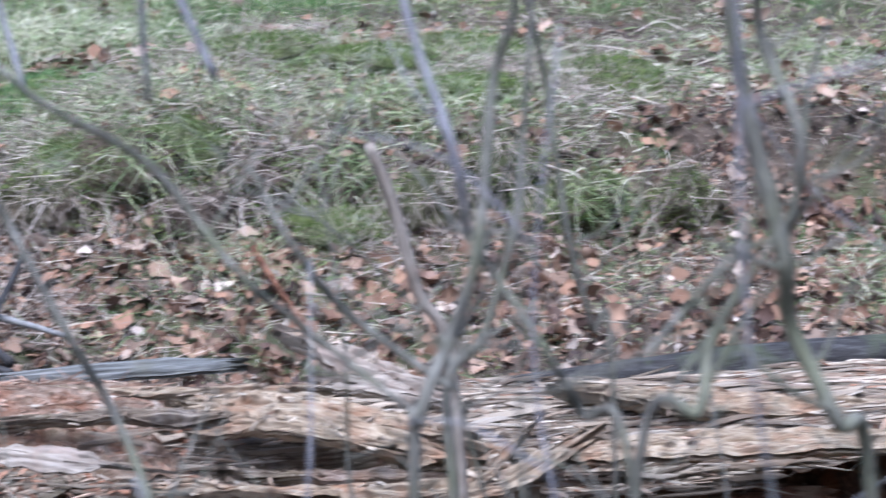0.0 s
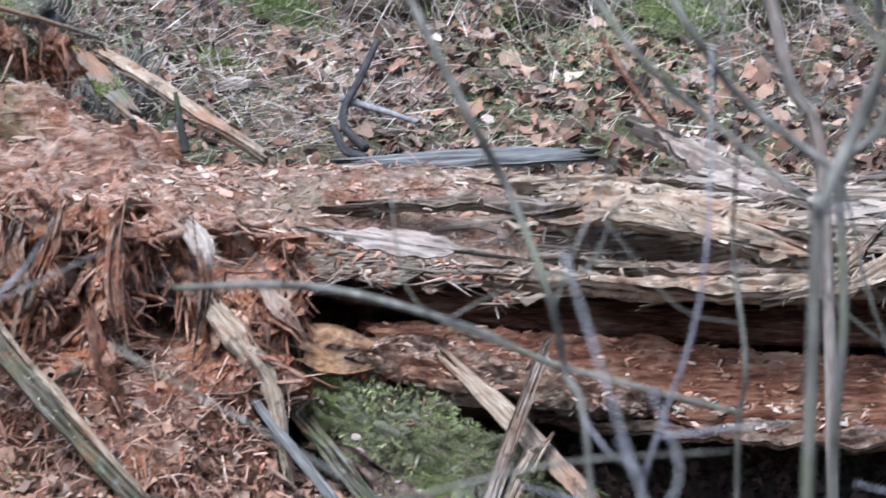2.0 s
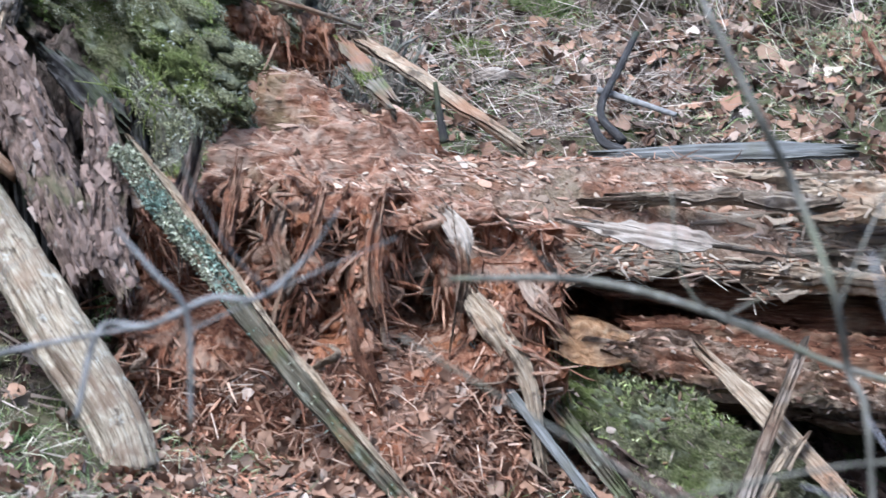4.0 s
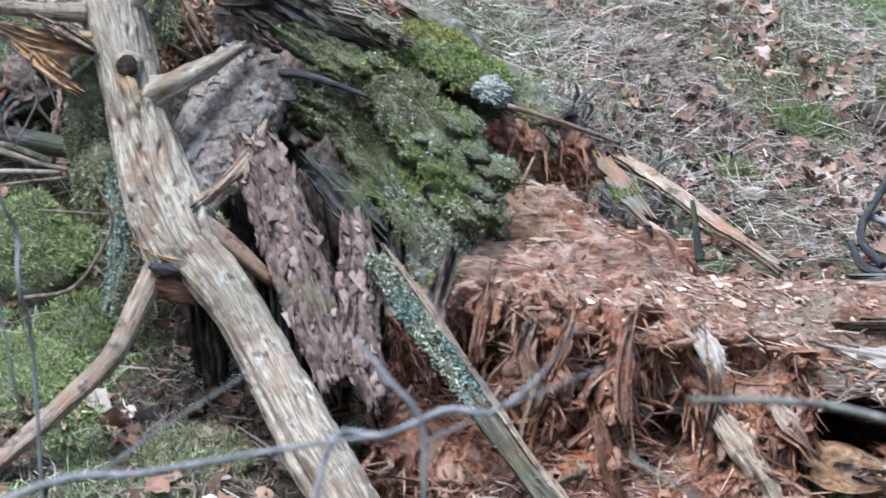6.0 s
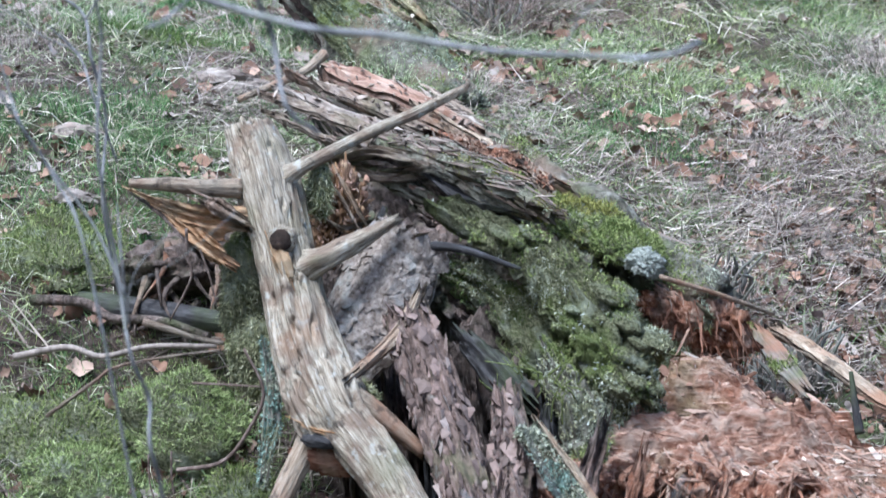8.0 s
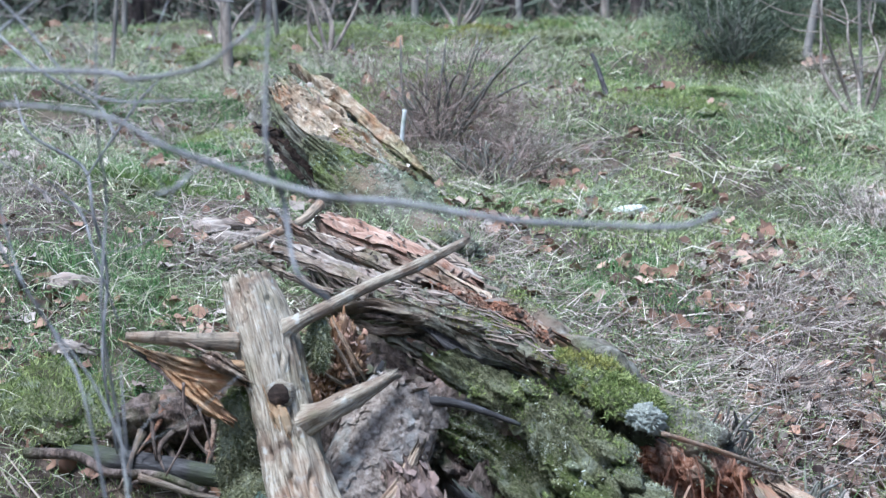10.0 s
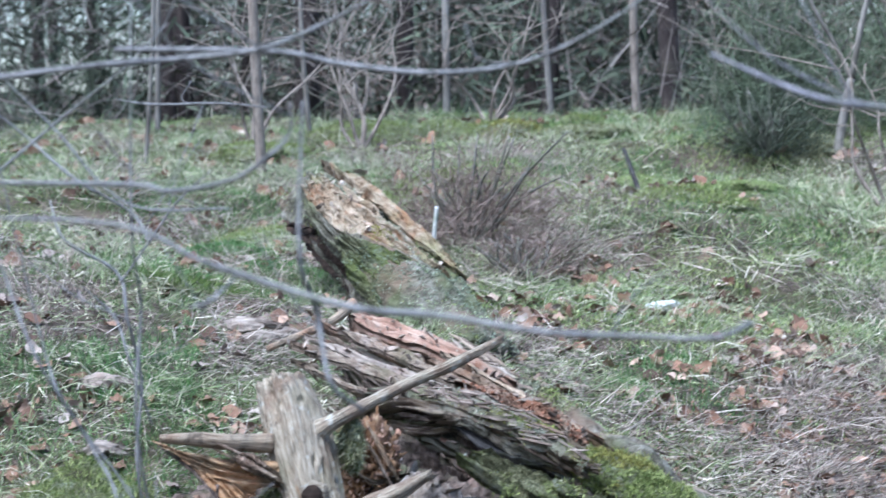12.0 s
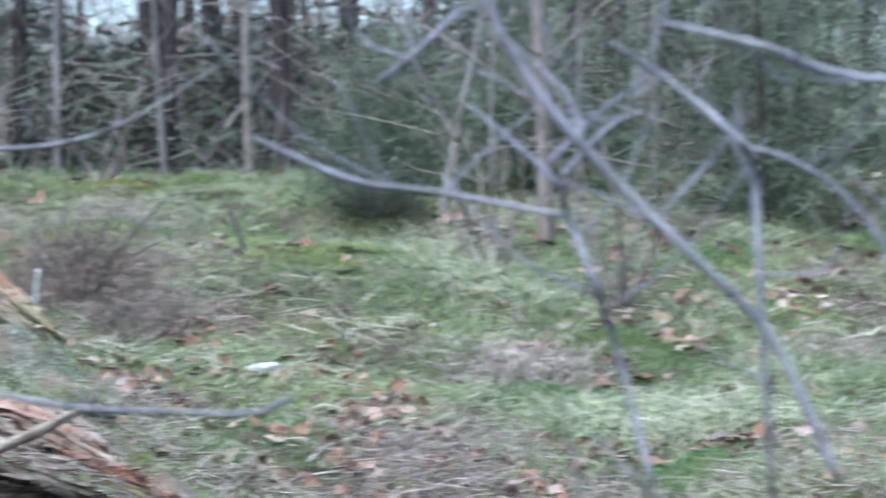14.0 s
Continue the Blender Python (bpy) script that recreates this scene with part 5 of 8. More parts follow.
inner_plate = slab("bark_plate", [(-1.34, 7.02, 1.03), (-1.18, 6.97, 0.96), (-1.03, 6.90, 0.84), (-0.92, 6.86, 0.68)], [0.10, 0.20, 0.26, 0.22], 0.06, (0.0, -1, 0.35), MOSS_BASE, mossy_stump, "moss-grown bark plate", 60, 20, 0.1, 0.08, 0.05, seed=57.0)
foot_plate = slab("bark_plate", [(-0.98, 6.72, 0.80), (-0.90, 6.66, 0.68), (-0.86, 6.6, 0.54)], [0.07, 0.14, 0.10], 0.05, (0.1, -0.9, 0.5), OLIVE_BARK, mossy_stump, "grey-olive bark plate", 50, 18, 0.2, 0.08, 0.07, seed=61.0)
hump2 = lump("shoulder", (-1.08, 7.06, 1.04), (0.20, 0.15, 0.09), (0, 22, -20), OLIVE_BARK, mossy_stump, "", 5, 0.4, 0.2, 2.4, 31.0)
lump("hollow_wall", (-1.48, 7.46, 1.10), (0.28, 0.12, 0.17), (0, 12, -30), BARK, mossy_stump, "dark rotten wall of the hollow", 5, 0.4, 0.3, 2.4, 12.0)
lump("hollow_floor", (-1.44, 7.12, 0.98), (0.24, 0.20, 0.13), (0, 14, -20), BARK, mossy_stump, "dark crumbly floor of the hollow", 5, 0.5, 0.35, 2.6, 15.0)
rot_core = lump("rotten_core", (-1.635, 6.99, 1.17), (0.065, 0.06, 0.12), (0, 8, 0), OCHRE_WOOD, mossy_stump, "crumbling yellow-brown rotten wood", 5, 0.6, 0.6, 3.0, 8.0)
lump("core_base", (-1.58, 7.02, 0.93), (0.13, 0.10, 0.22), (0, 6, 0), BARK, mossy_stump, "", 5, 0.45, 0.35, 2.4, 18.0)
chips("core_crumb", [rot_core], 700, lambda m, n: (n[:, 1] < 0.5).astype(float), (0.008, 0.035), (0.3, 0.7), 0.3, TAN_CHIP, (0.3, -0.3, -1), 0.7, 0.004, mossy_stump)
for k, (line, w, m) in enumerate((([(-1.615, 6.91, 1.31), (-1.585, 6.89, 1.26), (-1.53, 6.86, 1.175)], [0.006, 0.015, 0.010], PALE_WOOD), ([(-1.64, 6.92, 1.28), (-1.60, 6.90, 1.23), (-1.56, 6.88, 1.16)], [0.004, 0.010, 0.008], GREY_WOOD), ([(-1.655, 6.93, 1.17), (-1.60, 6.90, 1.15), (-1.54, 6.87, 1.17)], [0.006, 0.014, 0.006], GREY_WOOD))):
    slab("splinter", line, w, 0.012, (0.2, -1, 0.3), m, mossy_stump, nu=16, nv=5, rough=0.06, ragged=0.10, seed=k * 3.3)
CUSHIONS = []
p, nr = surface_points([crest_plate], 34, lambda m, n: (n[:, 1] < 0.3) * (n[:, 2] > 0))
for k in range(len(p)):
    s = rng.uniform(0.025, 0.06)
    CUSHIONS.append(lump("moss_cushion", p[k] + nr[k] * 0.01, (s * 0.9, s * 0.8, s * 0.32), (20, 30, rng.uniform(0, 90)), MOSS_BASE, mossy_stump, "", 3, 0.4, 0.2, 2.0, k * 2.1))
moss_on("moss_cover", "shaggy olive and grey-green moss on the old stump", [hump, crest_plate, foot_plate] + CUSHIONS, 32000, lambda m, n: (n[:, 2] > -0.35) * (n[:, 1] < 0.35) * np.clip(0.65 + 2.4 * fbm(m, 7.0, 3), 0.01, 1), (GREEN_MOSS, MOSS, PALE_MOSS, PALE_MOSS, MOSS), (0.006, 0.018), (0.002, 0.004), 0.03)
moss_on("moss_cover", "deep green moss in the stump's hollow", [inner_plate], 7000, lambda m, n: (n[:, 1] < 0.4) * np.clip(0.5 + 2.0 * fbm(m + 7, 6.0, 2), 0.01, 1), (MOSS, PALE_MOSS, DEEP_MOSS), (0.006, 0.016), (0.002, 0.004), 0.015)
moss_on("moss_cushion", "olive moss on the fallen log", [ml_body, hump2], 12000, lambda m, n: (n[:, 2] > -0.1) * np.clip((m[:, 0] + 1.5) / 0.4, 0.06, 1) * np.clip(0.35 + 2.2 * fbm(m, 3.6, 3), 0, 1), (GREEN_MOSS, MOSS, PALE_MOSS), (0.006, 0.02), (0.002, 0.004), 0.03)
for c, r in (((-0.93, 7.12, 1.12), (0.15, 0.11, 0.06)), ((-0.80, 7.05, 1.07), (0.09, 0.09, 0.05))):
    cushion = tagged(lump("moss_clump", c, r, (0, 20, -25), MOSS_BASE, None, "", 4, 0.35, 0.15, 2.0, c[0]), "yellow-green cushion of moss on the log", "moss", "moss on the log")
    moss_on("fronds", "", [cushion], 6000, lambda m, n: n[:, 2] > -0.3, (GREEN_MOSS, GOLD_MOSS), (0.008, 0.026), (0.002, 0.004), 0.035, cushion, "")
tagged(lump("lichen_clump", (-0.742, 6.915, 1.045), (0.05, 0.028, 0.034), (0, 20, 0), LICHEN, None, "", 5, 0.7, 0.5, 2.2, 2.0), "pale blue-grey crusty lichen on the log", "lichen")

p, nr = surface_points([crest_plate, foot_plate], 900, lambda m, n: (n[:, 2] > -0.1) * (fbm(m + 4, 7.0, 2) > 0.2))
blades("lichen_tufts", p + nr * 0.006, nr + rng.normal(size=p.shape) * 0.7, rng.uniform(0.008, 0.02, len(p)), rng.uniform(0.004, 0.009, len(p)), LICHEN, 0.5, label="pale grey-green lichen tufts on the stump", category="lichen")
for c, r in (((-1.84, 6.66, 1.0), (0.055, 0.05, 0.16)), ((-1.80, 6.62, 0.82), (0.07, 0.05, 0.10)), ((-1.62, 6.72, 1.28), (0.03, 0.03, 0.08)), ((-1.50, 6.55, 0.70), (0.06, 0.05, 0.07))):
    tuft = tagged(lump("hanging_moss", c, r, (0, 0, 0), MOSS_BASE, None, "", 4, 0.4, 0.2, 2.0, c[0] * 5), "shaggy olive moss hanging on the dead snag", "moss", "moss on the snag")
    p, nr = surface_points([tuft], 2200)
    blades("fronds", p, nr + rng.normal(size=p.shape) * 0.7 - [0, 0, 0.2], rng.uniform(0.008, 0.024, len(p)), rng.uniform(0.002, 0.004, len(p)), MOSS, 0.5, "stuff", parent=tuft)

# ---- the rear log, leaning out of the bank ----
rear_log = thing("leaning_log", "pale broken log end leaning out of the grassy bank", "log")
rear_trunk = tube("trunk", [(-2.56, 9.98, 1.87), (-2.40, 9.84, 1.775), (-2.20, 9.64, 1.625), (-1.99, 9.42, 1.47), (-1.74, 9.15, 1.28)], [0.12, 0.145, 0.16, 0.165, 0.16], OLIVE_BARK, rear_log, "", 64, 90, 0.22, 3.0, 0.16, 8.0, 0.10, seed=6.0)
rear_top = slab("split_top", [(-2.50, 9.78, 1.97), (-2.37, 9.70, 1.875), (-2.22, 9.60, 1.775), (-2.06, 9.52, 1.68), (-1.95, 9.46, 1.63)], [0.12, 0.17, 0.15, 0.10, 0.04], 0.05, (0.25, -0.8, 0.6), CRUMBLY_WOOD, rear_log, "pale crumbling split wood", 100, 44, 0.05, 0.06, 0.06, seed=3)
side_face = slab("mossy_side", [(-2.33, 9.52, 1.745), (-2.20, 9.44, 1.655), (-2.07, 9.36, 1.555), (-1.95, 9.27, 1.455), (-1.82, 9.18, 1.33)], [0.05, 0.19, 0.25, 0.25, 0.20], 0.05, (-0.05, -1, 0.25), MOSS_BASE, rear_log, "grey-green mossy side of the log", 80, 36, 0.1, 0.05, 0.05, seed=12)
slab("torn_rim", [(-2.47, 10.0, 2.02), (-2.26, 9.80, 1.92), (-2.06, 9.62, 1.78), (-1.90, 9.50, 1.66)], [0.03, 0.055, 0.05, 0.02], 0.04, (0.3, -0.8, 0.6), CRUMBLY_WOOD, rear_log, "pale mossy torn rim", 60, 18, 0.1, 0.06, 0.08, seed=9)
slab("torn_rim", [(-2.53, 9.74, 1.925), (-2.46, 9.66, 1.84), (-2.36, 9.56, 1.745), (-2.25, 9.48, 1.65)], [0.03, 0.05, 0.045, 0.02], 0.03, (-0.3, -0.9, 0.35), OLIVE_BARK, rear_log, "grey-olive torn bark rim", 60, 18, 0.1, 0.05, 0.06, seed=14)
# near-black sheet: the shade under the log's left side, put into colour
slab("dark_hollow", [(-2.60, 9.82, 1.80), (-2.49, 9.74, 1.735), (-2.38, 9.64, 1.645), (-2.28, 9.55, 1.555), (-2.20, 9.48, 1.48)], [0.03, 0.10, 0.12, 0.10, 0.04], 0.03, (-0.5, -0.9, -0.6), ROT_AND_SHADE, rear_log, "dark brown sheet standing in for the shade under the log", 50, 20, 0.25, 0.06, 0.05, seed=4)
moss_on("moss_cover", "green moss on the leaning log", [rear_trunk, side_face], 16000, lambda m, n: (n[:, 1] < 0.4) * (n[:, 2] < 0.9) * np.clip(0.8 + 2.0 * fbm(m, 4.0, 2) + 0.5 * (m[:, 0] > -2.05), 0, 1), (SAGE, SAGE, SAGE, GREEN_MOSS, LIME_MOSS), (0.005, 0.014), (0.003, 0.006), 0.015)
moss_on("moss_cushion", "pale green cushion of moss at the leaning log's base", [side_face], 3500, lambda m, n: (n[:, 1] < 0.4) * np.clip((m[:, 0] + 2.02) / 0.12, 0, 1) * np.clip((m[:, 2] - 1.40) / 0.1, 0, 1), (LIME_MOSS, PALE_MOSS, LIME_MOSS), (0.012, 0.035), (0.002, 0.004), 0.03)
chips("wood_crumbs", [rear_top], 260, lambda m, n: (n[:, 2] > 0.0).astype(float), (0.01, 0.06), (0.3, 0.7), 0.2, PALE_CHIP, (-0.6, 0.7, 0.35), 0.5, 0.008, None, "pale and orange crumbs on the leaning log's top", "wood chips")
moss_on("moss_cover", "yellow-green moss along the leaning log's split top", [rear_top], 2600, lambda m, n: (n[:, 2] > 0.1) * np.clip(2.6 * fbm(m + 2, 6.0, 2), 0, 1), (GOLD_MOSS, PALE_MOSS, PALE_MOSS), (0.006, 0.016), (0.003, 0.006), 0.01)
p, nr = surface_points([rear_trunk], 220, lambda m, n: (n[:, 1] < 0.4) * (n[:, 2] > -0.5) * np.clip(0.3 + 2 * fbm(m + 5, 5.0, 2), 0, 1))
blades("grass_fringe", p, nr * 0.4 + np.array([0.3, -0.3, 0.5]) + rng.normal(size=p.shape) * 0.3, rng.uniform(0.02, 0.06, len(p)), rng.uniform(0.002, 0.004, len(p)), GREEN_MOSS, 0.7, label="fine green grass growing over the leaning log", category="grass", long=True)

# ---- the dead snag standing on two legs in front ----
snag = thing("dead_snag", "bare grey dead tree fork with broken stubs, leaning on its legs", "dead wood")
tube("stem", [(-1.822, 6.74, 1.435), (-1.76, 6.67, 1.30), (-1.70, 6.6, 1.12), (-1.64, 6.52, 0.92), (-1.55, 6.42, 0.74), (-1.50, 6.40, 0.66)], [0.078, 0.085, 0.078, 0.085, 0.095, 0.08], SNAG_WOOD, snag, "", 96, 150, 0.30, 3.2, 0.12, 10.0, 0.02, seed=1.0, crack=0.4)
tube("leg", [(-1.56, 6.42, 0.74), (-1.44, 6.36, 0.64), (-1.32, 6.28, 0.50), (-1.15, 6.1, 0.28), (-0.99, 5.97, 0.07), (-0.94, 5.9, -0.04)], [0.075, 0.075, 0.065, 0.075, 0.075, 0.07], SNAG_WOOD, snag, "", 80, 130, 0.34, 3.0, 0.10, 10.0, 0.03, seed=3.0, crack=0.4)
tube("leg", [(-1.58, 6.40, 0.66), (-1.63, 6.35, 0.56), (-1.69, 6.25, 0.43), (-1.80, 6.17, 0.32), (-1.96, 6.08, 0.18)], [0.045, 0.033, 0.029, 0.028, 0.022], PALE_WOOD, snag, "", 48, 80, 0.25, 3.0, 0.10, 12.0, 0.02, seed=5.0, crack=0.15)
tube("branch", [(-1.72, 6.66, 1.30), (-1.66, 6.66, 1.345), (-1.49, 6.8, 1.43), (-1.38, 6.9, 1.475), (-1.25, 7.0, 1.54)], [0.045, 0.022, 0.016, 0.0165, 0.010], SNAG_WOOD, snag, "", 24, 60, 0.3, 3.0, 0.22, 14.0, 0.015, seed=7.0, crack=0.15)
tube("stub", [(-1.82, 6.62, 1.295), (-1.92, 6.57, 1.305), (-2.0, 6.53, 1.318), (-2.10, 6.5, 1.325)], [0.026, 0.020, 0.018, 0.011], PALE_WOOD, snag, "", 18, 30, 0.25, 3.0, 0.18, 16.0, 0.0, seed=9.0)
for k, (line, w, m) in enumerate((
        ([(-2.075, 6.55, 1.285), (-2.00, 6.555, 1.248), (-1.92, 6.56, 1.222), (-1.83, 6.59, 1.205)], [0.008, 0.05, 0.085, 0.10], ORANGE_WOOD),
        ([(-1.99, 6.545, 1.222), (-1.945, 6.545, 1.18), (-1.90, 6.55, 1.14), (-1.85, 6.57, 1.10)], [0.015, 0.05, 0.06, 0.03], ORANGE_WOOD),
        ([(-2.06, 6.545, 1.262), (-2.00, 6.54, 1.218), (-1.96, 6.54, 1.175), (-1.93, 6.55, 1.135)], [0.006, 0.012, 0.014, 0.008], BARK),
        ([(-1.90, 6.535, 1.275), (-1.86, 6.54, 1.255), (-1.82, 6.56, 1.225)], [0.02, 0.045, 0.03], TAN_ROT))):
    slab("broken_stub", line, w, 0.03, (-0.2, -1, 0.25), m, snag, "orange-brown torn wood" if k == 0 else "", nu=40, nv=18, cup=0.15, rough=0.04, ragged=0.07, seed=90 + k)
knot = tube("knot", [(-1.69, 6.60, 1.155), (-1.685, 6.52, 1.165)], [0.046, 0.037], SNAG_WOOD, snag, "round branch knot with a dark centre", 24, 10, 0.15, 3.0, 0.08, 20.0, 0.005, seed=2.0)
tube("knot_core", [(-1.685, 6.535, 1.165), (-1.684, 6.511, 1.168)], [0.034, 0.029], ROT_AND_SHADE, knot, "dark rotten knot core", 16, 4, 0.2, 3.0, 0.08, 20.0)
slab("knot_scar", [(-1.69, 6.51, 1.135), (-1.675, 6.50, 1.10), (-1.66, 6.495, 1.06)], [0.05, 0.05, 0.025], 0.012, (0, -1, 0.1), ORANGE_WOOD, snag, "orange scar under the knot", 40, 18, 0.2, 0.02, 0.06, seed=99)
tube("stub", [(-1.66, 6.58, 1.07), (-1.585, 6.55, 1.105), (-1.49, 6.6, 1.15), (-1.40, 6.65, 1.20)], [0.055, 0.034, 0.027, 0.012], SNAG_WOOD, snag, "", 24, 40, 0.35, 3.0, 0.2, 14.0, 0.035, seed=11.0, crack=0.2)
tube("stub", [(-1.52, 6.42, 0.78), (-1.42, 6.44, 0.71), (-1.295, 6.45, 0.60)], [0.04, 0.03, 0.018], PALE_WOOD, snag, "", 16, 20, 0.25, 3.0, 0.08, 14.0, 0.02, seed=13.0)

# no opening here: a dark lump gives the slit's shade by colour
lump("fork_slit_shade", (-1.545, 6.335, 0.652), (0.05, 0.03, 0.02), (0, 8, 0), DARK_WOOD, snag, "dark lump standing in for the shaded slit at the fork", 4, 0.3, 0.2, 2.0, 4.0)
lump("fork_web", (-1.535, 6.375, 0.595), (0.095, 0.035, 0.042), (0, 12, 0), HEART_ROT, snag, "red-brown rotten web between the legs", 5, 0.3, 0.25, 2.0, 7.0)
slab("torn_lip", [(-1.60, 6.36, 0.695), (-1.55, 6.335, 0.682), (-1.49, 6.325, 0.675)], [0.012, 0.025, 0.012], 0.02, (0, -1, 0.2), ORANGE_WOOD, snag, "orange torn lip over the fork", 40, 18, 0.2, 0.02, 0.05, seed=95)

stump_base = thing("stump_base", "dark hollow rotten stump base behind the bark slabs", "stump")
lump("core", (-1.26, 6.92, 0.40), (0.40, 0.24, 0.42), (0, 10, 0), BARK, stump_base, "", 5, 0.45, 0.4, 2.2, 41.0,
     (((-1.45, 6.6, 0.45), 0.22, (0.14, 0.3, 0.12)), ((-1.1, 6.6, 0.4), 0.25, (0.12, 0.3, 0.16)), ((-1.3, 6.6, 0.75), 0.15, (0.1, 0.3, 0.1))))
for k, x in enumerate((-1.56, -1.44, -1.33, -1.22, -1.10, -1.0)):
    slab("bark_ridge", [(x, 6.74, 0.72), (x + 0.03, 6.68, 0.5), (x + 0.06, 6.6, 0.22)], [0.05, 0.09, 0.07], 0.06, (0.1, -1, 0.2), (BARK, PLATED_BARK, DARK_WOOD)[k % 3], stump_base, "", 40, 18, 0.3, 0.09, 0.08, seed=70 + k * 3)

# ---- bark plates and planks that lean between the snag and the log ----
def bark_thing(name, label, category, line, w, th, face, m, cup=0.15, rough=0.03, seed=0.0, nv=14, ragged=0.05):
    ob = slab(name, line, w, th, face, m, None, "", 60, nv, cup, rough, ragged, seed, 14.0, 0.06 if m in (GREY_BARK, PLATED_BARK) else 0.3, m == GREY_BARK)
    return tagged(ob, label, category)


broad_plate = bark_thing("bark_plate", "broad grey-brown bark plate standing beside the snag", "bark", [(-1.38, 6.72, 1.17), (-1.46, 6.66, 1.0), (-1.56, 6.58, 0.80), (-1.58, 6.55, 0.68)], [0.22, 0.27, 0.2, 0.14], 0.05, (-0.1, -1, 0.35), GREY_BARK, 0.2, 0.014, 3.0, 24, 0.02)
bark_thing("bark_slab", "thick furrowed brown bark slab leaning on the stump", "bark", [(-1.37, 6.62, 0.96), (-1.28, 6.5, 0.78), (-1.18, 6.35, 0.58), (-1.08, 6.2, 0.38)], [0.13, 0.155, 0.14, 0.09], 0.07, (0.1, -1, 0.4), PLATED_BARK, 0.2, 0.035, 5.0, 24, 0.018)
bark_thing("bark_slab", "dark wet bark slab leaning on the stump", "bark", [(-1.22, 6.69, 0.87), (-1.12, 6.63, 0.79), (-1.02, 6.56, 0.71)], [0.05, 0.09, 0.06], 0.05, (0.2, -1, 0.6), DARK_WOOD, 0.2, 0.03, 7.0)
bark_thing("bark_slab", "grey cracked bark slab with lichen, propped at the stump's foot", "bark", [(-1.08, 6.52, 0.76), (-1.05, 6.42, 0.62), (-1.03, 6.28, 0.46), (-0.98, 6.2, 0.34)], [0.08, 0.11, 0.10, 0.06], 0.05, (0.1, -1, 0.4), PLATED_BARK, 0.2, 0.035, 9.0, 20, 0.02)
for ob in [o for o in scene.objects if o.name.startswith("bark_slab") and o.data.materials[0] == PLATED_BARK]:
    chips("bark_scale", [ob], 330, lambda m, n: (n[:, 1] < 0.3).astype(float), (0.03, 0.085), (0.4, 0.75), 0.16, BARK_SCALE, (0.5, -0.4, -1), 0.2, 0.004, ob)
plate = broad_plate
chips("bark_scale", [plate], 240, lambda m, n: (n[:, 1] < 0.3).astype(float), (0.03, 0.09), (0.5, 0.9), 0.10, GREY_BARK, None, 0.10, 0.004, plate)
bark_thing("curved_branch", "smooth tan curved stick under the bark plate", "stick", [(-1.33, 6.62, 1.0), (-1.38, 6.55, 0.90), (-1.48, 6.42, 0.81)], [0.03, 0.035, 0.025], 0.03, (0, -1, 0.3), PALE_WOOD, 0.0, 0.01, 11.0, 6)
bark_thing("lichened_plank", "long split plank, green with lichen, leaning on the rotten wood", "plank", [(-0.98, 6.37, 0.66), (-0.82, 6.28, 0.46), (-0.60, 6.13, 0.20), (-0.42, 6.0, 0.02), (-0.22, 5.92, -0.2)], [0.085, 0.07, 0.055, 0.05, 0.045], 0.04, (0.3, -1, 0.5), DARK_PLANK, 0.05, 0.03, 13.0)
slab("split_edge", [(-0.94, 6.36, 0.67), (-0.78, 6.27, 0.47), (-0.565, 6.12, 0.21), (-0.39, 5.99, 0.03), (-0.20, 5.91, -0.19)], [0.015, 0.02, 0.018, 0.018, 0.012], 0.03, (0.6, -1, 0.6), PALE_WOOD, bpy.data.objects["lichened_plank"], "tan split edge", 60, 18, 0.0, 0.03, 0.06, seed=14)
bark_thing("pale_plank", "pale split plank with moss along the log's back", "plank", [(-0.425, 7.45, 0.775), (-0.28, 7.30, 0.715), (-0.13, 7.14, 0.64), (0.06, 7.0, 0.535)], [0.035, 0.055, 0.05, 0.025], 0.03, (0.5, -0.7, 1), PALE_WOOD, 0.0, 0.015, 15.0)
bark_thing("mossy_plank", "green mossy plank beside the pale one", "plank", [(-0.475, 7.37, 0.785), (-0.41, 7.26, 0.725), (-0.32, 7.13, 0.645)], [0.05, 0.075, 0.05], 0.03, (0.4, -0.9, 1), LICHEN_WOOD, 0.0, 0.015, 16.0)
bark_thing("grey_plank", "smooth grey plank lying behind the log", "plank", [(0.30, 7.16, 0.47), (0.55, 7.15, 0.475), (0.80, 7.15, 0.478), (1.0, 7.18, 0.47)], [0.03, 0.06, 0.06, 0.04], 0.03, (0, -0.8, 1), GREY_PLANK, 0.05, 0.008, 17.0)
bark_thing("splintered_root", "tan splintered root hanging from the rotten log", "root", [(-0.11, 6.36, 0.29), (-0.03, 6.28, 0.2), (0.05, 6.22, 0.08), (0.085, 6.15, -0.12)], [0.05, 0.07, 0.05, 0.03], 0.035, (0.1, -1, 0.3), PALE_WOOD, 0.1, 0.03, 19.0, 8)
bark_thing("wood_plate", "flat piece of ochre rotten wood under the log's lip", "wood", [(0.13, 6.385, 0.16), (0.20, 6.375, 0.145), (0.27, 6.37, 0.13), (0.335, 6.375, 0.115)], [0.10, 0.125, 0.115, 0.06], 0.012, (0, -1, 0.45), OCHRE_WOOD, 0.0, 0.006, 21.0, 18, 0.03)
bark_thing("leaning_stake", "grey split stake leaning on the log", "stake", [(0.76, 6.22, 0.15), (0.68, 6.12, 0.0), (0.56, 5.98, -0.25)], [0.022, 0.036, 0.045], 0.03, (0.2, -1, 0.2), GREY_WOOD, 0.0, 0.012, 23.0, 6)
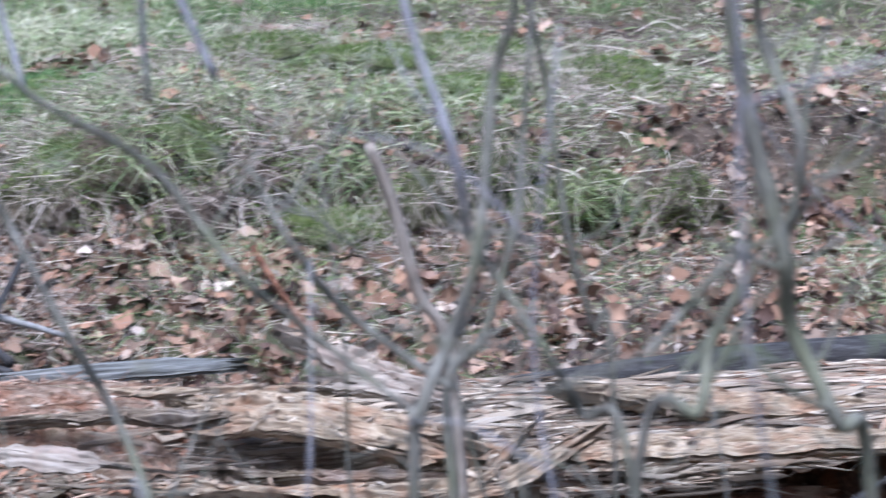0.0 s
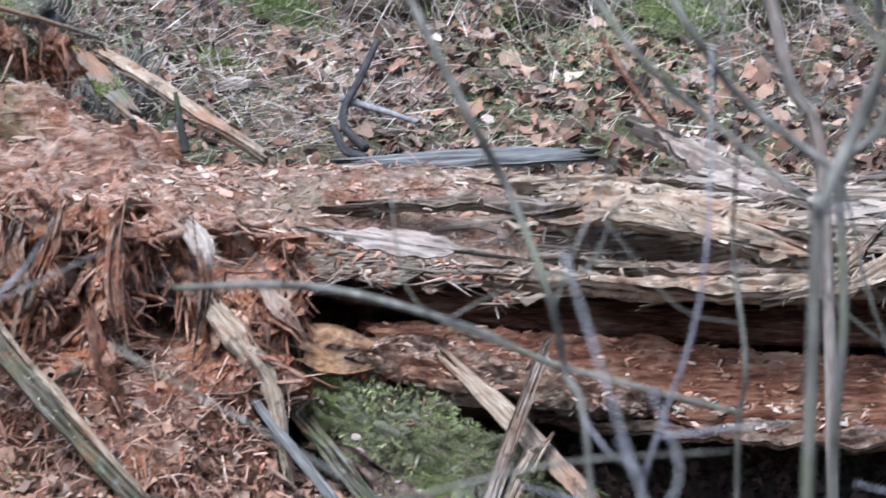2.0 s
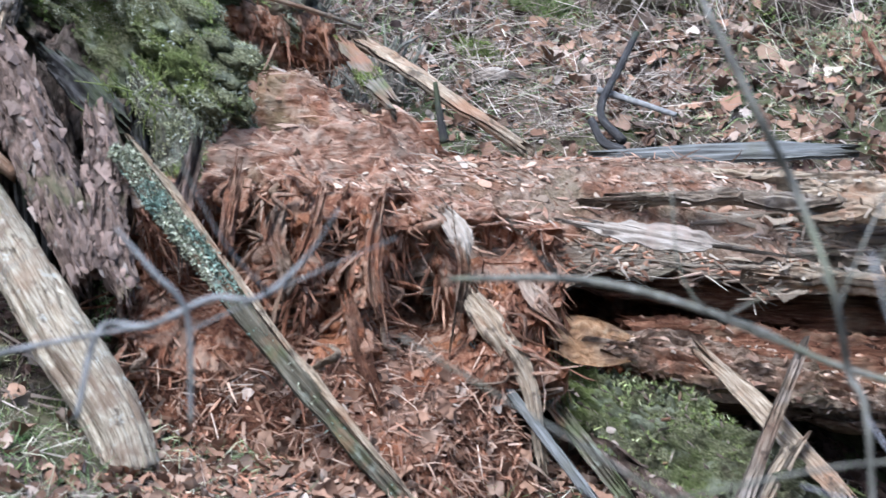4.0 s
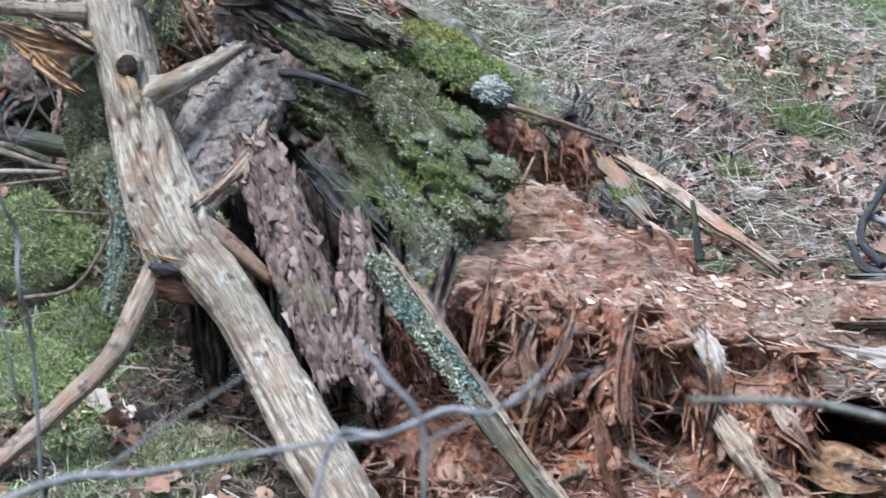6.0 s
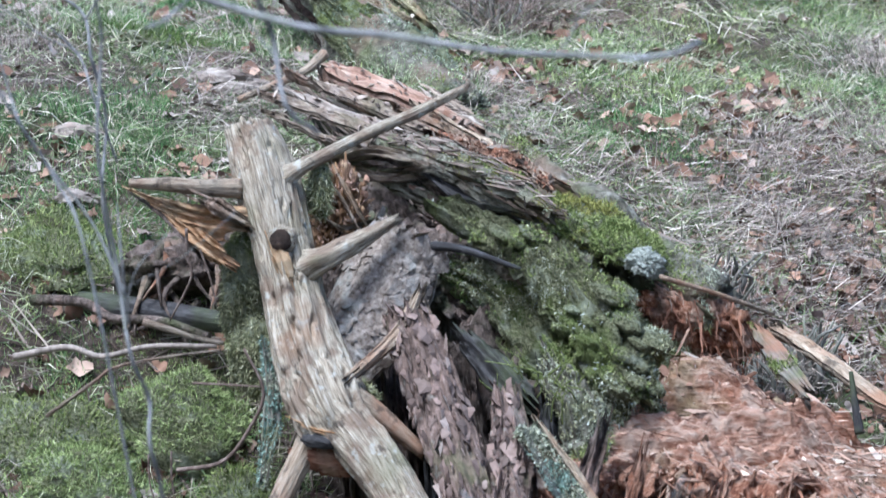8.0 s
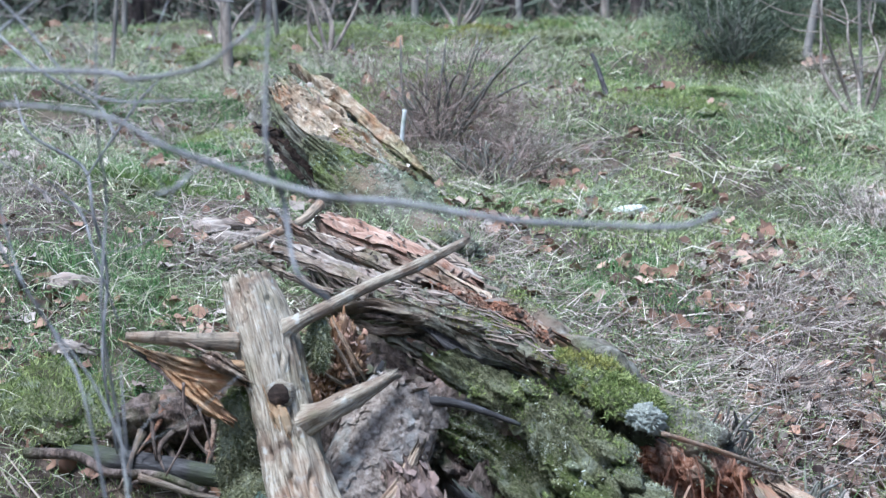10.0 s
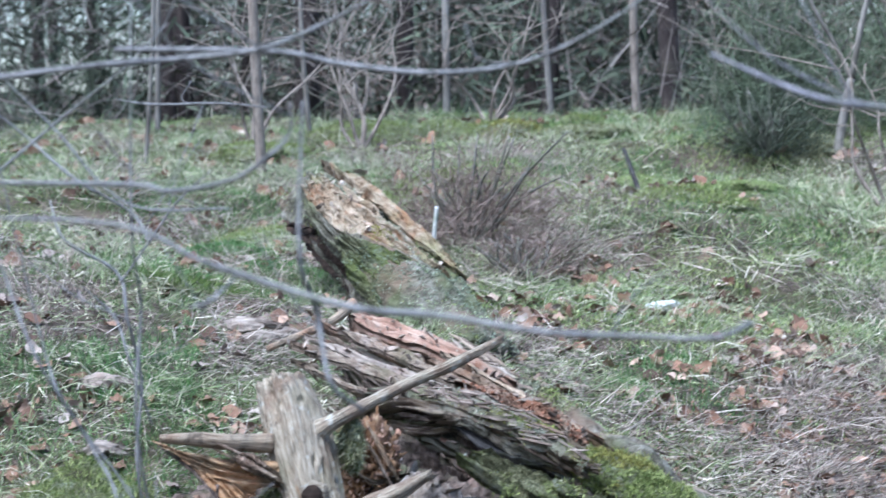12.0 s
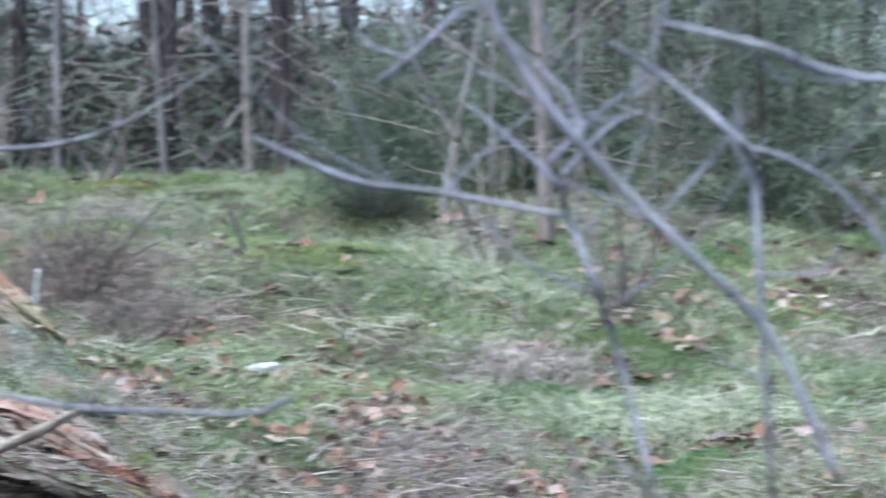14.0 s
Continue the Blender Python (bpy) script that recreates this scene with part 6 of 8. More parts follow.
bark_thing("leaning_stake", "short pale split stake beside the longer one", "stake", [(0.73, 6.12, -0.07), (0.67, 6.08, -0.16), (0.60, 6.0, -0.28)], [0.045, 0.05, 0.035], 0.03, (0.2, -1, 0.2), PALE_WOOD, 0.0, 0.012, 25.0, 6)
bark_thing("brown_plank", "ochre split plank slanting down from the log", "plank", [(0.52, 6.36, 0.11), (0.68, 6.22, -0.03), (0.86, 6.06, -0.2)], [0.03, 0.06, 0.05], 0.03, (0.1, -1, 0.4), PALE_WOOD, 0.05, 0.02, 27.0, 6)
bark_thing("dark_plank", "dark wet plank lying under the rotten log", "plank", [(-0.08, 6.33, 0.14), (0.05, 6.18, 0.0), (0.20, 5.98, -0.15)], [0.018, 0.026, 0.028], 0.025, (0.1, -1, 0.5), GREY_PLANK, 0.0, 0.01, 29.0, 6)
bark_thing("mossy_slab", "broad mossy slab of bark sloping to the ground before the log", "bark", [(0.12, 6.42, 0.035), (0.32, 6.30, -0.055), (0.54, 6.19, -0.13), (0.80, 6.08, -0.22)], [0.10, 0.21, 0.25, 0.16], 0.05, (0.1, -0.8, 0.9), MOSS_BASE, 0.08, 0.14, 31.0, 40, 0.16)
bark_thing("mossy_bark", "mossy bark fragment on the slope before the log", "bark", [(0.30, 6.20, -0.16), (0.46, 6.08, -0.23), (0.62, 5.98, -0.29)], [0.08, 0.17, 0.12], 0.05, (0.1, -0.8, 0.9), PLATED_BARK, 0.1, 0.10, 37.0, 24, 0.12)
bark_thing("mossy_edge", "narrow dark mossy bark edge lying before the log", "bark", [(0.06, 6.42, 0.03), (0.18, 6.27, -0.08), (0.33, 6.07, -0.24)], [0.03, 0.05, 0.04], 0.04, (-0.2, -1, 0.5), DARK_PLANK, 0.05, 0.05, 35.0, 18, 0.08)
moss_on("board_moss", "green moss and pale lichen on the board", [bpy.data.objects["mossy_slab"], bpy.data.objects["mossy_bark"]], 9000, lambda m, n: (n[:, 2] > 0.0) * np.clip(0.2 + 3.2 * fbm(m, 8.0, 2), 0.004, 1), (GREEN_MOSS, FEATHER_MOSS, MOSS, GREEN_MOSS), (0.008, 0.028), (0.002, 0.004), 0.03)
chips("wood_debris", [bpy.data.objects["mossy_slab"], bpy.data.objects["mossy_bark"]], 800, lambda m, n: (n[:, 2] > 0.1) * np.clip((m[:, 2] + 0.22) / 0.2, 0.1, 1), (0.012, 0.06), (0.2, 0.5), 0.12, BROWN_CHIP, (0.6, -0.4, -0.4), 0.5, 0.006, None, "tan splinters and crumbs on the mossy slab", "wood chips")
moss_on("plank_lichen", "blue-green lichen on the plank's upper end", [bpy.data.objects["lichened_plank"]], 7000, lambda m, n: (n[:, 1] < 0) * np.clip((m[:, 2] - 0.30) / 0.2, 0.01, 1), (BLUE_LICHEN, BLUE_LICHEN, PALE_MOSS), (0.006, 0.016), (0.004, 0.008), 0.008, None, "lichen")
bark_thing("bark_strip", "blue-green lichened bark strip hanging below the snag", "bark", [(-1.72, 6.47, 0.86), (-1.70, 6.42, 0.72), (-1.71, 6.36, 0.56)], [0.03, 0.05, 0.03], 0.02, (0.1, -1, 0.2), LICHEN_WOOD, 0.1, 0.03, 33.0)
moss_on("plank_moss", "yellow-green moss on the plank", [bpy.data.objects["mossy_plank"]], 900, lambda m, n: (n[:, 2] > 0.1) * np.clip(0.4 + 3 * fbm(m, 9.0, 2), 0, 1), (GREEN_MOSS, GOLD_MOSS), (0.006, 0.02), (0.002, 0.004), 0.012)
moss_on("strip_lichen", "blue-green lichen on the hanging bark strip", [bpy.data.objects["bark_strip"]], 1800, lambda m, n: n[:, 1] < 0.3, (BLUE_LICHEN, PALE_MOSS), (0.006, 0.018), (0.004, 0.008), 0.01, None, "lichen")
tagged(tube("dark_log", [(1.72, 7.34, 0.30), (2.2, 7.32, 0.31), (2.7, 7.3, 0.33), (3.4, 7.3, 0.34)], [0.04, 0.065, 0.08, 0.085], DARK_WOOD, None, "", 28, 50, 0.25, 3.0, 0.08, 8.0, 0.05, seed=4.0), "thin blackened log lying behind the big log", "log")


# ---- sticks and twigs on the ground ----
def stick(line, r0, r1, m=TWIG, label="thin grey dead stick lying on the litter", name="stick"):
    rr = np.linspace(r0, r1, max(2, len(line)))
    return tagged(tube(name, line, list(rr), m, None, "", 8, 18, 0.15, 2.0, 0.08, 20.0, seed=line[0][0]), label, "stick", "sticks on the bank")


stick([(0.27, 7.3, 0.55), (0.30, 7.22, 0.5), (0.36, 7.18, 0.48)], 0.012, 0.014, DARK_WOOD, "dark crooked stick beside the grey plank")
stick([(0.36, 7.22, 0.50), (0.30, 7.35, 0.565), (0.37, 7.55, 0.66), (0.43, 7.7, 0.74)], 0.014, 0.010, DARK_WOOD, "dark crooked stick beside the grey plank")
stick([(-0.165, 7.10, 0.53), (-0.18, 7.13, 0.62), (-0.19, 7.15, 0.70)], 0.015, 0.006, DARK_WOOD, "short dark upright stub on the log")
stick([(0.30, 7.5, 0.60), (0.42, 7.45, 0.57), (0.53, 7.4, 0.54)], 0.012, 0.008)
stick([(1.20, 8.1, 0.66), (1.25, 7.9, 0.56), (1.32, 7.6, 0.45)], 0.012, 0.01, RED_ROT, "red-brown dead stick on the bank")
stick([(-0.67, 6.62, 1.05), (-0.52, 6.75, 0.98), (-0.39, 6.9, 0.905)], 0.007, 0.006, PALE_WOOD, "pale dry twig lying across the log")
stick([(-2.6, 7.05, 0.92), (-2.42, 6.98, 0.925), (-2.3, 6.9, 0.89), (-2.12, 6.80, 0.90), (-1.95, 6.7, 0.87)], 0.017, 0.010, BARK, "grey branch lying beside the snag")
stick([(-2.55, 6.75, 0.80), (-2.38, 6.72, 0.835), (-2.25, 6.65, 0.82), (-2.1, 6.62, 0.855), (-1.9, 6.6, 0.86)], 0.011, 0.007, TAN_TWIG, "grey branch lying beside the snag")
stick([(-2.06, 8.6, 1.56), (-2.12, 8.5, 1.5), (-2.31, 8.35, 1.42)], 0.02, 0.012, PALE_WOOD, "pale barkless stick on the grass")
stick([(-1.64, 12.8, 2.07), (-1.6, 12.7, 2.0), (-1.53, 12.6, 1.82)], 0.010, 0.016, DARK_WOOD, "dark dead stub sticking out of the bank")
stick([(-2.145, 10.5, 1.85), (-2.16, 10.5, 1.73), (-2.18, 10.5, 1.45)], 0.009, 0.010, STONE, "short white upright stick in the heather")
stick([(-1.36, 6.72, 1.125), (-1.22, 6.70, 1.115), (-1.06, 6.70, 1.06)], 0.016, 0.006, DARK_WOOD, "dark broken branch lying across the mossy stump")
for k in range(16):
    a = np.array([rng.uniform(-1.12, -0.86), 6.60, rng.uniform(0.62, 0.84)])
    d = np.array([rng.normal() * 0.08, -0.05, rng.uniform(0.03, 0.14)])
    sprig = tagged(tube("green_sprig", [a, a + d * 0.5 + [0.015 * rng.normal(), 0, 0], a + d], [0.0025, 0.002, 0.001], GREEN_MOSS, None, "", 5, 10, 0.0), "thin green leafless sprig growing on the stump", "plant", "sprigs on the stump")
    e = a + d * 0.5
    for j in range(2):
        tube("twig", [e, e + [0.03 * rng.normal(), -0.01, 0.03 + 0.02 * rng.random()]], [0.0018, 0.0008], GREEN_MOSS, sprig, "", 4, 5)
for k, (cx, cy, L) in enumerate(((-2.50, 8.72, 0.10), (-2.42, 8.66, 0.07), (-2.36, 8.75, 0.08), (-2.75, 7.9, 0.07), (-2.62, 7.5, 0.06), (-0.02, 8.0, 0.06))):
    z = float(ground_z(cx, cy)) + 0.03
    tagged(slab("bark_scrap", [(cx - L, cy, z - 0.01), (cx, cy - 0.02, z + 0.015), (cx + L, cy, z)], [0.03, 0.06, 0.03], 0.008, (0.1, -0.6, 1), FLAKE, None, "", 20, 10, 0.3, 0.03, 0.08, seed=k * 3.1), "bleached scrap of bark lying on the bank", "bark", "bark scraps on the bank")
tagged(lump("stone", (-1.21, 10.5, float(ground_z(-1.21, 10.5)) + 0.02), (0.085, 0.04, 0.025), (0, -10, 0), STONE, None, "", 4, 0.2, 0.1, 2.0, 3.0), "flat pale stone on the mossy bank", "stone")


# ---- trees on the crest ----
def limb_points(base, height, lean, wob, seed):
    r = np.random.default_rng(seed)
    s = np.linspace(0, 1, 7)
    return [(base[0] + lean * height * k + wob * r.normal() * k, base[1] + wob * r.normal() * k, base[2] - 0.1 + (height + 0.1) * k) for k in s]


def bare_tree(name, label, x, y, r0, height, lean, m, seed, twigs=14, wob=0.05, low=1.0):
    """A trunk with side limbs, each with finer twigs."""
    r = np.random.default_rng(seed)
    top = thing(name, label, "tree", "trees on the crest")
    base = (x, y, float(ground_z(x, y)))
    line = limb_points(base, height, lean, wob, seed)
    r0 = r0 * (0.56 if m == BIRCH else 0.68)
    wob = wob * 2.8
    tube("trunk", line, list(np.linspace(r0 * 1.25, r0 * 0.45, 7)), m, top, "", 14, 40, 0.12, 2.0, 0.05, 6.0, seed=seed)
    pts = spline(line, 60)
    for k in range(twigs):
        h = r.uniform(low, height * 0.98)
        i = int(np.clip(h / height, 0, 1) * 60)
        a, L = r.uniform(0, 2 * math.pi), r.uniform(0.4, 1.3) * min(1.0, height / 5)
        d = np.array([math.cos(a), math.sin(a), r.uniform(-0.1, 0.9)])
        p0 = pts[i]
        path = [p0, p0 + d * L * 0.4 + r.normal(size=3) * 0.04, p0 + d * L * 0.75 + r.normal(size=3) * 0.08, p0 + d * L + np.array([0, 0, 0.1]) + r.normal(size=3) * 0.1]
        tube("branch", path, [r0 * 0.3, r0 * 0.22, r0 * 0.15, 0.003], m, top, "", 6, 10, 0, 2.0, 0.0, seed=seed)
    return top


bare_tree("birch", "slender pale-barked young tree on the crest", -3.2, 16, 0.035, 6, 0.015, BIRCH, 1, 12, 0.05)
bare_tree("sapling", "slim tan-barked young tree on the crest", -2.09, 17, 0.034, 6, 0.0, TAN_TWIG, 2, 10, 0.03)
bare_tree("pine", "dark straight pine trunk behind the crest", -2.17, 20, 0.10, 9, -0.03, PINE_BARK, 3, 12, 0.05, 1.5)
bare_tree("pine", "dark straight pine trunk behind the crest", -1.85, 22, 0.085, 9, -0.01, PINE_BARK, 4, 12, 0.05, 1.5)
bare_tree("sapling", "brown young tree at the crest's edge", -3.61, 13, 0.035, 6, -0.02, TAN_TWIG, 5, 16, 0.06, 0.6)
bare_tree("birch", "slender pale-barked young tree on the crest", -3.85, 15, 0.022, 5, -0.02, BIRCH, 6, 12, 0.06)
forked = thing("sapling", "forked pale sapling beside the evergreen bush", "tree", "trees on the crest")
tube("trunk", [(-0.63, 14.0, 1.85), (-0.61, 14.0, 2.05), (-0.57, 14.0, 2.25), (-0.53, 14.0, 2.42)], [0.028, 0.025, 0.023, 0.022], BIRCH, forked, "", 12, 20, 0.1, 2.0, 0.05, 8.0)
tube("limb", [(-0.53, 14.0, 2.42), (-0.62, 14.02, 2.62), (-0.75, 14.0, 2.88), (-0.84, 14.0, 3.3), (-0.86, 14.0, 4.2)], [0.014, 0.012, 0.011, 0.009, 0.005], BIRCH, forked, "", 10, 24, 0.1, 2.0, 0.05, 8.0)
tube("limb", [(-0.53, 14.0, 2.42), (-0.47, 13.98, 2.7), (-0.38, 14.0, 3.08), (-0.30, 14.0, 3.6), (-0.27, 14.0, 4.4)], [0.018, 0.016, 0.014, 0.011, 0.006], BIRCH, forked, "", 10, 24, 0.1, 2.0, 0.05, 8.0)
bare_tree("sapling", "upright tan-brown young trunk beside the evergreen bush", -0.03, 13.6, 0.052, 6, 0.0, TAN_TWIG, 8, 12, 0.04, 0.8)
bare_tree("sapling", "thin pale sapling beside the evergreen bush", 0.13, 13.4, 0.016, 5, 0.03, BIRCH, 28, 10, 0.05, 0.8)
bare_tree("sapling", "thin pale sapling beside the evergreen bush", -0.3, 13.4, 0.016, 5, 0.01, BIRCH, 9, 12, 0.06, 0.8)
bare_tree("birch", "slender pale-barked young tree on the crest", -5.0, 15.5, 0.026, 6, 0.05, BIRCH, 10, 14, 0.08)
bare_tree("birch", "slender pale-barked young tree on the crest", -4.6, 14.0, 0.02, 5, 0.08, BIRCH, 11, 14, 0.08)
bare_tree("sapling", "slim young tree on the crest", -2.9, 18.5, 0.03, 6, -0.04, PINE_BARK, 12, 14, 0.08)
bare_tree("birch", "slender pale-barked young tree on the crest", -2.75, 17.5, 0.03, 6, -0.06, BIRCH, 13, 14, 0.1)
bare_tree("sapling", "slim young tree on the crest", 0.6, 15.0, 0.03, 6, 0.04, BIRCH, 14, 14, 0.08)
bare_tree("sapling", "slim young tree on the crest", 1.2, 14.0, 0.025, 6, -0.04, PINE_BARK, 15, 14, 0.08)


def far_wood():
    """The wood behind the crest, and an unseen ring added all round the clearing: dim trunks, evergreen sprays and a
    tangle of twigs.
    """
    r = np.random.default_rng(5)
    forms = []
    for k in range(6):
        h = 11 + 0.6 * k
        line = [(0.25 * r.normal() * s, 0.25 * r.normal() * s, h * s - 0.25) for s in (0, 0.2, 0.45, 0.7, 1.0)]
        ob = tube("trunk", line, [0.105, 0.09, 0.075, 0.055, 0.02], PINE_BARK, None, "", 9, 14, 0.1, 2.0, 0.06, 5.0, seed=k)
        trunk = ob.data
        bpy.data.objects.remove(ob)
        mid = spline(line, 40)
        roots_ = mid[r.integers(2, 30, 60)]
        limbs = blades("limb", roots_, r.normal(size=(60, 3)) * [1, 1, 0.25], r.uniform(0.4, 1.5, 60), r.uniform(0.012, 0.03, 60), PINE_BARK, 0.4, "", long=True)
        up = mid[r.integers(26, 40, 240)] + r.normal(size=(240, 3)) * [0.9, 0.9, 0.4]
        crown = blades("crown", up, r.normal(size=(240, 3)), r.uniform(0.3, 0.8, 240), r.uniform(0.05, 0.14, 240), NEEDLES, 0.4, "")
        forms.append((trunk, limbs.data, crown.data))
        bpy.data.objects.remove(limbs), bpy.data.objects.remove(crown)
    for k in range(170):
        if k < 125:
            y = 21 + 34 * r.random() ** 1.3
            x = r.uniform(-0.62, 0.42) * y
        else:
            # the remaining pines stand out of view in the added ring
            a = r.uniform(0.8, 2 * math.pi - 0.8) + math.pi / 2
            d = r.uniform(14, 26)
            x, y = d * math.cos(a), d * math.sin(a)
        pine = thing("pine", "dim dark pine with dead side limbs in the wood behind", "tree", "pines of the wood behind")
        pine.location, pine.rotation_euler = (x, y, float(ground_z(x, y))), (r.normal() * 0.035, r.normal() * 0.035, r.uniform(0, 6.28))
        s = r.uniform(0.4, 1.15)
        pine.scale = (s, s, r.uniform(0.9, 1.2))
        for name, me in zip(("trunk", "limb", "crown"), forms[k % 6]):
            ob = piece({"limb": "dead_limb", "crown": "needles"}.get(name, name), me, pine)
            if name != "trunk":
                tagged(ob, kind="stuff")
    n = 165000
    y = r.uniform(20, 60, n)
    x = r.uniform(-0.6, 0.38, n) * y
    z = ground_z(x, y) + r.uniform(0.0, 1.0, n) ** 0.8 * (0.5 + y * np.where(x > -0.05 * y, 0.10, np.where(x > -0.2 * y, 0.045, 0.11)))
    b = np.stack([x, y, z], 1)
    b = b[(fbm(b, 0.45, 3) > -0.09 - 0.05 * (b[:, 0] < -0.2 * b[:, 1]))]
    blades("far_foliage", b, rng.normal(size=b.shape) + np.array([0, 0, -0.2]), rng.uniform(0.10, 0.35, len(b)), rng.uniform(0.015, 0.045, len(b)), NEEDLES, 0.4, label="dark evergreen undergrowth of the wood behind", category="trees")
    n = 16000
    y = r.uniform(16.5, 50, n)
    x = r.uniform(-0.58, 0.36, n) * y
    z = ground_z(x, y) + r.uniform(0, 0.16, n) * y * np.where(x > -0.14 * y, 0.55, 0.9)
    blades("far_twigs", np.stack([x, y, z], 1), rng.normal(size=(n, 3)) * [0.8, 0.5, 0.6] + [0, 0, 0.7], rng.uniform(0.3, 1.3, n), rng.uniform(0.005, 0.016, n) * (0.5 + y / 40), DRY_SCRUB, 0.5, label="tangle of bare twigs in the wood behind", category="trees")
    n = 14000
    y = r.uniform(26, 60, n)
    x = r.uniform(-0.3, 0.1, n) * y
    z = ground_z(x, y) + r.uniform(0, 0.075, n) * y
    blades("far_scrub", np.stack([x, y, z], 1), rng.normal(size=(n, 3)) + [0, 0, 0.3], rng.uniform(0.15, 0.5, n), rng.uniform(0.02, 0.06, n), HEATHER, 0.5, label="pinkish-brown dry leaves hanging in the wood behind", category="trees")
    # big cards out of view, added to block low sky light
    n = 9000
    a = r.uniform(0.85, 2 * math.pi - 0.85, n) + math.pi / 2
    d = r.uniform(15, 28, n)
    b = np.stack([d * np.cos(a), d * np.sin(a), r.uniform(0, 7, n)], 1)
    blades("wood_around", b, rng.normal(size=b.shape), rng.uniform(0.8, 2.0, n), rng.uniform(0.4, 0.9, n), NEEDLES, 0.4, label="unseen evergreen ring added all round to block low sky light", category="trees")


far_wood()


def bush(name, label, centre, radii, n, m, seed, length=(0.08, 0.22), width=(0.004, 0.01)):
    r = np.random.default_rng(seed)
    top = thing(name, label, "bush")
    c = np.array([centre[0], centre[1], float(ground_z(centre[0], centre[1]))])
    tips = r.normal(size=(26, 3)) * [0.45, 0.4, 0.3] + [0, 0, 0.75]
    for t in tips[:26]:
        e = c + np.clip(t, -1, 1.1) * radii
        tube("stem", [c + (e - c) * 0.02 - [0, 0, 0.05], c + (e - c) * 0.5 + r.normal(size=3) * 0.03, e], [0.012, 0.008, 0.003], STEM, top, "", 6, 8)
    d = r.normal(size=(n, 3))
    d = unit(d) * (r.random(n) ** 0.45)[:, None]
    d[:, 2] = np.abs(d[:, 2])
    b = c + d * radii * (1 + 0.7 * fbm(d * 2 + seed, 1.6, 3))[:, None]
    blades("foliage", b, d * [0.6, 0.6, 0.4] + r.normal(size=(n, 3)) * 0.7 + [0, 0, 0.5], r.uniform(*length, n), r.uniform(*width, n), m, 0.35, "stuff", parent=top)
    return top


bush("evergreen_bush", "grey-green feathery evergreen bush on the bank", (-1.0, 14.7), np.array([0.50, 0.40, 0.95]), 5200, BROOM, 1, (0.08, 0.26), (0.003, 0.006))
bush("evergreen_bush", "grey-green feathery evergreen bush on the bank", (-0.1, 15.4), np.array([0.8, 0.5, 1.25]), 7000, BROOM, 2, (0.08, 0.28), (0.003, 0.007))
bush("evergreen_bush", "grey-green feathery evergreen bush on the bank", (1.2, 14.2), np.array([0.9, 0.7, 1.7]), 8000, BROOM, 3, (0.08, 0.3), (0.003, 0.007))
bush("evergreen_bush", "grey-green feathery evergreen bush on the bank", (2.6, 13.6), np.array([1.0, 0.7, 1.7]), 8000, BROOM, 8, (0.08, 0.3), (0.003, 0.007))
bush("evergreen_bush", "low dark feathery evergreen bush at the crest", (-1.0, 13.9), np.array([0.34, 0.25, 0.36]), 2600, NEEDLES, 21, (0.05, 0.18), (0.002, 0.005))
bush("heather", "dry brown heather bush beside the leaning log", (-2.15, 11.2), np.array([0.50, 0.32, 0.46]), 5200, HEATHER, 4, (0.05, 0.14), (0.002, 0.004))
bush("heather", "dry brown heather bush beside the leaning log", (-1.85, 10.8), np.array([0.32, 0.25, 0.18]), 1500, HEATHER, 5, (0.05, 0.12), (0.002, 0.004))
for cx, cy, s in ((-0.86, 7.45, 0.13), (-0.66, 7.42, 0.10), (-0.48, 7.5, 0.13), (-1.02, 7.7, 0.12), (-0.35, 7.7, 0.14), (-0.62, 7.95, 0.15)):
    bush("heath_tuft", "wiry grey-green heath tuft beside the mossy log", (cx, cy), np.array([s, s, s * 1.3]), 420, MOSS if s < 0.125 else STRAW, int(cx * 90) + 300, (0.03, 0.10), (0.002, 0.0035))
bush("heather", "dry grey-brown heather beside the mossy log", (-0.75, 7.75), np.array([0.32, 0.3, 0.2]), 1600, HEATHER, 6, (0.03, 0.09), (0.002, 0.004))

def twiggy_shrub(cx, cy, height, seed):
    """A bare shrub of a few crooked stems that fork into thin twigs."""
    r = np.random.default_rng(seed)
    top = thing("twiggy_shrub", "bare crooked brown shrub on the crest", "shrub", "shrubs on the crest")
    c = np.array([cx, cy, float(ground_z(cx, cy)) - 0.05])
    for _ in range(5):
        d = np.array([r.normal() * 0.35, r.normal() * 0.3, 1.0]) * height * r.uniform(0.6, 1.0)
        pts = [c + d * s + r.normal(size=3) * [0.05, 0.05, 0.02] * (s > 0) for s in (0, 0.25, 0.5, 0.75, 1.0)]
        tube("stem", pts, [0.014, 0.010, 0.007, 0.004, 0.002], TAN_TWIG, top, "", 6, 16, 0, 2.0, 0.05)
        seen = spline(pts, 16)
        for _ in range(5):
            p0, d2 = seen[int(r.integers(4, 16))], np.array([r.normal(), r.normal() * 0.6, r.uniform(0.1, 0.9)]) * height * r.uniform(0.15, 0.4)
            tube("twig", [p0, p0 + d2 * 0.5 + r.normal(size=3) * 0.02, p0 + d2], [0.004, 0.003, 0.0015], TAN_TWIG, top, "", 5, 8)


for cx, cy, s, sd in ((-3.35, 14.2, 1.0, 31), (-2.85, 15.6, 1.2, 32), (-4.1, 14.6, 1.4, 33), (-1.45, 16.4, 1.3, 34), (-0.3, 12.9, 1.1, 35), (0.35, 12.4, 1.5, 36), (-3.7, 15.5, 1.6, 37)):
    twiggy_shrub(cx, cy, s, sd)

# ---- near shrub stems standing before the log ----
right_shrub = thing("bare_shrub", "leafless grey-green shrub with many thin stems", "shrub")
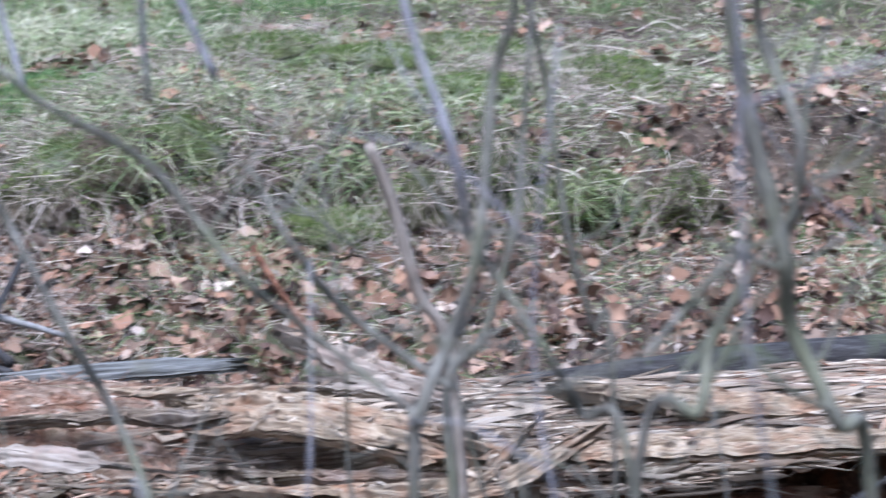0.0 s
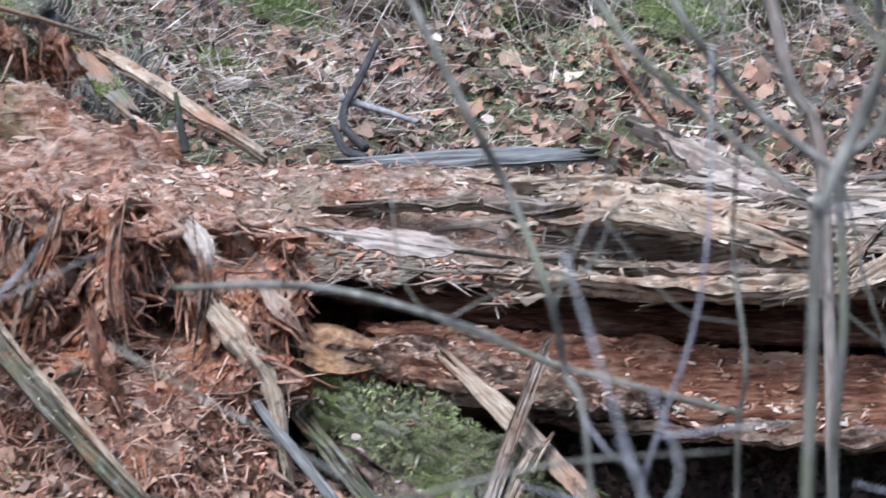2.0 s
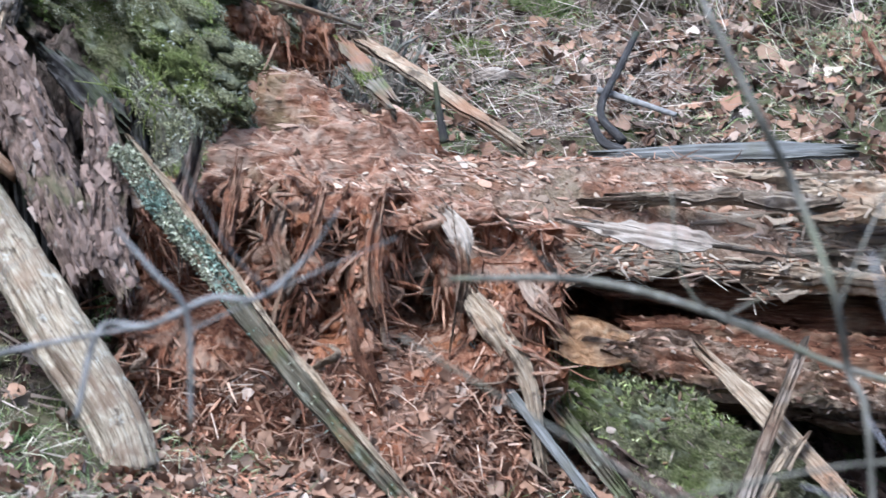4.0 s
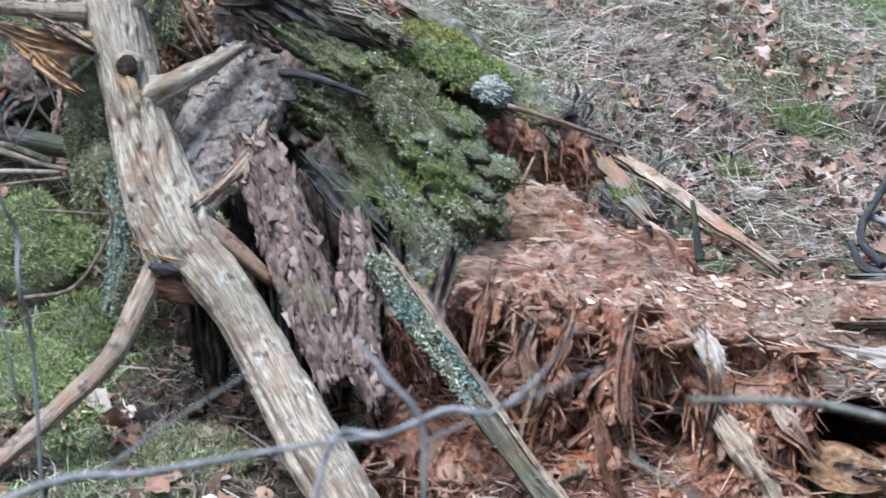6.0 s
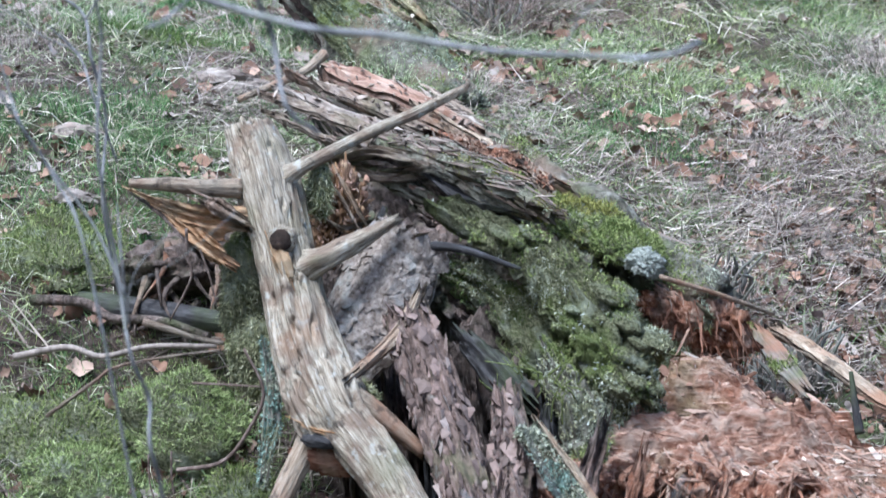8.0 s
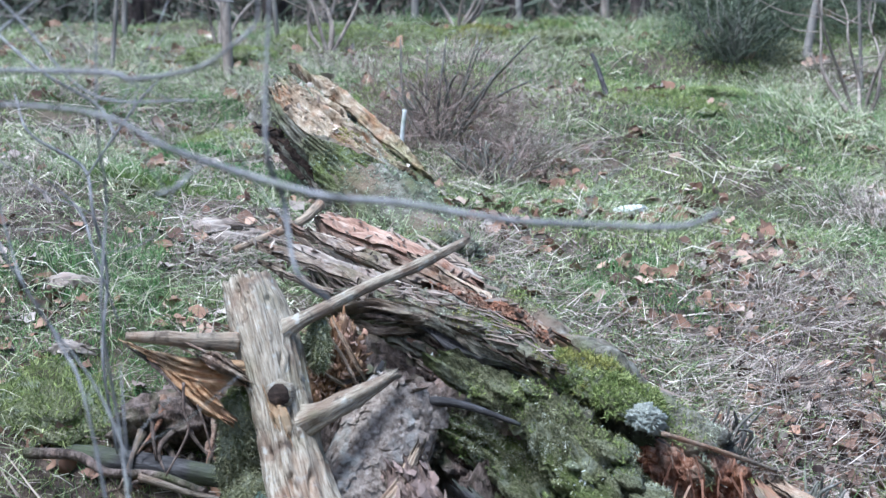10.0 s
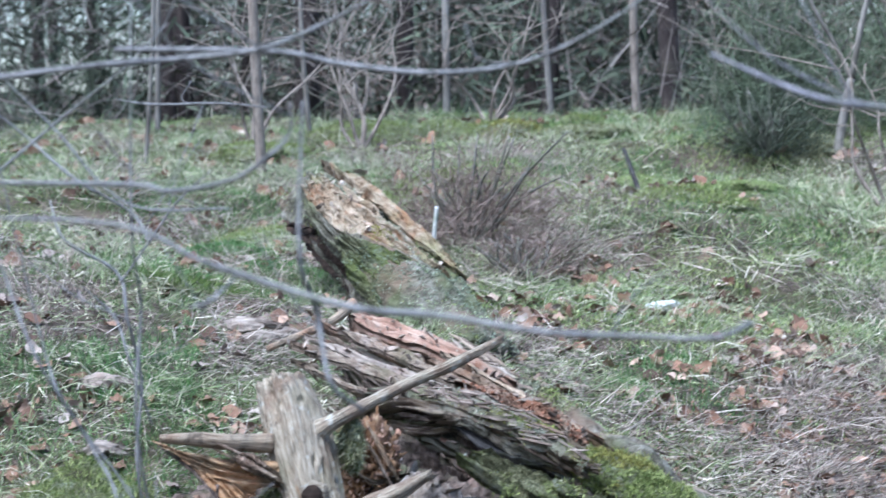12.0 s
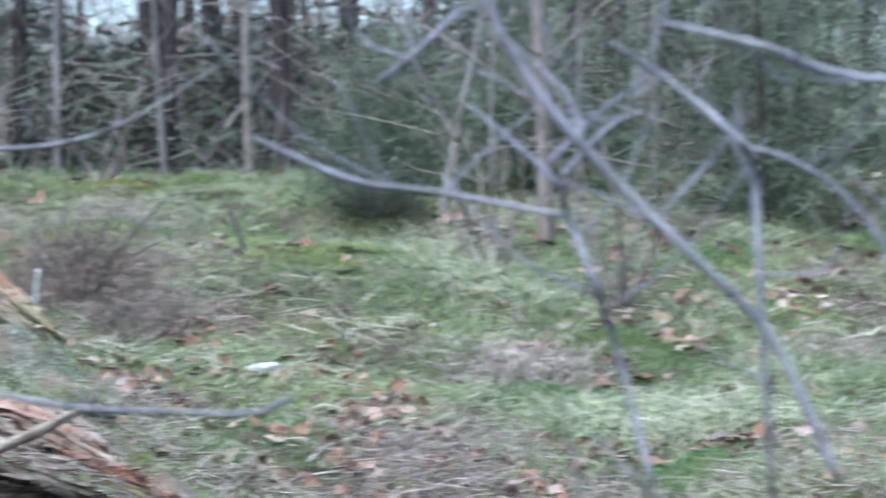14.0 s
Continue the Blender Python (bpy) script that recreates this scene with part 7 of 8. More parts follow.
left_shrub = thing("bare_shrub", "leafless thin shrub with long arching grey twigs", "shrub")


def near_stem(top, k, yy, r0, line):
    """One stem or twig through (x, z) points at about the depth yy, with a few side twigs."""
    high = top is right_shrub and max(q[1] for q in line) > 2.0 and min(q[1] for q in line) > 1.5
    m = LILAC_TWIG if high else (STEM if top is right_shrub else TWIG)
    r0 = r0 * ((0.7 if line[0][1] < 1.8 else 0.62) if top is right_shrub else (0.76 if yy < 4.0 else 0.6))
    pts = [(x, yy + 0.03 * math.sin(3 * i + k), z) for i, (x, z) in enumerate(line)]
    tube("stem" if r0 > 0.0075 else "twig", pts, [r0 * 0.4, r0, r0 * 0.9, r0 * 0.8] if pts[0][2] > pts[-1][2] else [r0 * 0.95, r0, r0 * 0.8, r0 * 0.4], m, top, "", 10, 40, 0.08, 2.0, 0.10, 30.0, seed=k)
    seen = spline(pts, 40)
    for j in range(3 if top is right_shrub else 1):
        p0 = seen[int(rng.integers(14, 38))]
        d = np.array([rng.choice([-1, 1]) * rng.uniform(0.3, 1), rng.normal() * 0.3, rng.uniform(0.1, 0.9)])
        L = rng.uniform(0.10, 0.32)
        tube("twig", [p0, p0 + d * L * 0.5 + rng.normal(size=3) * 0.02, p0 + d * L + [0, 0, 0.04]], [r0 * 0.45, r0 * 0.35, 0.0012], m, top, "", 6, 10, 0, 2.0, 0.1, 40.0, seed=k + j)


near_stem(right_shrub, 0, 2.7, 0.011, [(0.62, 0.1), (0.633, 1.274), (0.637, 1.381), (0.679, 1.471), (0.706, 1.575), (0.734, 1.762), (0.752, 1.895), (0.76, 2.3)])
near_stem(right_shrub, 1, 2.7, 0.008, [(0.705, 1.588), (0.675, 1.7), (0.628, 1.873), (0.6, 2.1)])
near_stem(right_shrub, 2, 2.7, 0.008, [(0.713, 1.575), (0.785, 1.452), (0.84, 1.368), (0.888, 1.256), (0.95, 0.1)])
near_stem(right_shrub, 3, 2.6, 0.016, [(0.93, 2.3), (0.967, 1.895), (1.002, 1.731), (1.037, 1.569), (1.058, 1.484), (1.101, 1.375), (1.165, 1.243), (1.2, 0.1)])
near_stem(right_shrub, 4, 2.6, 0.01, [(1.03, 1.602), (0.964, 1.469), (0.938, 1.399), (0.871, 1.284), (0.86, 0.1)])
near_stem(right_shrub, 5, 2.6, 0.01, [(1.0, 1.9), (1.021, 1.819), (1.049, 1.698), (1.05, 1.55)])
near_stem(right_shrub, 6, 2.6, 0.007, [(1.1, 1.867), (1.075, 1.76), (1.043, 1.614), (0.983, 1.559), (0.871, 1.468)])
near_stem(right_shrub, 7, 3.2, 0.007, [(0.87, 2.0), (0.89, 1.834), (0.925, 1.705), (0.948, 1.512), (0.987, 1.369), (1.016, 1.28), (1.03, 0.05)])
near_stem(right_shrub, 8, 3.0, 0.008, [(0.155, 1.812), (0.232, 1.735), (0.372, 1.64), (0.473, 1.508), (0.571, 1.417), (0.685, 1.323)])
near_stem(right_shrub, 9, 3.0, 0.009, [(0.12, 1.85), (0.159, 1.661), (0.193, 1.585), (0.261, 1.443), (0.316, 1.334), (0.359, 1.215), (0.388, 1.095), (0.413, 0.957), (0.45, 0.05)])
near_stem(right_shrub, 10, 3.1, 0.01, [(0.76, 0.05), (0.762, 0.859), (0.766, 1.144), (0.761, 1.324), (0.808, 1.386), (0.849, 1.519), (0.864, 1.614), (0.88, 1.9)])
near_stem(right_shrub, 11, 3.1, 0.008, [(0.761, 1.324), (0.636, 1.421), (0.553, 1.526), (0.509, 1.621)])
near_stem(right_shrub, 12, 3.3, 0.005, [(0.68, 0.05), (0.675, 0.841), (0.676, 1.009), (0.665, 1.173), (0.655, 1.35), (0.63, 1.6)])
near_stem(right_shrub, 13, 3.4, 0.008, [(-0.12, 1.12), (-0.093, 1.125), (0.035, 1.12), (0.146, 1.102), (0.307, 1.047), (0.429, 0.985), (0.69, 0.909)])
near_stem(right_shrub, 14, 3.4, 0.007, [(-0.3, 2.189), (-0.155, 2.124), (-0.041, 2.105), (0.125, 2.07)])
near_stem(right_shrub, 15, 3.4, 0.008, [(0.0, 2.226), (0.111, 2.124), (0.132, 2.07), (0.168, 1.978), (0.195, 1.886), (0.24, 1.7)])
near_stem(right_shrub, 16, 3.4, 0.006, [(0.126, 2.123), (0.188, 2.186), (0.239, 2.211)])
near_stem(right_shrub, 17, 3.2, 0.008, [(0.193, 2.29), (0.264, 2.245), (0.35, 2.164), (0.374, 2.113), (0.376, 1.99), (0.39, 1.7)])
near_stem(right_shrub, 18, 3.2, 0.006, [(0.111, 2.139), (0.17, 2.196), (0.243, 2.246)])
near_stem(right_shrub, 19, 3.0, 0.01, [(0.032, 2.355), (0.072, 2.273), (0.125, 2.191), (0.205, 2.101), (0.286, 2.018), (0.379, 1.915), (0.45, 1.75)])
near_stem(right_shrub, 20, 3.0, 0.009, [(0.255, 2.304), (0.37, 2.268), (0.482, 2.232), (0.75, 2.2)])
near_stem(right_shrub, 21, 3.4, 0.008, [(-0.119, 2.261), (-0.064, 2.299), (-0.009, 2.359)])
near_stem(right_shrub, 22, 3.3, 0.006, [(0.357, 2.159), (0.431, 2.135), (0.518, 2.067), (0.62, 1.9)])
near_stem(left_shrub, 0, 3.3, 0.006, [(-1.7, 2.0), (-1.147, 1.989), (-0.98, 1.931), (-0.886, 1.895), (-0.762, 1.863), (-0.662, 1.85), (-0.517, 1.829), (-0.404, 1.818), (-0.291, 1.818), (-0.246, 1.833)])
near_stem(left_shrub, 1, 3.3, 0.004, [(-0.941, 1.908), (-0.966, 1.877), (-1.006, 1.867)])
near_stem(left_shrub, 2, 3.7, 0.006, [(-1.7, 2.18), (-1.285, 2.213), (-1.141, 2.223), (-0.99, 2.231), (-0.901, 2.271), (-0.83, 2.294)])
near_stem(left_shrub, 3, 3.9, 0.006, [(-1.3, 2.25), (-1.037, 2.236), (-0.927, 2.213), (-0.781, 2.193), (-0.654, 2.202), (-0.536, 2.24), (-0.419, 2.315)])
near_stem(left_shrub, 4, 3.6, 0.005, [(-1.6, 2.05), (-1.202, 2.035), (-1.115, 2.023), (-1.027, 2.037), (-0.966, 2.069), (-0.935, 2.102), (-0.931, 2.147)])
near_stem(left_shrub, 5, 4.2, 0.006, [(-1.28, 0.1), (-1.3, 0.9), (-1.305, 1.101), (-1.322, 1.172), (-1.334, 1.264), (-1.372, 1.425), (-1.378, 1.624), (-1.378, 1.821), (-1.376, 1.966), (-1.37, 2.5)])
near_stem(left_shrub, 6, 4.2, 0.0045, [(-1.344, 1.364), (-1.41, 1.495), (-1.507, 1.645), (-1.563, 1.765), (-1.62, 2.1)])
near_stem(left_shrub, 7, 4.2, 0.003, [(-1.362, 1.525), (-1.346, 1.425), (-1.347, 1.304)])
near_stem(left_shrub, 8, 4.0, 0.0045, [(-1.27, 0.9), (-1.334, 1.458), (-1.407, 1.59), (-1.48, 1.752), (-1.562, 1.914), (-1.597, 2.028), (-1.65, 2.3)])
near_stem(left_shrub, 9, 4.4, 0.005, [(-1.9, 1.9), (-1.805, 1.973), (-1.611, 2.133), (-1.445, 2.239), (-1.378, 2.318)])
near_stem(left_shrub, 10, 4.4, 0.004, [(-1.746, 2.293), (-1.6, 2.138), (-1.455, 1.995), (-1.264, 1.979)])
near_stem(left_shrub, 11, 3.2, 0.006, [(-0.62, 1.0), (-0.592, 1.105), (-0.516, 1.127), (-0.439, 1.148), (-0.371, 1.162), (-0.309, 1.203), (-0.261, 1.279)])
near_stem(left_shrub, 12, 3.2, 0.007, [(-1.3, 0.9), (-0.999, 1.03), (-0.849, 1.064), (-0.671, 1.087), (-0.531, 1.125)])
near_stem(left_shrub, 13, 3.2, 0.006, [(-0.56, 1.25), (-0.51, 1.195), (-0.47, 1.13), (-0.47, 0.98)])
near_stem(left_shrub, 14, 3.6, 0.005, [(-0.92, 2.15), (-0.917, 1.93), (-0.908, 1.839), (-0.877, 1.739), (-0.841, 1.693)])
near_stem(left_shrub, 15, 5.0, 0.0060, [(-1.836, 1.995), (-1.79, 1.912), (-1.695, 1.839), (-1.659, 1.745), (-1.652, 1.616), (-1.648, 1.452), (-1.643, 1.24)])
near_stem(left_shrub, 16, 5.0, 0.0045, [(-1.676, 1.822), (-1.606, 1.919), (-1.549, 1.987), (-1.475, 2.049)])
near_stem(left_shrub, 17, 4.6, 0.0050, [(-1.805, 2.196), (-1.739, 2.129), (-1.618, 2.04), (-1.525, 1.973), (-1.477, 1.918)])
near_stem(left_shrub, 18, 5.0, 0.0045, [(-1.757, 1.817), (-1.704, 1.746), (-1.658, 1.663), (-1.633, 1.523)])
near_stem(left_shrub, 19, 5.4, 0.0045, [(-1.817, 2.212), (-1.725, 2.197), (-1.569, 2.194), (-1.467, 2.182)])
for k in range(15):
    x0, yy = rng.uniform(0.5, 1.9), rng.uniform(2.0, 3.5)
    x0 = x0 * yy / 3.4
    g = float(ground_z(x0, yy))
    h, lean_ = rng.uniform(1.0, 1.9), rng.normal() * 0.5
    pts = [(x0 + lean_ * s * s + 0.035 * rng.normal(), yy + 0.03 * rng.normal(), g - 0.05 + h * s) for s in (0, 0.2, 0.4, 0.6, 0.8, 1.0)]
    r0 = rng.uniform(0.0022, 0.0055)
    tube("stem", pts, [r0, r0 * 0.9, r0 * 0.7, 0.0015], LILAC_TWIG if k % 2 else STEM, right_shrub, "", 7, 30, 0.08, 2.0, 0.1, 30.0, seed=k)
    seen = spline(pts, 30)
    for j in range(4):
        p0 = seen[int(rng.integers(10, 29))]
        d, L = np.array([rng.normal(), rng.normal() * 0.3, rng.uniform(0.1, 0.8)]), rng.uniform(0.08, 0.3)
        tube("twig", [p0, p0 + d * L * 0.5 + rng.normal(size=3) * 0.015, p0 + d * L], [r0 * 0.6, r0 * 0.5, 0.001], LILAC_TWIG if k % 2 else STEM, right_shrub, "", 5, 8)
tagged(tube("broken_stick", [(0.943, 4.6, 1.446), (0.982, 4.6, 1.347), (1.033, 4.6, 1.158), (1.101, 4.6, 0.966), (1.15, 4.6, 0.0)], [0.010, 0.012, 0.012, 0.012, 0.012], FLAKE, None, "", 10, 30, 0.1, 2.0, 0.06, 20.0, 0.01), "pale broken upright stick among the shrub stems", "stick")


# ---- ground cover ----
def spots(n, x0, x1, y0, y1, dens=None, seed=0):
    """n random places within the wedge that the bank fills."""
    out = []
    while sum(len(a) for a in out) < n:
        y = y0 + (y1 - y0) * rng.random(n) ** 0.9
        x = (x0 + (x1 - x0) * rng.random(n)) * y
        keep = np.ones(n, bool) if dens is None else rng.random(n) < dens(x, y)
        out.append(np.stack([x[keep], y[keep]], 1))
    return np.vstack(out)[:n].T


def patch(x, y, s, seed):
    return fbm(np.stack([x, y, np.zeros_like(x) + seed], 1), s, 3)


def clear_of_logs(x, y):
    """Nothing grows where the log and its heap lie."""
    on_log = (np.abs(y - 6.85) < 0.36) & (x > -0.9) & ~((x > 0.8) & (y < 6.7))
    return ~on_log


def grassiness(x, y):
    g = 0.42 + 1.7 * patch(x, y, 1.1, 3.0) + 0.06 * np.clip(y - 8.5, 0, 4) - 0.45 * (x > -0.5) * (y < 8.6)
    return np.clip(g, 0.04, 1) * clear_of_logs(x, y) * np.where((x > 0.9) & (y > 8.4) & (y < 12), 0.5, 1.0)


def long_grass(name, n, dens, m, length, width, lift, droop, label, y0=5.3, y1=18.5, long=True):
    x, y = spots(n, -0.40, 0.46, y0, y1, dens)
    b = on_ground(x, y, -0.005)
    tall = np.clip(0.75 + 1.7 * patch(x, y, 2.4, lift * 9), 0.3, 1.9)
    blades(name, b, rng.normal(size=b.shape) * [0.9, 0.9, 0.2] + [0, -0.25, lift], rng.uniform(*length, len(b)) * tall, rng.uniform(*width, len(b)) * (0.45 + 0.02 * y), m, droop, label=label, category="grass", long=long)


long_grass("dry_grass", 85000, lambda x, y: np.clip(0.15 + grassiness(x, y), 0, 1) * clear_of_logs(x, y), GRASS, (0.03, 0.16), (0.0028, 0.006), 0.55, 0.9, "dry pale winter grass with some green blades", 5.3, 11.0)
long_grass("far_dry_grass", 165000, lambda x, y: np.clip(0.35 + grassiness(x, y), 0, 1), GRASS, (0.04, 0.19), (0.003, 0.006), 0.6, 1.0, "dry pale winter grass higher up the bank", 10.6, 18.5, False)
long_grass("dead_stalks", 48000, lambda x, y: np.clip(0.3 + 1.3 * patch(x, y, 0.8, 31.0) + 0.3 * (x > -1.3) * (x < 0.3) * (y < 9) - 0.25 * (y > 9.5), 0.02, 1) * clear_of_logs(x, y), STRAW, (0.04, 0.22), (0.002, 0.0042), 0.3, 0.8, "grey-brown dead stalks matted over the bank", 5.3, 15, False)
long_grass("green_grass", 105000, lambda x, y: np.clip(3.2 * patch(x, y, 1.4, 8.0) + 0.13 * np.clip(y - 7.8, 0, 2.4) + 0.8 * (x < -1.5) * (y < 8.0) - 0.1 * (x > -1.3) * (y < 8.5) - 0.35 * (x > 0.3) * (y < 12) - 0.05, 0.02, 1) * clear_of_logs(x, y), GREEN_GRASS, (0.03, 0.11), (0.003, 0.006), 0.9, 0.6, "tufts of green grass on the bank", 5.3, 18.5, False)
x, y = spots(85000, -0.40, 0.46, 5.4, 18.5, lambda x, y: np.clip(3.0 * patch(x, y, 1.0, 5.0) + 0.04 * np.clip(y - 8, 0, 6) - 0.2 + 0.5 * (x < -0.9) * (y < 7.6) - 0.3 * (x > -1.3) * (y < 9.5) - 0.2 * (x > 0.3) * (y < 12), 0, 1) * clear_of_logs(x, y))
b = on_ground(x, y, -0.004)
blades("ground_moss", b, rng.normal(size=b.shape) * 0.5 + [0, 0, 0.8], rng.uniform(0.012, 0.035, len(b)), rng.uniform(0.003, 0.008, len(b)) * (0.5 + 0.035 * y), GREEN_MOSS, 0.4, label="patches of green moss on the bank", category="moss")
x, y = spots(95000, -0.40, 0.46, 8.4, 18.5, lambda x, y: np.clip(3.4 * patch(x, y, 0.9, 61.0) + 0.05 * np.clip(y - 9, 0, 6) + 0.05, 0, 1) * clear_of_logs(x, y))
b = on_ground(x, y, -0.004)
blades("ground_moss", b, rng.normal(size=b.shape) * 0.5 + [0, 0, 0.7], rng.uniform(0.012, 0.04, len(b)), rng.uniform(0.003, 0.008, len(b)) * (0.5 + 0.035 * y), FEATHER_MOSS, 0.4, label="yellow-green moss carpet on the bank", category="moss")
x, y = spots(70000, -0.42, 0.46, 5.6, 14.5, lambda x, y: np.clip(4.5 * patch(x, y, 1.5, 77.0) - 0.75 + 0.75 * (x < -1.6) * (y < 9.0) + 0.6 * (x > -0.1) * (y > 9.8) * (y < 13.5), 0, 1) * clear_of_logs(x, y))
b = on_ground(x, y, -0.004)
blades("green_tuft", b, rng.normal(size=b.shape) * 0.4 + [0, -0.1, 0.9], rng.uniform(0.02, 0.075, len(b)), rng.uniform(0.002, 0.0045, len(b)), EMERALD, 0.5, label="deep green moss and grass in patches on the bank", category="grass")

long_grass("coarse_grass", 15000, lambda x, y: np.clip(0.1 + 4.0 * patch(x, y, 2.2, 91.0), 0, 1) * clear_of_logs(x, y), COARSE, (0.06, 0.18), (0.0055, 0.009), 0.5, 0.9, "broad pale and green blades lying in clumps on the bank", 7.2, 15.0)

x, y = spots(42000, -0.24, 0.12, 9.8, 15.5, lambda x, y: np.clip(6.0 * patch(x, y, 1.7, 103.0) - 0.7, 0, 1))
b = on_ground(x, y, -0.004)
blades("moss_patch", b, rng.normal(size=b.shape) * 0.5 + [0, 0, 0.7], rng.uniform(0.015, 0.045, len(b)), rng.uniform(0.004, 0.008, len(b)), FEATHER_MOSS, 0.4, label="clumps of bright yellow-green moss near the crest", category="moss")

# a mat of flattened straw over the litter beside the logs
x, y = spots(17000, -0.30, 0.30, 7.1, 10.5, lambda x, y: np.clip(0.15 + 2.0 * patch(x, y, 1.9, 41.0) + 0.25 * (x < 0.2) * (x > -1.5) * (y < 9), 0.02, 1) * clear_of_logs(x, y))
b = on_ground(x, y) + rng.uniform(0.0, 0.035, len(x))[:, None] * [0, 0, 1]
blades("straw_mat", b, rng.normal(size=b.shape) * [1, 1, 0.3] + ground_normal(x, y) * 0.3, rng.uniform(0.04, 0.2, len(x)), rng.uniform(0.002, 0.0045, len(x)), STRAW, 0.3, label="flattened grey straw matted over the litter", category="grass")

x, y = spots(900, -0.17, 0.06, 7.15, 9.2, lambda x, y: np.clip(0.3 + 2 * patch(x, y, 2.5, 47.0), 0, 1) * clear_of_logs(x, y))
b = on_ground(x, y, -0.01)
blades("heath_stems", b, rng.normal(size=b.shape) * 0.4 + [0, -0.1, 1], rng.uniform(0.06, 0.24, len(x)), rng.uniform(0.002, 0.0035, len(x)), DRY_SCRUB, 0.5, label="thin grey upright stems in the straw", category="stems", long=True)

# tussocks of long drooping grass on the steep part of the bank
for cx, cy, n in ((1.05, 9.0, 240), (1.45, 8.8, 220), (1.75, 9.05, 240), (2.1, 8.9, 240), (0.7, 9.3, 160), (2.6, 9.3, 240), (1.25, 9.5, 180), (1.9, 9.5, 180), (-0.35, 12.4, 900), (0.3, 10.6, 1400), (0.75, 10.2, 1200), (-0.1, 11.2, 900)):
    r2 = rng.normal(size=(n, 2)) * [0.20, 0.10]
    b = on_ground(cx + r2[:, 0], cy + r2[:, 1], -0.01)
    blades("grass_tussock", b, np.stack([r2[:, 0] * 2.0, r2[:, 1] * 2 - 0.45, np.full(n, 0.75)], 1) + rng.normal(size=(n, 3)) * 0.18, rng.uniform(0.12, 0.34, n), rng.uniform(0.002, 0.004, n), (GRASS, STRAW, GRASS)[int(cx * 20) % 3], 1.1, label="tussock of long drooping dry grass on the bank", category="grass", long=True)

x, y = spots(120, -0.38, 0.24, 8.2, 15.0)
for cx, cy in zip(x, y):
    n = 260
    r2 = rng.normal(size=(n, 2)) * [0.11, 0.08]
    b = on_ground(cx + r2[:, 0], cy + r2[:, 1], -0.01)
    out = rng.normal() * 0.5
    blades("grass_tussock", b, np.stack([r2[:, 0] * 3.0 + out, r2[:, 1] * 2 - 0.4, np.full(n, 0.6)], 1) + rng.normal(size=(n, 3)) * 0.2, rng.uniform(0.10, 0.34, n), rng.uniform(0.002, 0.004, n) * (0.45 + 0.03 * cy), (GRASS, GRASS, STRAW)[int(cy * 37) % 3], 1.1, label="small tussock of drooping pale grass on the bank", category="grass", long=True)

# turf overhanging the bank behind the log, with grass draped over its edge
for k, cx in enumerate((0.55, 0.85, 1.1, 1.35, 1.62, 1.9, 2.2, 2.5, 2.85)):
    cy = 8.62 + 0.10 * math.sin(k * 2.3)
    z0 = float(ground_z(cx, cy))
    turf = tagged(lump("turf_clump", (cx, cy, z0 + 0.02), (0.20, 0.13, 0.12 + 0.03 * math.sin(k * 1.7)), (0, 0, 10 * k), SOIL, None, "", 4, 0.45, 0.25, 2.0, k * 3.1), "dark mossy turf clump overhanging the bank", "turf", "turf along the bank")
    p, nr = surface_points([turf], 170, lambda m, n: (n[:, 2] > 0.2) * (n[:, 1] < 0.5))
    blades("grass", p, np.stack([rng.normal(size=len(p)) * 0.35, -0.6 + rng.normal(size=len(p)) * 0.25, 0.35 + rng.normal(size=len(p)) * 0.2], 1), rng.uniform(0.10, 0.34, len(p)), rng.uniform(0.0022, 0.0042, len(p)), (STRAW, GRASS, STRAW)[k % 3], 1.4, "stuff", parent=turf, long=True)
    moss_on("moss", "", [turf], 1300, lambda m, n: (n[:, 1] < 0.3) * np.clip(0.2 + 3 * fbm(m, 7.0, 2), 0.01, 1), (DEEP_MOSS, GREEN_MOSS), (0.012, 0.035), (0.003, 0.005), 0.02, turf, "")


# moss hummocks
def hummock(cx, cy, rx, rz, m):
    hum = tagged(lump("moss_hummock", (cx, cy, float(ground_z(cx, cy))), (rx, rx * 0.8, rz * 0.5), (math.degrees(math.atan(float(ground_z(cx, cy + 0.1) - ground_z(cx, cy - 0.1)) / 0.2)), math.degrees(-math.atan(float(ground_z(cx + 0.1, cy) - ground_z(cx - 0.1, cy)) / 0.2)), 0), MOSS_BASE, None, "", 4, 0.4, 0.15, 1.6, cx * 3), "soft green moss hummock on the bank", "moss", "moss hummocks on the bank")
    p, nr = surface_points([hum], int((900 + 16000 * rx * rx) * (5 if m == FEATHER_MOSS else 1.4)), lambda q, n: n[:, 2] > 0)
    k = len(p)
    around = rng.normal(size=(k, 2)) * rx * 0.9
    p, nr = np.vstack([p, on_ground(cx + around[:, 0], cy + around[:, 1])]), np.vstack([nr, np.tile([0.0, 0, 1], (k, 1))])
    blades("fronds", p, nr + rng.normal(size=p.shape) * 0.4 + [0, 0, 0.2], rng.uniform(0.012, 0.045, len(p)) * (0.7 if m == FEATHER_MOSS else 1), rng.uniform(0.0018, 0.0045, len(p)) * (0.8 if m == FEATHER_MOSS else 1), m, 0.8, "stuff", parent=hum)


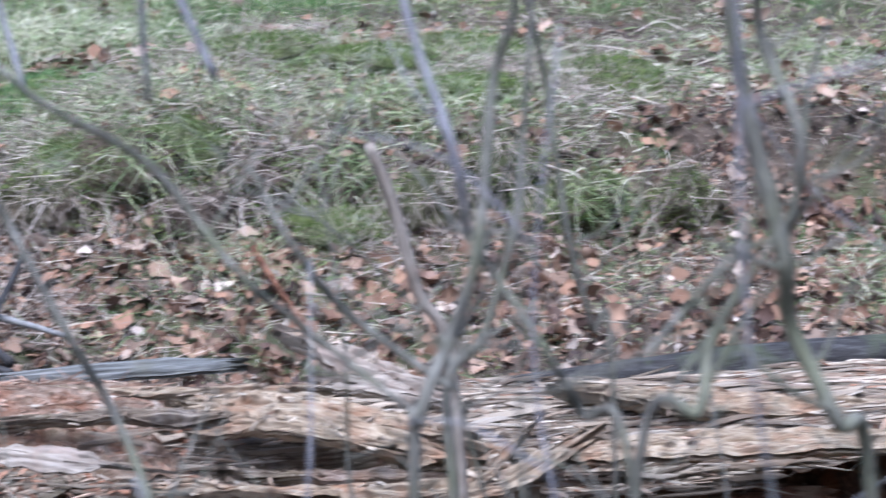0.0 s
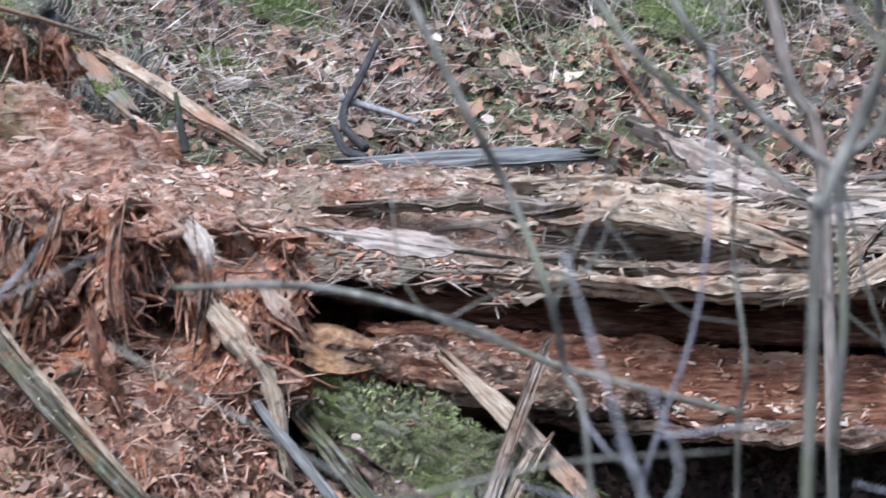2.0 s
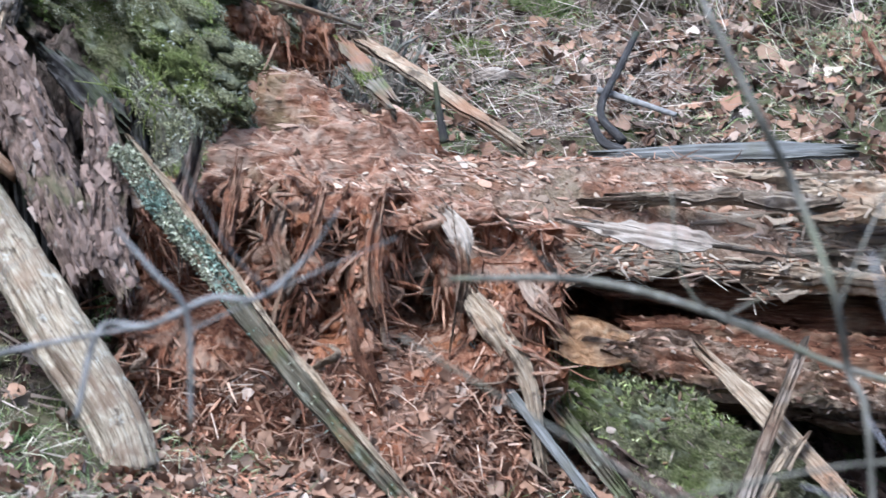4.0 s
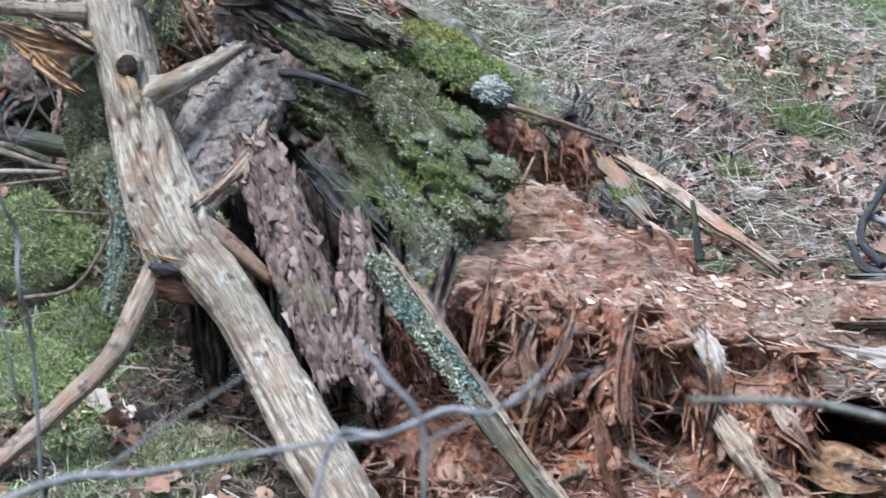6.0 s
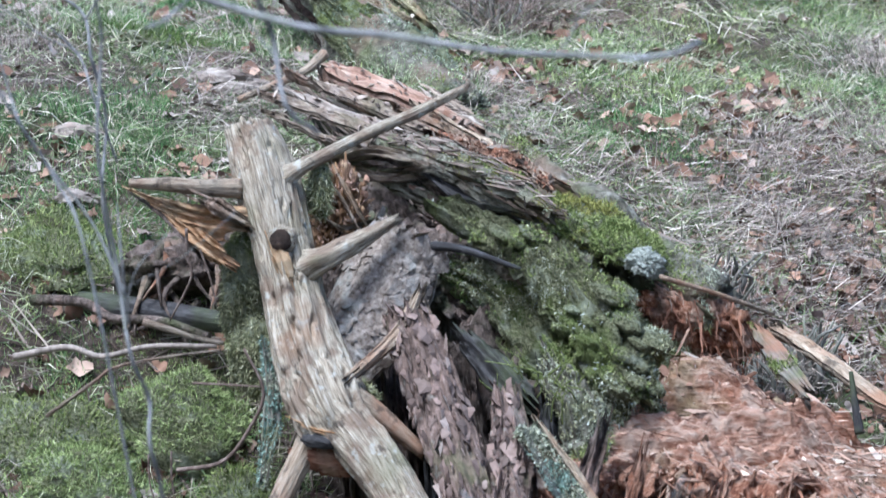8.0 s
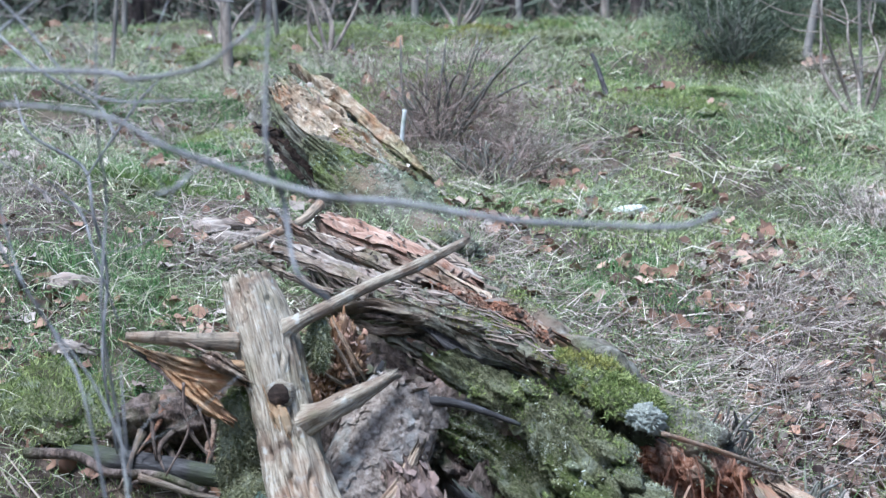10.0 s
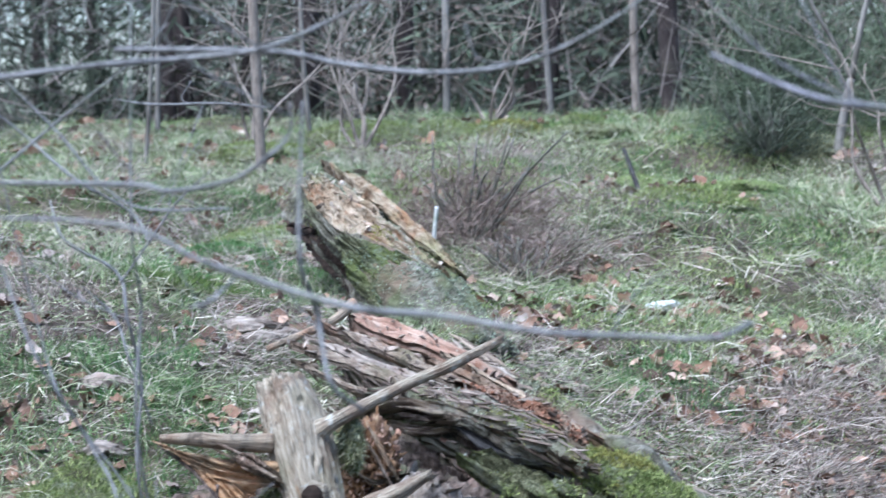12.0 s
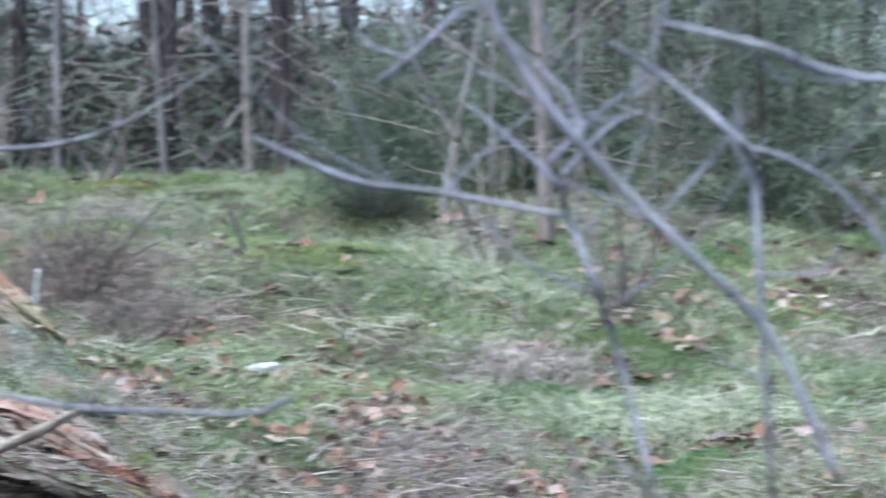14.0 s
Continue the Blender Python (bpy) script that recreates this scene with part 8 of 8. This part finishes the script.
hummock(0.15, 8.62, 0.13, 0.07, DEEP_MOSS)
hummock(-0.08, 8.2, 0.06, 0.03, GREEN_MOSS)
hummock(1.56, 8.45, 0.20, 0.13, DEEP_MOSS)
hummock(1.05, 8.75, 0.16, 0.10, DEEP_MOSS)
hummock(2.3, 8.6, 0.2, 0.1, DEEP_MOSS)
hummock(0.6, 8.9, 0.15, 0.07, DEEP_MOSS)
hummock(1.9, 9.6, 0.25, 0.14, DEEP_MOSS)
hummock(2.4, 9.9, 0.28, 0.14, DEEP_MOSS)
hummock(2.2, 9.2, 0.2, 0.12, DEEP_MOSS)
hummock(1.5, 9.9, 0.25, 0.1, DEEP_MOSS)
hummock(2.8, 9.4, 0.25, 0.14, DEEP_MOSS)
for cx, cy, rx, rz, m in ((-2.95, 14.9, 0.22, 0.17, GREEN_MOSS), (-2.55, 14.8, 0.17, 0.16, GOLD_MOSS), (-0.75, 14.1, 0.22, 0.13, MOSS), (-1.55, 13.2, 0.2, 0.08, FEATHER_MOSS), (-1.0, 12.6, 0.2, 0.08, FEATHER_MOSS), (-3.4, 14.6, 0.3, 0.14, GREEN_MOSS), (-2.1, 14.6, 0.3, 0.12, MOSS), (-3.9, 14.0, 0.26, 0.13, GREEN_MOSS), (-3.1, 10.6, 0.2, 0.08, EMERALD), (-2.75, 10.2, 0.2, 0.07, EMERALD), (0.05, 10.9, 0.3, 0.1, EMERALD), (0.6, 9.6, 0.25, 0.08, EMERALD)):
    hummock(cx, cy, rx, rz, m)
hummock(-1.50, 6.32, 0.15, 0.05, MOSS)
hummock(-2.2, 15.2, 0.16, 0.12, GREEN_MOSS)
hummock(-2.75, 15.0, 0.2, 0.12, GREEN_MOSS)
hummock(-2.12, 6.92, 0.20, 0.30, FEATHER_MOSS)
hummock(-1.86, 6.75, 0.14, 0.14, GREEN_MOSS)
hummock(-2.36, 6.72, 0.16, 0.2, FEATHER_MOSS)
hummock(-2.0, 6.55, 0.18, 0.14, FEATHER_MOSS)
hummock(-2.45, 6.8, 0.2, 0.12, GREEN_MOSS)
hummock(-2.6, 7.3, 0.2, 0.10, GREEN_MOSS)
hummock(-1.2, 12.2, 0.25, 0.07, GREEN_MOSS)
hummock(-2.6, 12.4, 0.25, 0.08, GREEN_MOSS)
hummock(0.35, 11.6, 0.3, 0.08, DEEP_MOSS)
hummock(-3.2, 11.5, 0.25, 0.08, GREEN_MOSS)
hummock(-2.9, 9.4, 0.25, 0.08, DEEP_MOSS)

# the root clump and dark hollow beside the snag
roots = thing("root_clump", "dark torn root clump in a hollow beside the snag", "roots")
lump("soil", (-2.12, 7.25, 0.98), (0.24, 0.18, 0.14), (0, -8, 0), BARK, roots, "", 5, 0.4, 0.2, 2.2, 5.0, (((-2.1, 7.05, 0.9), 0.25, (0.2, 0.3, 0.06)),))
for k in range(14):
    a = np.array([-2.3 + 0.03 * k, 7.12, 1.0]) + rng.normal(size=3) * [0.02, 0.02, 0.05]
    tube("root", [a, a + [rng.normal() * 0.05, -0.05, -0.07], a + [rng.normal() * 0.09, -0.09, -0.16]], [0.012, 0.008, 0.003], BARK if k % 4 else TAN_ROT, roots, "", 6, 8, 0.2, 2.0, 0.1, 20.0, seed=k)
tagged(tube("rotten_branch", [(-2.55, 7.2, 0.90), (-2.25, 7.1, 0.88), (-1.98, 7.0, 0.86)], [0.03, 0.035, 0.03], DARK_WOOD, None, "", 20, 24, 0.25, 3.0, 0.1, 10.0, 0.02), "dark rotten branch lying under the root clump", "branch")

LEAVES = [leaf_form(k) for k in range(8)]


def leaf_density(x, y):
    d = 0.05 + 1.1 * patch(x, y, 1.0, 13.0) + 2.2 * patch(x, y, 3.2, 19.0) - 0.055 * np.clip(y - 8.2, 0, 8) + 0.35 * ((y < 8.7) & (x > -0.3))
    d = np.clip(d, 0.03, 1) * np.where((x < -0.3) | ((y > 9.3) & (x < 0.9)), 0.8, 1.0)
    return d * clear_of_logs(x, y)


for k in range(8):
    x, y = spots(820, -0.42, 0.48, 5.3, 17, leaf_density)
    b = on_ground(x, y, 0.0) + rng.uniform(-0.006, 0.02, len(x))[:, None] * [0, 0, 1]
    n = ground_normal(x, y) + rng.normal(size=b.shape) * 0.8
    scatter("leaf_litter", LEAVES[k], b, rng.normal(size=b.shape), n, rng.uniform(0.03, 0.085, len(b)) * np.clip(0.55 + 0.06 * y, 1, 1.4), LITTER, None, "brown fallen leaves scattered over the bank", "leaves", "stuff", True)
x, y = spots(10000, -0.12, 0.44, 7.1, 9.6, lambda x, y: np.clip(1.0 - 0.6 * np.clip(y - 8.5, 0, 1), 0.05, 1) * clear_of_logs(x, y))
b, size = on_ground(x, y, 0.004), rng.uniform(0.01, 0.04, len(x))
scatter("litter_crumbs", CHIPS[0], b, rng.normal(size=b.shape), ground_normal(x, y) + rng.normal(size=b.shape) * 0.5, np.stack([size, size * 0.6, size * 0.25], 1), LITTER, None, "broken brown leaf crumbs on the bank", "leaves")
for k in range(6):
    x, y = spots(270, -0.09, 0.44, 7.15, 8.9, lambda x, y: np.clip(0.6 + 1.6 * patch(x, y, 2.6, 29.0) - 0.5 * np.clip(y - 8.2, 0, 1), 0.05, 1) * clear_of_logs(x, y))
    b = on_ground(x, y, 0.0) + rng.uniform(0.0, 0.03, len(x))[:, None] * [0, 0, 1]
    scatter("leaf_litter", LEAVES[k], b, rng.normal(size=b.shape), ground_normal(x, y) + rng.normal(size=b.shape) * 0.9, rng.uniform(0.03, 0.085, len(b)), (LITTER, DARK_LEAF, LITTER)[k % 3], None, "thick brown leaf litter on the bank behind the log", "leaves", "stuff", True)
x, y = spots(6000, -0.40, 0.46, 5.3, 13, lambda x, y: np.clip(0.5 + patch(x, y, 1.2, 23.0), 0.1, 1) * clear_of_logs(x, y))
b = on_ground(x, y, 0.006)
scatter("twig_litter", SLIVER, b, rng.normal(size=b.shape) * [1, 1, 0.15], ground_normal(x, y), np.stack([rng.uniform(0.04, 0.22, len(b)), rng.uniform(0.002, 0.006, len(b)), rng.uniform(0.002, 0.006, len(b))], 1), STRAW, None, "small dead twigs and stalks on the bank", "twigs")

# leaves and crumbs below the log's lip, with its shade in their colour
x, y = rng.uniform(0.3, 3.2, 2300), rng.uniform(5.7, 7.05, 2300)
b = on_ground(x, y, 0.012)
scatter("leaf_litter", LEAVES[2], b, rng.normal(size=b.shape), ground_normal(x, y) + rng.normal(size=b.shape) * 0.7, rng.uniform(0.03, 0.08, len(b)), DARK_LEAF, None, "dark brown leaves under the log's front, darkened for its shade", "leaves", "stuff", True)
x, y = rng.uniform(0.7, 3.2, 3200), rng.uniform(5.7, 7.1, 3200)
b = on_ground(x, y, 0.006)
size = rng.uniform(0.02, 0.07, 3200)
scatter("damp_crumbs", CHIPS[1], b, rng.normal(size=b.shape), ground_normal(x, y) + rng.normal(size=b.shape) * 0.4, np.stack([size, size * 0.6, size * 0.3], 1), DARK_LEAF, None, "crumbs and leaf mould under the log, darkened for its shade", "leaf mould")
x, y = rng.uniform(-1.1, 0.7, 900), rng.uniform(5.6, 6.6, 900)
b = on_ground(x, y, 0.012)
scatter("leaf_litter", LEAVES[5], b, rng.normal(size=b.shape), ground_normal(x, y) + rng.normal(size=b.shape) * 0.7, rng.uniform(0.03, 0.075, len(b)), LITTER, None, "brown leaves before the rotten wood", "leaves", "stuff", True)
x, y = rng.uniform(-1.0, 0.6, 2500), rng.uniform(5.7, 6.5, 2500)
b = on_ground(x, y, 0.008)
scatter("wood_debris", SLIVER, b, rng.normal(size=b.shape) * [1, 1, 0.3], ground_normal(x, y) + rng.normal(size=b.shape) * 0.4, np.stack([rng.uniform(0.015, 0.09, 2500), rng.uniform(0.003, 0.014, 2500), rng.uniform(0.003, 0.008, 2500)], 1), RED_CHIP, None, "red-brown wood debris strewn before the log", "wood chips")

x, y = rng.uniform(-2.7, -1.2, 420), rng.uniform(5.8, 7.3, 420)
b = on_ground(x, y, 0.02)
scatter("twig_litter", SLIVER, b, rng.normal(size=b.shape) * [1, 1, 0.3], ground_normal(x, y), np.stack([rng.uniform(0.05, 0.3, 420), rng.uniform(0.003, 0.010, 420), rng.uniform(0.003, 0.009, 420)], 1), BROWN_CHIP, None, "dead twigs strewn round the snag's foot", "twigs")
for k in (1, 4):
    x, y = rng.uniform(-2.7, -1.0, 90), rng.uniform(5.8, 7.2, 90)
    b = on_ground(x, y, 0.02)
    scatter("leaf_litter", LEAVES[k], b, rng.normal(size=b.shape), ground_normal(x, y) + rng.normal(size=b.shape) * 0.7, rng.uniform(0.04, 0.09, 90), LITTER, None, "brown leaves round the snag's foot", "leaves", "stuff", True)
# near-black crumbs paint the shade on the ground under the snag's fork
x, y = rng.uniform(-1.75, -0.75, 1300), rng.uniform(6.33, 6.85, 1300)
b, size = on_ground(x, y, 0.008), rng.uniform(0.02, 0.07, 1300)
scatter("damp_crumbs", CHIPS[2], b, rng.normal(size=b.shape), ground_normal(x, y) + rng.normal(size=b.shape) * 0.5, np.stack([size, size * 0.5, size * 0.3], 1), DARK_LEAF, None, "crumbs of bark and mould under the snag, darkened for its shade", "leaf mould")

# ---- twigs, moss and stalks on the ground beside the snag ----
stick([(-1.887, 6.15, 0.61), (-1.762, 6.15, 0.635), (-1.683, 6.15, 0.729), (-1.646, 6.15, 0.822), (-1.694, 6.15, 0.932)], 0.006, 0.0036, BROWN_TWIG, "thin dark curved twig against the moss")
stick([(-1.927, 6.45, 1.207), (-1.928, 6.45, 1.13), (-1.919, 6.45, 1.073), (-1.983, 6.45, 0.957)], 0.0045, 0.0026999999999999997, BROWN_TWIG, "thin crooked twig hanging before the dark hollow")
stick([(-1.891, 6.45, 1.149), (-1.869, 6.45, 1.082), (-1.852, 6.45, 1.005)], 0.0035, 0.0021, BROWN_TWIG, "thin brown twig before the dark hollow")
stick([(-2.075, 6.5, 0.944), (-2.0, 6.5, 0.922), (-1.931, 6.5, 0.9), (-1.852, 6.5, 0.886)], 0.012, 0.0072, GREY_WOOD, "short grey stick lying in the moss")
stick([(-2.293, 6.3, 0.719), (-2.149, 6.3, 0.818), (-2.098, 6.3, 0.852), (-1.96, 6.3, 0.881), (-1.804, 6.3, 0.901)], 0.0055, 0.0032999999999999995, GREY_WOOD, "thin bleached stick lying across the moss")
stick([(-1.852, 6.0, 0.694), (-1.852, 6.0, 0.593), (-1.823, 6.0, 0.492)], 0.003, 0.0018, BROWN_TWIG, "thin dead stalk bent in the moss")
stick([(-1.913, 6.0, 0.684), (-1.912, 6.0, 0.61), (-1.892, 6.0, 0.528)], 0.003, 0.0018, BROWN_TWIG, "thin dead stalk bent in the moss")
stick([(-1.85, 6.2, 0.831), (-1.769, 6.2, 0.828), (-1.664, 6.2, 0.823)], 0.0035, 0.0021, BROWN_TWIG, "brown twig on the moss")
x, y = rng.uniform(-2.75, -1.72, 26000), rng.uniform(5.7, 6.75, 26000)
keep = rng.random(len(x)) < np.clip(0.35 + 2.6 * patch(x, y, 2.6, 17.0), 0, 1)
x, y = x[keep], y[keep]
b = on_ground(x, y, 0.0) + np.stack([0 * x, 0 * x, 0.035 * rng.random(len(x)) * np.clip(0.5 + 3 * patch(x, y, 6.0, 19.0), 0, 1)], 1)
blades("feather_moss", b, rng.normal(size=b.shape) * 0.6 + [0, -0.15, 0.7], rng.uniform(0.012, 0.04, len(b)), rng.uniform(0.003, 0.007, len(b)), FEATHER_MOSS, 0.5, label="fluffy light green moss beside the snag", category="moss")
x, y = rng.uniform(-2.7, -1.6, 420), rng.uniform(5.7, 6.8, 420)
b = on_ground(x, y, 0.01)
blades("dead_stalks", b, rng.normal(size=b.shape) * [0.9, 0.7, 0.3] + [0, -0.1, 0.6], rng.uniform(0.06, 0.16, len(b)), rng.uniform(0.0025, 0.0045, len(b)), STRAW, 0.6, label="bent pale dead stalks in the moss", category="grass", long=True)

# the leaves nearest to the log, each its own piece
leaf_meshes = [mesh_data("leaf", v * 0.065, f, LEAF, smooth=True) for v, f in LEAVES]
pale_meshes = [mesh_data("leaf", v * 0.062, f, PALE_LEAF, smooth=True) for v, f in LEAVES]
x, y = spots(200, -0.30, 0.40, 5.6, 10.5, leaf_density)
x2, y2 = spots(100, -0.40, -0.19, 6.0, 11.0)
x, y = np.concatenate([x, x2]), np.concatenate([y, y2])
b, nn = on_ground(x, y, 0.02), ground_normal(x, y)
for k in range(len(x)):
    ob = piece("leaf", (pale_meshes if k >= 200 and k % 3 else leaf_meshes)[k % 8], ground)
    z = Vector(nn[k] + rng.normal(size=3) * 0.4).normalized()
    q = z.to_track_quat("Z", "X").to_matrix().to_4x4()
    ob.matrix_local = Matrix.Translation(b[k]) @ q @ Matrix.Rotation(rng.uniform(0, 6.28), 4, "Z") @ Matrix.Scale(rng.uniform(0.8, 1.45), 4)
